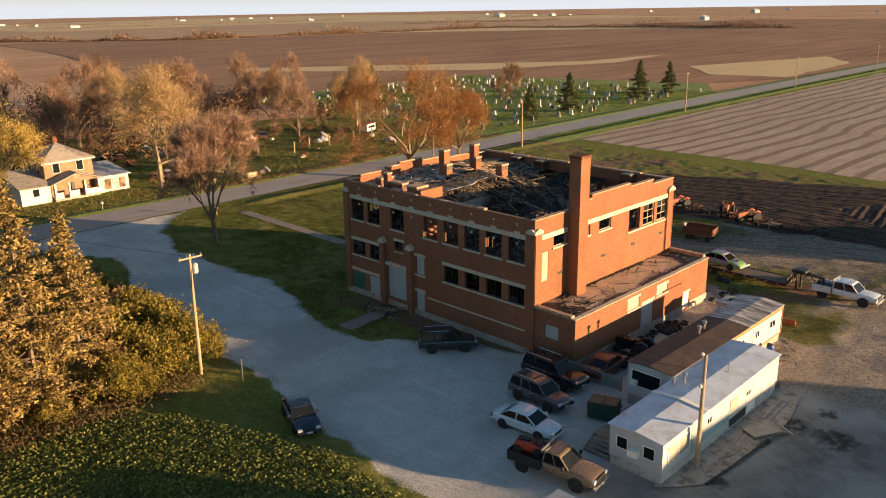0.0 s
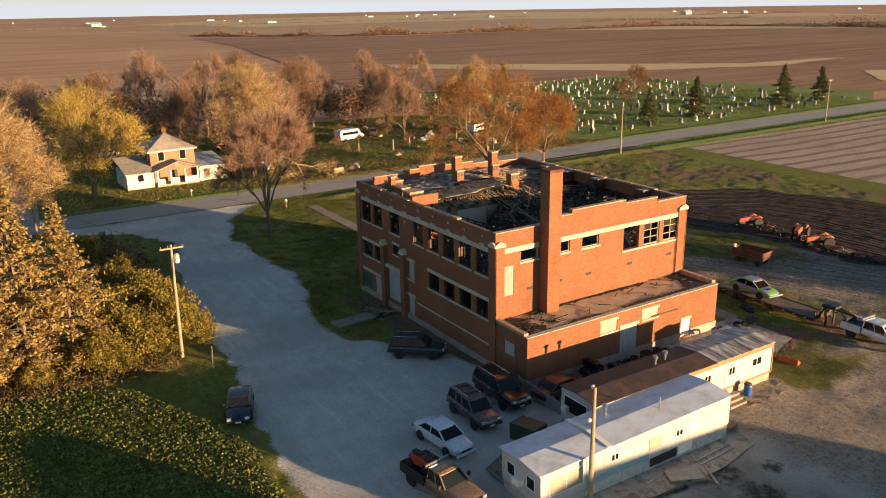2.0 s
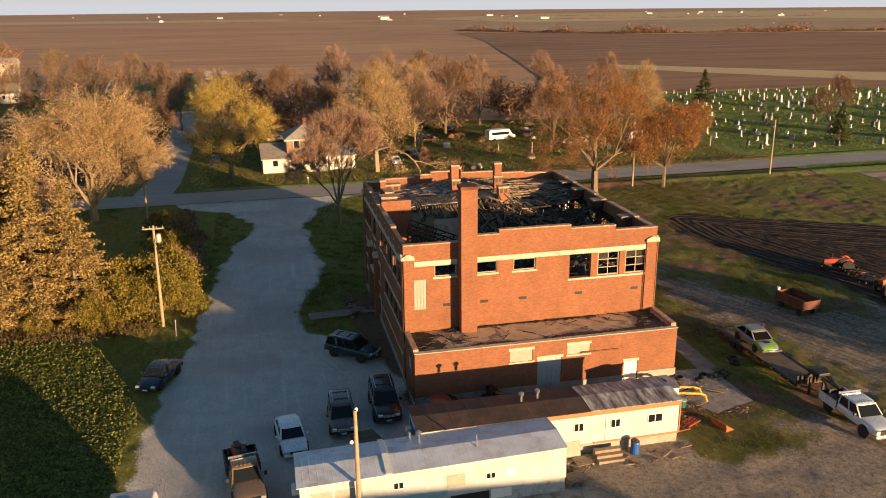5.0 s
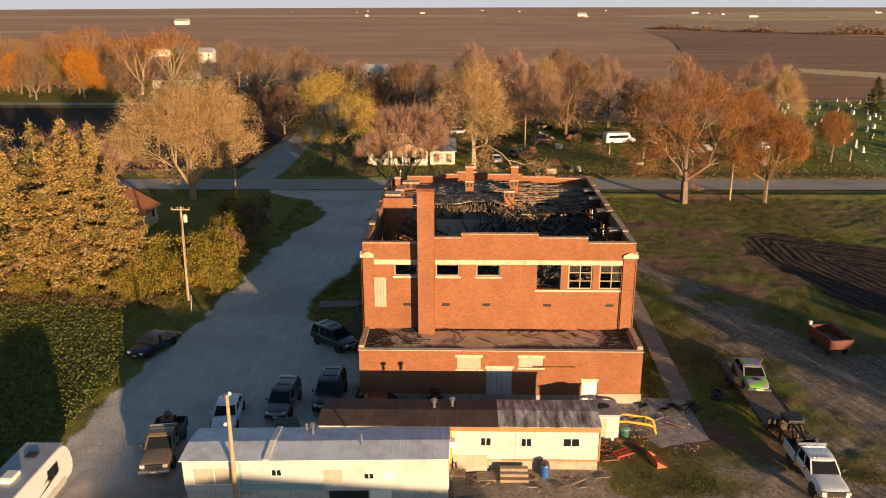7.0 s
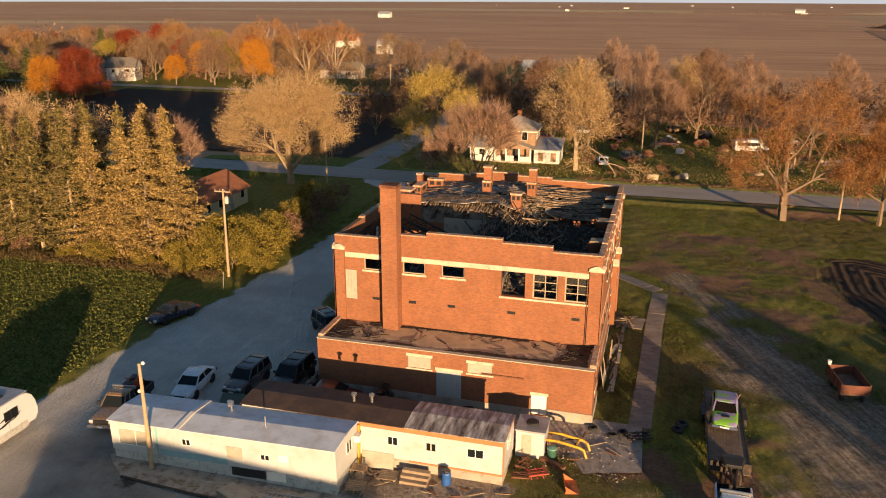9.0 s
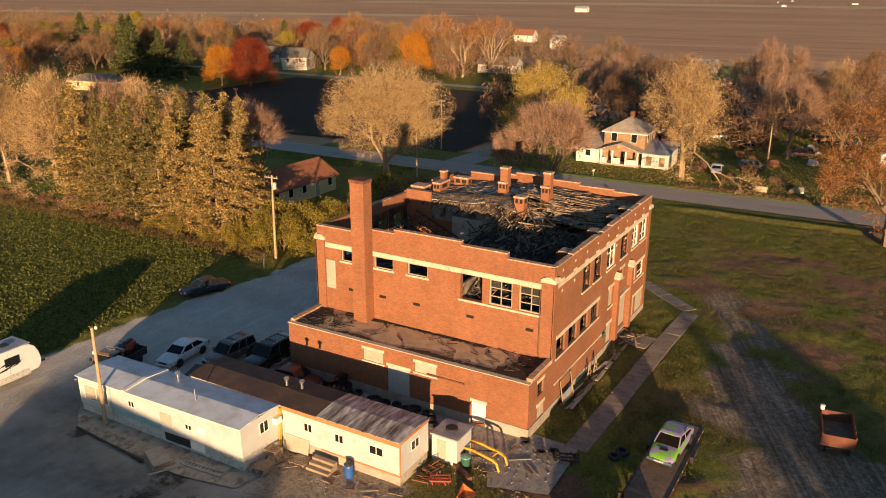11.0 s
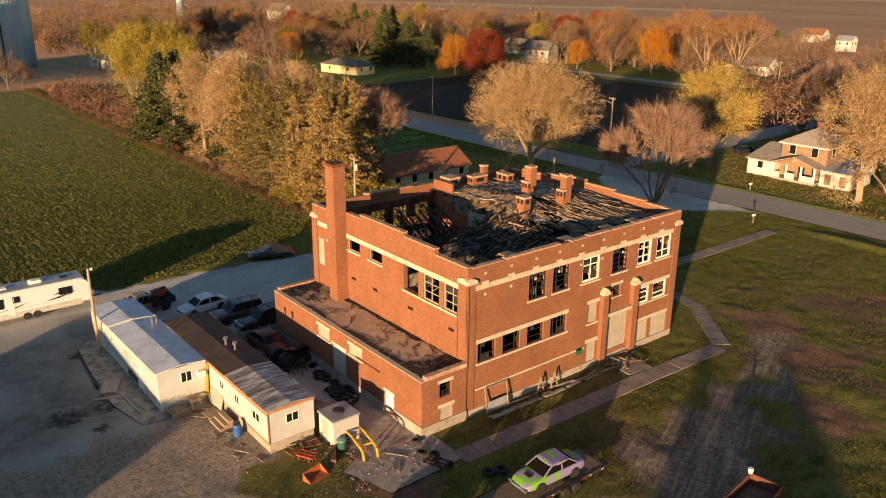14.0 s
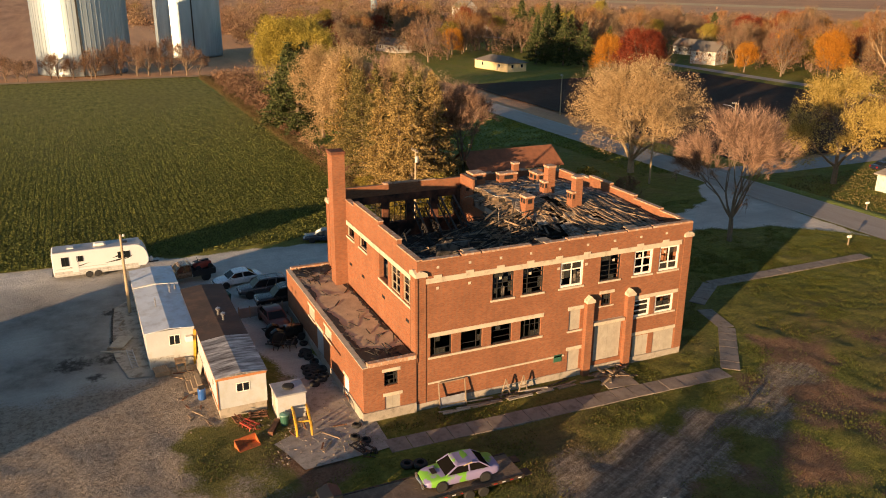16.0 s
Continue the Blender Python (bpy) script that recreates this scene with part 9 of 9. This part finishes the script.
def house(x, y, rz, w, d, h, roof_h, wall_mat, roof_mat, label, gable=False, name="house", windows=3, chimney=False):
    c = thing(name, x, y, 0, rz, label, "house")
    part("wall", Mesh().box(-w / 2, -d / 2, -0.2, w / 2, d / 2, h), wall_mat, c)
    if gable:
        part("gable", Mesh().prism([(-d / 2, h), (d / 2, h), (0, h + roof_h)], -w / 2, w / 2, "x"), wall_mat, c)
        m = Mesh()
        o = 0.4
        k = roof_h / (d / 2)
        for s in (-1, 1):
            m.add([(-w / 2 - o, s * (d / 2 + o), h - o * k + 0.02), (w / 2 + o, s * (d / 2 + o), h - o * k + 0.02), (w / 2 + o, 0, h + roof_h + 0.02), (-w / 2 - o, 0, h + roof_h + 0.02),
                   (-w / 2 - o, s * (d / 2 + o), h - o * k + 0.17), (w / 2 + o, s * (d / 2 + o), h - o * k + 0.17), (w / 2 + o, 0, h + roof_h + 0.17), (-w / 2 - o, 0, h + roof_h + 0.17)],
                  [(0, 1, 2, 3), (4, 5, 6, 7), (0, 1, 5, 4), (1, 2, 6, 5), (2, 3, 7, 6), (3, 0, 4, 7)])
        part("roof", m, roof_mat, c)
    else:
        part("roof", hip(Mesh(), -w / 2, -d / 2, w / 2, d / 2, h, h + roof_h), roof_mat, c)
    for s in (-1, 1):
        for k in range(windows):
            u = -w / 2 + w * (k + 0.5) / windows
            small_window(c, "x", s * d / 2, s, u, h * 0.42 if h < 4 else h - 1.8, 0.9, 1.1, WHITE_PAINT, 1)
        for k in range(2):
            small_window(c, "y", s * w / 2, s, -d / 4 + k * d / 2, h * 0.42 if h < 4 else h - 1.8, 0.9, 1.1, WHITE_PAINT, 1)
    part("door", box_on("x", -d / 2, -1, -0.45 + w * 0.2, 0.45 + w * 0.2, 0.1, 2.1, 0.03), BOARD, c)
    if chimney:
        part("chimney", Mesh().box(-0.3, -0.3, h, 0.3, 0.3, h + roof_h + 0.9), BRICK, c)
    return c


BROWN_BOARDS = plain("bare brown weatherboards", (0.24, 0.155, 0.095), 0.85, vary=0.25, scale=0.9, stain=(0.42, 0.34, 0.25), stain_at=(0.55, 0.75))
ROOF_PALE = plain("pale grey old shingles", (0.33, 0.29, 0.25), 0.85, vary=0.2, scale=0.8, stain=(0.16, 0.12, 0.09), stain_at=(0.5, 0.75))
fh = thing("farmhouse", 44.8, 130.3, 0, 2, "old two-storey farmhouse with bare brown boards and white wings", "house")
part("wall", Mesh().box(-3.7, -3.7, -0.2, 3.7, 3.7, 5.7), BROWN_BOARDS, fh)
part("roof", hip(Mesh(), -3.7, -3.7, 3.7, 3.7, 5.7, 8.0), ROOF_PALE, fh, "pale grey hip roof")
part("eave", Mesh().box(-4.12, -4.12, 5.42, 4.12, 4.12, 5.54), WHITE_PAINT, fh, "white painted eave")
part("chimney", Mesh().box(-0.3, 0.2, 6.5, 0.4, 0.9, 8.9), BRICK, fh)
for u in (-1.9, 1.7):
    small_window(fh, "x", -3.7, -1, u, 3.9, 1.0, 1.5, WHITE_PAINT, 1)
for v in (-1.6, 1.6):
    small_window(fh, "y", 3.7, 1, v, 3.9, 1.0, 1.4, WHITE_PAINT, 1)
    small_window(fh, "y", -3.7, -1, v, 3.9, 1.0, 1.4, WHITE_PAINT, 1)
# porch under a low gable, with a broken white balustrade
part("porch_floor", Mesh().box(-3.6, -6.3, -0.1, 3.4, -3.72, 0.35), CONCRETE, fh)
for sx in (-1, 1):
    part("porch_roof", Mesh().add([(-0.1, -6.7, 3.95), (-0.1, -3.72, 3.95), (-0.1 + sx * 4.0, -3.72, 2.6), (-0.1 + sx * 4.0, -6.7, 2.6), (-0.1, -6.7, 4.07), (-0.1, -3.72, 4.07), (-0.1 + sx * 4.0, -3.72, 2.72), (-0.1 + sx * 4.0, -6.7, 2.72)],
                                 [(3, 2, 1, 0), (4, 5, 6, 7), (0, 1, 5, 4), (1, 2, 6, 5), (2, 3, 7, 6), (3, 0, 4, 7)]), ROOF_PALE, fh)
part("porch_gable", Mesh().prism([(-3.6, 2.66), (3.4, 2.66), (-0.1, 3.86)], -6.3, -6.2, "y"), BROWN_BOARDS, fh)
for u in (-3.4, -1.3, 1.1, 3.2):
    part("porch_post", Mesh().box(u - 0.12, -6.3, 0.3, u + 0.12, -6.06, 2.66), WHITE_PAINT, fh)
for u0, u1, z1 in ((-3.2, -2.3, 1.3), (-1.1, 0.1, 1.35), (1.3, 3.0, 1.25)):
    part("balustrade", Mesh().box(u0, -6.25, 0.35, u1, -6.12, z1), HOUSE_WHITE, fh, "white boarded balustrade")
part("porch_door", Mesh().box(-0.5, -3.76, 0.35, 0.5, -3.7, 2.4), BLACK, fh)
part("west_wing", Mesh().box(-8.2, -5.6, -0.1, -3.75, 1.5, 2.7), HOUSE_WHITE, fh, "white single-storey wing")
part("west_wing_roof", Mesh().prism([(-6.1, 2.5), (1.9, 4.2), (1.9, 4.32), (-6.1, 2.66)], -8.5, -3.76, "x"), ROOF_PALE, fh)
small_window(fh, "x", -5.6, -1, -6.0, 1.2, 0.9, 1.1, WHITE_PAINT, 1)
part("east_wing", Mesh().box(3.75, -5.4, -0.1, 8.4, 2.0, 2.6), HOUSE_WHITE, fh, "white single-storey wing")
part("east_wing_roof", Mesh().prism([(-5.8, 2.45), (2.3, 3.5), (2.3, 3.62), (-5.8, 2.6)], 3.76, 8.7, "x"), GALV, fh)
for u in (5.0, 7.3):
    part("wing_opening", Mesh().box(u - 0.5, -5.44, 0.4, u + 0.5, -5.4, 2.0), BROWN_BOARDS, fh)
house(9.0, 76.9, 90, 15.2, 7.0, 2.5, 2.1, CREAM, SHINGLE, "low cream bungalow with reddish brown roof", True, name="bungalow", windows=5)
for x, y, rz, w, d, h, rh, wm, rm, g, lab in (
        (-46, 262, 4, 15, 8, 3.2, 2.6, HOUSE_WHITE, SHINGLE_GREY, True, "white house with grey roof in the village"),
        (-28, 268, 4, 10, 7, 2.6, 2.0, HOUSE_WHITE, SHINGLE_GREY, True, "small white house in the village"),
        (-118, 232, 20, 10, 9, 4.8, 3.0, HOUSE_WHITE, SHINGLE_GREY, True, "white gabled house among trees"),
        (-205, 262, 10, 11, 9, 5, 3.2, HOUSE_WHITE, SHINGLE_GREY, True, "white gabled house among trees"),
        (-267, 214, -10, 14, 9, 3.6, 3.2, HOUSE_WHITE, P_RED, True, "white house with red roof"),
        (-128, 150, 10, 18, 8, 2.8, 1.8, CREAM, SHINGLE_GREY, False, "low cream house beside the road"),
        (-240, 175, 0, 24, 10, 3.5, 2.2, HOUSE_WHITE, GALV, True, "long white shed among trees"),
        (-457, 297, 12, 16, 12, 8, 5, HOUSE_WHITE, SHINGLE_GREY, True, "white gabled house among trees"),
        (-160, 300, 0, 12, 9, 4.5, 3, HOUSE_WHITE, SHINGLE_GREY, True, "white gabled house among trees"),
        (-90, 300, 0, 14, 9, 3.2, 2.6, HOUSE_WHITE, SHINGLE_GREY, True, "white house at the village edge"),
        (20, 300, 0, 9, 6, 3, 2, HOUSE_WHITE, GALV, True, "small white shed at the field's edge"),
        (-190, 92, 5, 20, 9, 3.0, 2.0, HOUSE_WHITE, GALV, True, "long white building near the grain bins"),
        (-202, 140, 8, 16, 8, 3.0, 2.2, HOUSE_WHITE, SHINGLE_GREY, True, "white house with grey roof among trees"),
        (-276, 194, 15, 12, 9, 4.6, 3.0, HOUSE_WHITE, SHINGLE_GREY, True, "white gabled house among trees"),
        (-150, 252, 12, 13, 8, 3.4, 2.6, HOUSE_WHITE, SHINGLE_GREY, True, "white house with grey roof in the village"),
        (-213, 332, 0, 14, 9, 3.4, 2.6, HOUSE_WHITE, SHINGLE_GREY, True, "pale house at the village edge"),
        (-74, 387, 0, 7, 6, 5.0, 2.0, HOUSE_WHITE, GALV, True, "tall narrow white shed at the field's edge"),
        (-115, 437, 0, 12, 8, 4.0, 3.0, HOUSE_WHITE, SHINGLE, True, "white farmhouse with brown roof beyond the village"),
        (-330, 1103, 0, 18, 10, 5, 3, HOUSE_WHITE, GALV, True, "white barn far off in the fields"),
        (1500, 1300, 20, 36, 14, 6, 4, HOUSE_WHITE, GALV, True, "white barn far off in the fields"),
        (1640, 1250, 0, 14, 9, 4, 3, HOUSE_WHITE, GALV, True, "white farm building far off"),
        (1200, 620, 0, 14, 9, 4, 3, HOUSE_WHITE, GALV, True, "white farm building far off"),
        (2000, 900, 0, 26, 12, 5, 4, HOUSE_WHITE, GALV, True, "white barn far off in the fields"),
        (300, 1700, 0, 18, 10, 5, 3, HOUSE_WHITE, GALV, True, "white barn far off in the fields")):
    c = house(x, y, rz, w, d, h, rh, wm, rm, lab, g, windows=2)
    r = math.hypot(x - 60, y - 60)
    if r > 350:
        c.location.z = -0.25 - (r - 350) * 0.0022

# junk across the road: trailers, boat, wrecks
jt = thing("camper_shell", 88.0, 148.0, 0, 12, "old white camper in the yard across the road", "camper")
part("shell", hull([(-3.2, 0.5, 2.2, 1.1), (-2.9, 0.4, 2.5, 1.2), (1.8, 0.4, 2.5, 1.2), (2.6, 0.5, 1.4, 1.1), (3.4, 0.5, 1.1, 1.0)]), P_RV, jt, round_edges=0.05)
part("window_band", Mesh().box(-2.6, -1.22, 1.4, 1.6, 1.22, 2.0), GLASS, jt)
for ax in (-1.8, 2.3):
    for sy in (-1, 1):
        wheel(jt, ax, sy * 1.05, 0.36, 0.22)
ct = thing("cargo_trailer", 116.0, 140.0, 0, 20, "small white trailer with a red roof across the road", "trailer")
part("box", Mesh().box(-1.9, -1.0, 0.5, 1.9, 1.0, 2.1), P_RV, ct, round_edges=0.05)
part("roof", Mesh().box(-2.0, -1.1, 2.1, 2.0, 1.1, 2.2), P_RED, ct)
part("window_band", Mesh().box(-1.4, -1.02, 1.2, 1.4, 1.02, 1.6), GLASS, ct)
for sy in (-1, 1):
    wheel(ct, 0, sy * 1.02, 0.36, 0.2)
wrecks = (P_WHITE, P_GREY, P_MAROON, P_BLUE, P_TAN)
for k, (x, y, rz) in enumerate(((61, 128, 100), (66, 133, 40), (72, 150, 10), (80, 162, 70), (62, 152, 120), (54, 160, 20), (96, 152, 60), (46, 150, 0), (28, 138, 80), (74, 168, 30), (40, 160, 15))):
    car("yard_car", x, y, rz, ("sedan", "suv")[k % 2], wrecks[k % 5], "old car parked in the yard across the road")
rng = random.Random(808)
for k in range(34):
    x, y = rng.uniform(58, 126), rng.uniform(115.5, 158)
    plant_tree(brush, x, y, "reddish dry brush in the yard across the road", x * 71 % 360, rng.uniform(0.35, 0.8), name="shrub", category="shrub", group="brush across the road")
SIGNMAT = plain("pale sign board", (0.5, 0.42, 0.30), 0.8)
sg = thing("yard_sign", 70.3, 115.6, 0, 0, "small pale sign frame beside the road", "sign")
part("board", Mesh().box(-0.9, -0.05, 0.35, 0.9, 0.05, 1.2), SIGNMAT, sg)
for sx in (-1, 1):
    part("post", Mesh().box(sx * 0.8 - 0.05, -0.06, 0, sx * 0.8 + 0.05, 0.06, 1.3), TIMBER, sg)
for k in range(30):
    x, y = rng.uniform(60, 118), rng.uniform(117, 160)
    s = rng.uniform(0.4, 1.3)
    solo("scrap_lump", hull([(-s, 0, 0.3 * s, 0.5 * s), (-0.2 * s, 0, 0.9 * s, 0.7 * s), (0.6 * s, 0, 0.5 * s, 0.6 * s), (s, 0, 0.25 * s, 0.3 * s)]), (RUST, TIMBER, GALV, BOARD)[k % 4], pose(x, y, 0, 0, 0, rng.uniform(0, 360)), "heap of scrap in the yard across the road", "scrap heap", "scrap heaps across the road")
for k in range(9):
    solo("fence_post", Mesh().tube([(0, 0, 0), (0.05, 0, 2.2)], [0.16, 0.14], 8), WOODPOLE, pose(84 + k * 5.5 + rng.uniform(-1, 1), 132 + rng.uniform(-3, 6), 0), "stout wooden post in the grass across the road", "post", "posts across the road")

# cemetery stones
STONES = [plain("white marble", (0.72, 0.68, 0.60), 0.6), plain("grey granite", (0.34, 0.33, 0.32), 0.5), plain("pinkish granite", (0.42, 0.30, 0.25), 0.5), plain("dark granite", (0.10, 0.11, 0.13), 0.4)]


def stone_mesh(kind, mat):
    m = Mesh().box(-0.5, -0.25, 0, 0.5, 0.25, 0.2)
    if kind == 0:
        m.prism([(-0.4, 0.2), (0.4, 0.2), (0.4, 0.85), (0.25, 1.0), (0.0, 1.05), (-0.25, 1.0), (-0.4, 0.85)], -0.1, 0.1, "y")
    elif kind == 1:
        m.box(-0.22, -0.22, 0.2, 0.22, 0.22, 1.5, taper=0.06).box(-0.2, -0.2, 1.5, 0.2, 0.2, 1.9, taper=0.17)
    else:
        m.box(-0.6, -0.14, 0.2, 0.6, 0.14, 0.8, taper=0.03)
    return m.data("gravestone", mat)


grave_meshes = [(stone_mesh(k, mt), mt) for k in range(3) for mt in STONES]
cnt = 0
for row_y in np.arange(122.5, 222, 5.2):
    x = 134 + rng.uniform(0, 3)
    while x < 238 and cnt < 430:
        if rng.random() < 0.62 and not (x > 228 - (row_y - 122) * 0.05 and row_y > 215):
            me, mt = rng.choice(grave_meshes[:4] * 3 + grave_meshes[4:8] + grave_meshes[8:] * 3)
            s = rng.uniform(0.75, 1.35)
            solo("gravestone", me, mt, pose(x, row_y + rng.uniform(-0.8, 0.8), 0.02, 0, 0, 90 + rng.uniform(-5, 5)) @ Matrix.Scale(s, 4), "weathered gravestone on cemetery grass", "gravestone", "cemetery gravestones")
            cnt += 1
        x += rng.uniform(2.6, 6.5)


# grain bins
def bin_build(nt, b):
    geo = nt.nodes.new("ShaderNodeNewGeometry")
    sep = nt.nodes.new("ShaderNodeSeparateXYZ")
    nt.links.new(geo.outputs["Position"], sep.inputs[0])
    nt.links.new(ramp(nt, noise_at(nt, 0.3, 4, squash=(1, 1, 0.2)), (0.3, (0.33, 0.40, 0.46)), (0.7, (0.46, 0.53, 0.59))), b.inputs["Base Color"])
    b.inputs["Metallic"].default_value = 0.6
    b.inputs["Roughness"].default_value = 0.42


BIN = material("galvanised bin steel", bin_build)


def grain_bin(x, y, r, h, label):
    c = thing("grain_bin", x, y, 0, 0, label, "grain bin")
    n = 28
    prof = []
    for k in range(n + 1):
        prof += [(r + (0.05 if k % 2 else -0.02), h * k / n)]
    part("wall", Mesh().lathe(prof, 72), BIN, c, smooth=True)
    part("roof", Mesh().lathe([(r + 0.3, h), (r * 0.12, h + r * 0.5), (r * 0.1, h + r * 0.5 + 0.8)], 40), BIN, c)
    for k in range(60):
        a = k * math.pi / 30
        part("stiffener", Mesh().box(-0.06, -0.05, 0, 0.03, 0.05, h, pose((r + 0.06) * math.cos(a), (r + 0.06) * math.sin(a), 0, 0, 0, math.degrees(a))), BIN, c)
    part("ladder", Mesh().box(r + 0.3, -0.25, 0, r + 0.4, 0.25, h), STEEL_DARK, c)
    return c


grain_bin(-166, 21, 13.0, 24, "huge galvanised steel grain bin")
grain_bin(-212, 60, 12.0, 26, "huge galvanised steel grain bin")
grain_bin(-196, 34, 3.5, 26, "slim galvanised steel grain bin between the large ones")
wt = thing("water_tower", -600, 275, 0, 0, "pale blue village water tower far off", "water tower")
TOWER = plain("pale blue tower paint", (0.30, 0.50, 0.62), 0.5)
part("shaft", Mesh().tube([(0, 0, -2), (0, 0, 30)], [3.0, 2.6], 20), TOWER, wt)
part("tank", Mesh().lathe([(2.6, 28), (7, 32), (8, 36), (7, 40), (2, 43)], 24), TOWER, wt)
# far scattered farmsteads
for k in range(40):
    ang, r = rng.uniform(-0.2, 1.9), rng.uniform(1400, 2900)
    x, y = 60 + r * math.cos(ang), 60 + r * math.sin(ang)
    s = rng.uniform(4, 9)
    solo("far_farm_building", Mesh().prism([(-s * 0.4, 0), (s * 0.4, 0), (s * 0.4, s * 0.3), (0, s * 0.5), (-s * 0.4, s * 0.3)], -s, s, "x"), (HOUSE_WHITE, GALV, HOUSE_WHITE)[k % 3], pose(x, y, -0.25 - (r - 350) * 0.0022, 0, 0, rng.choice((0, 90))), "pale farm building near the horizon", "farm building", "far farm buildings")
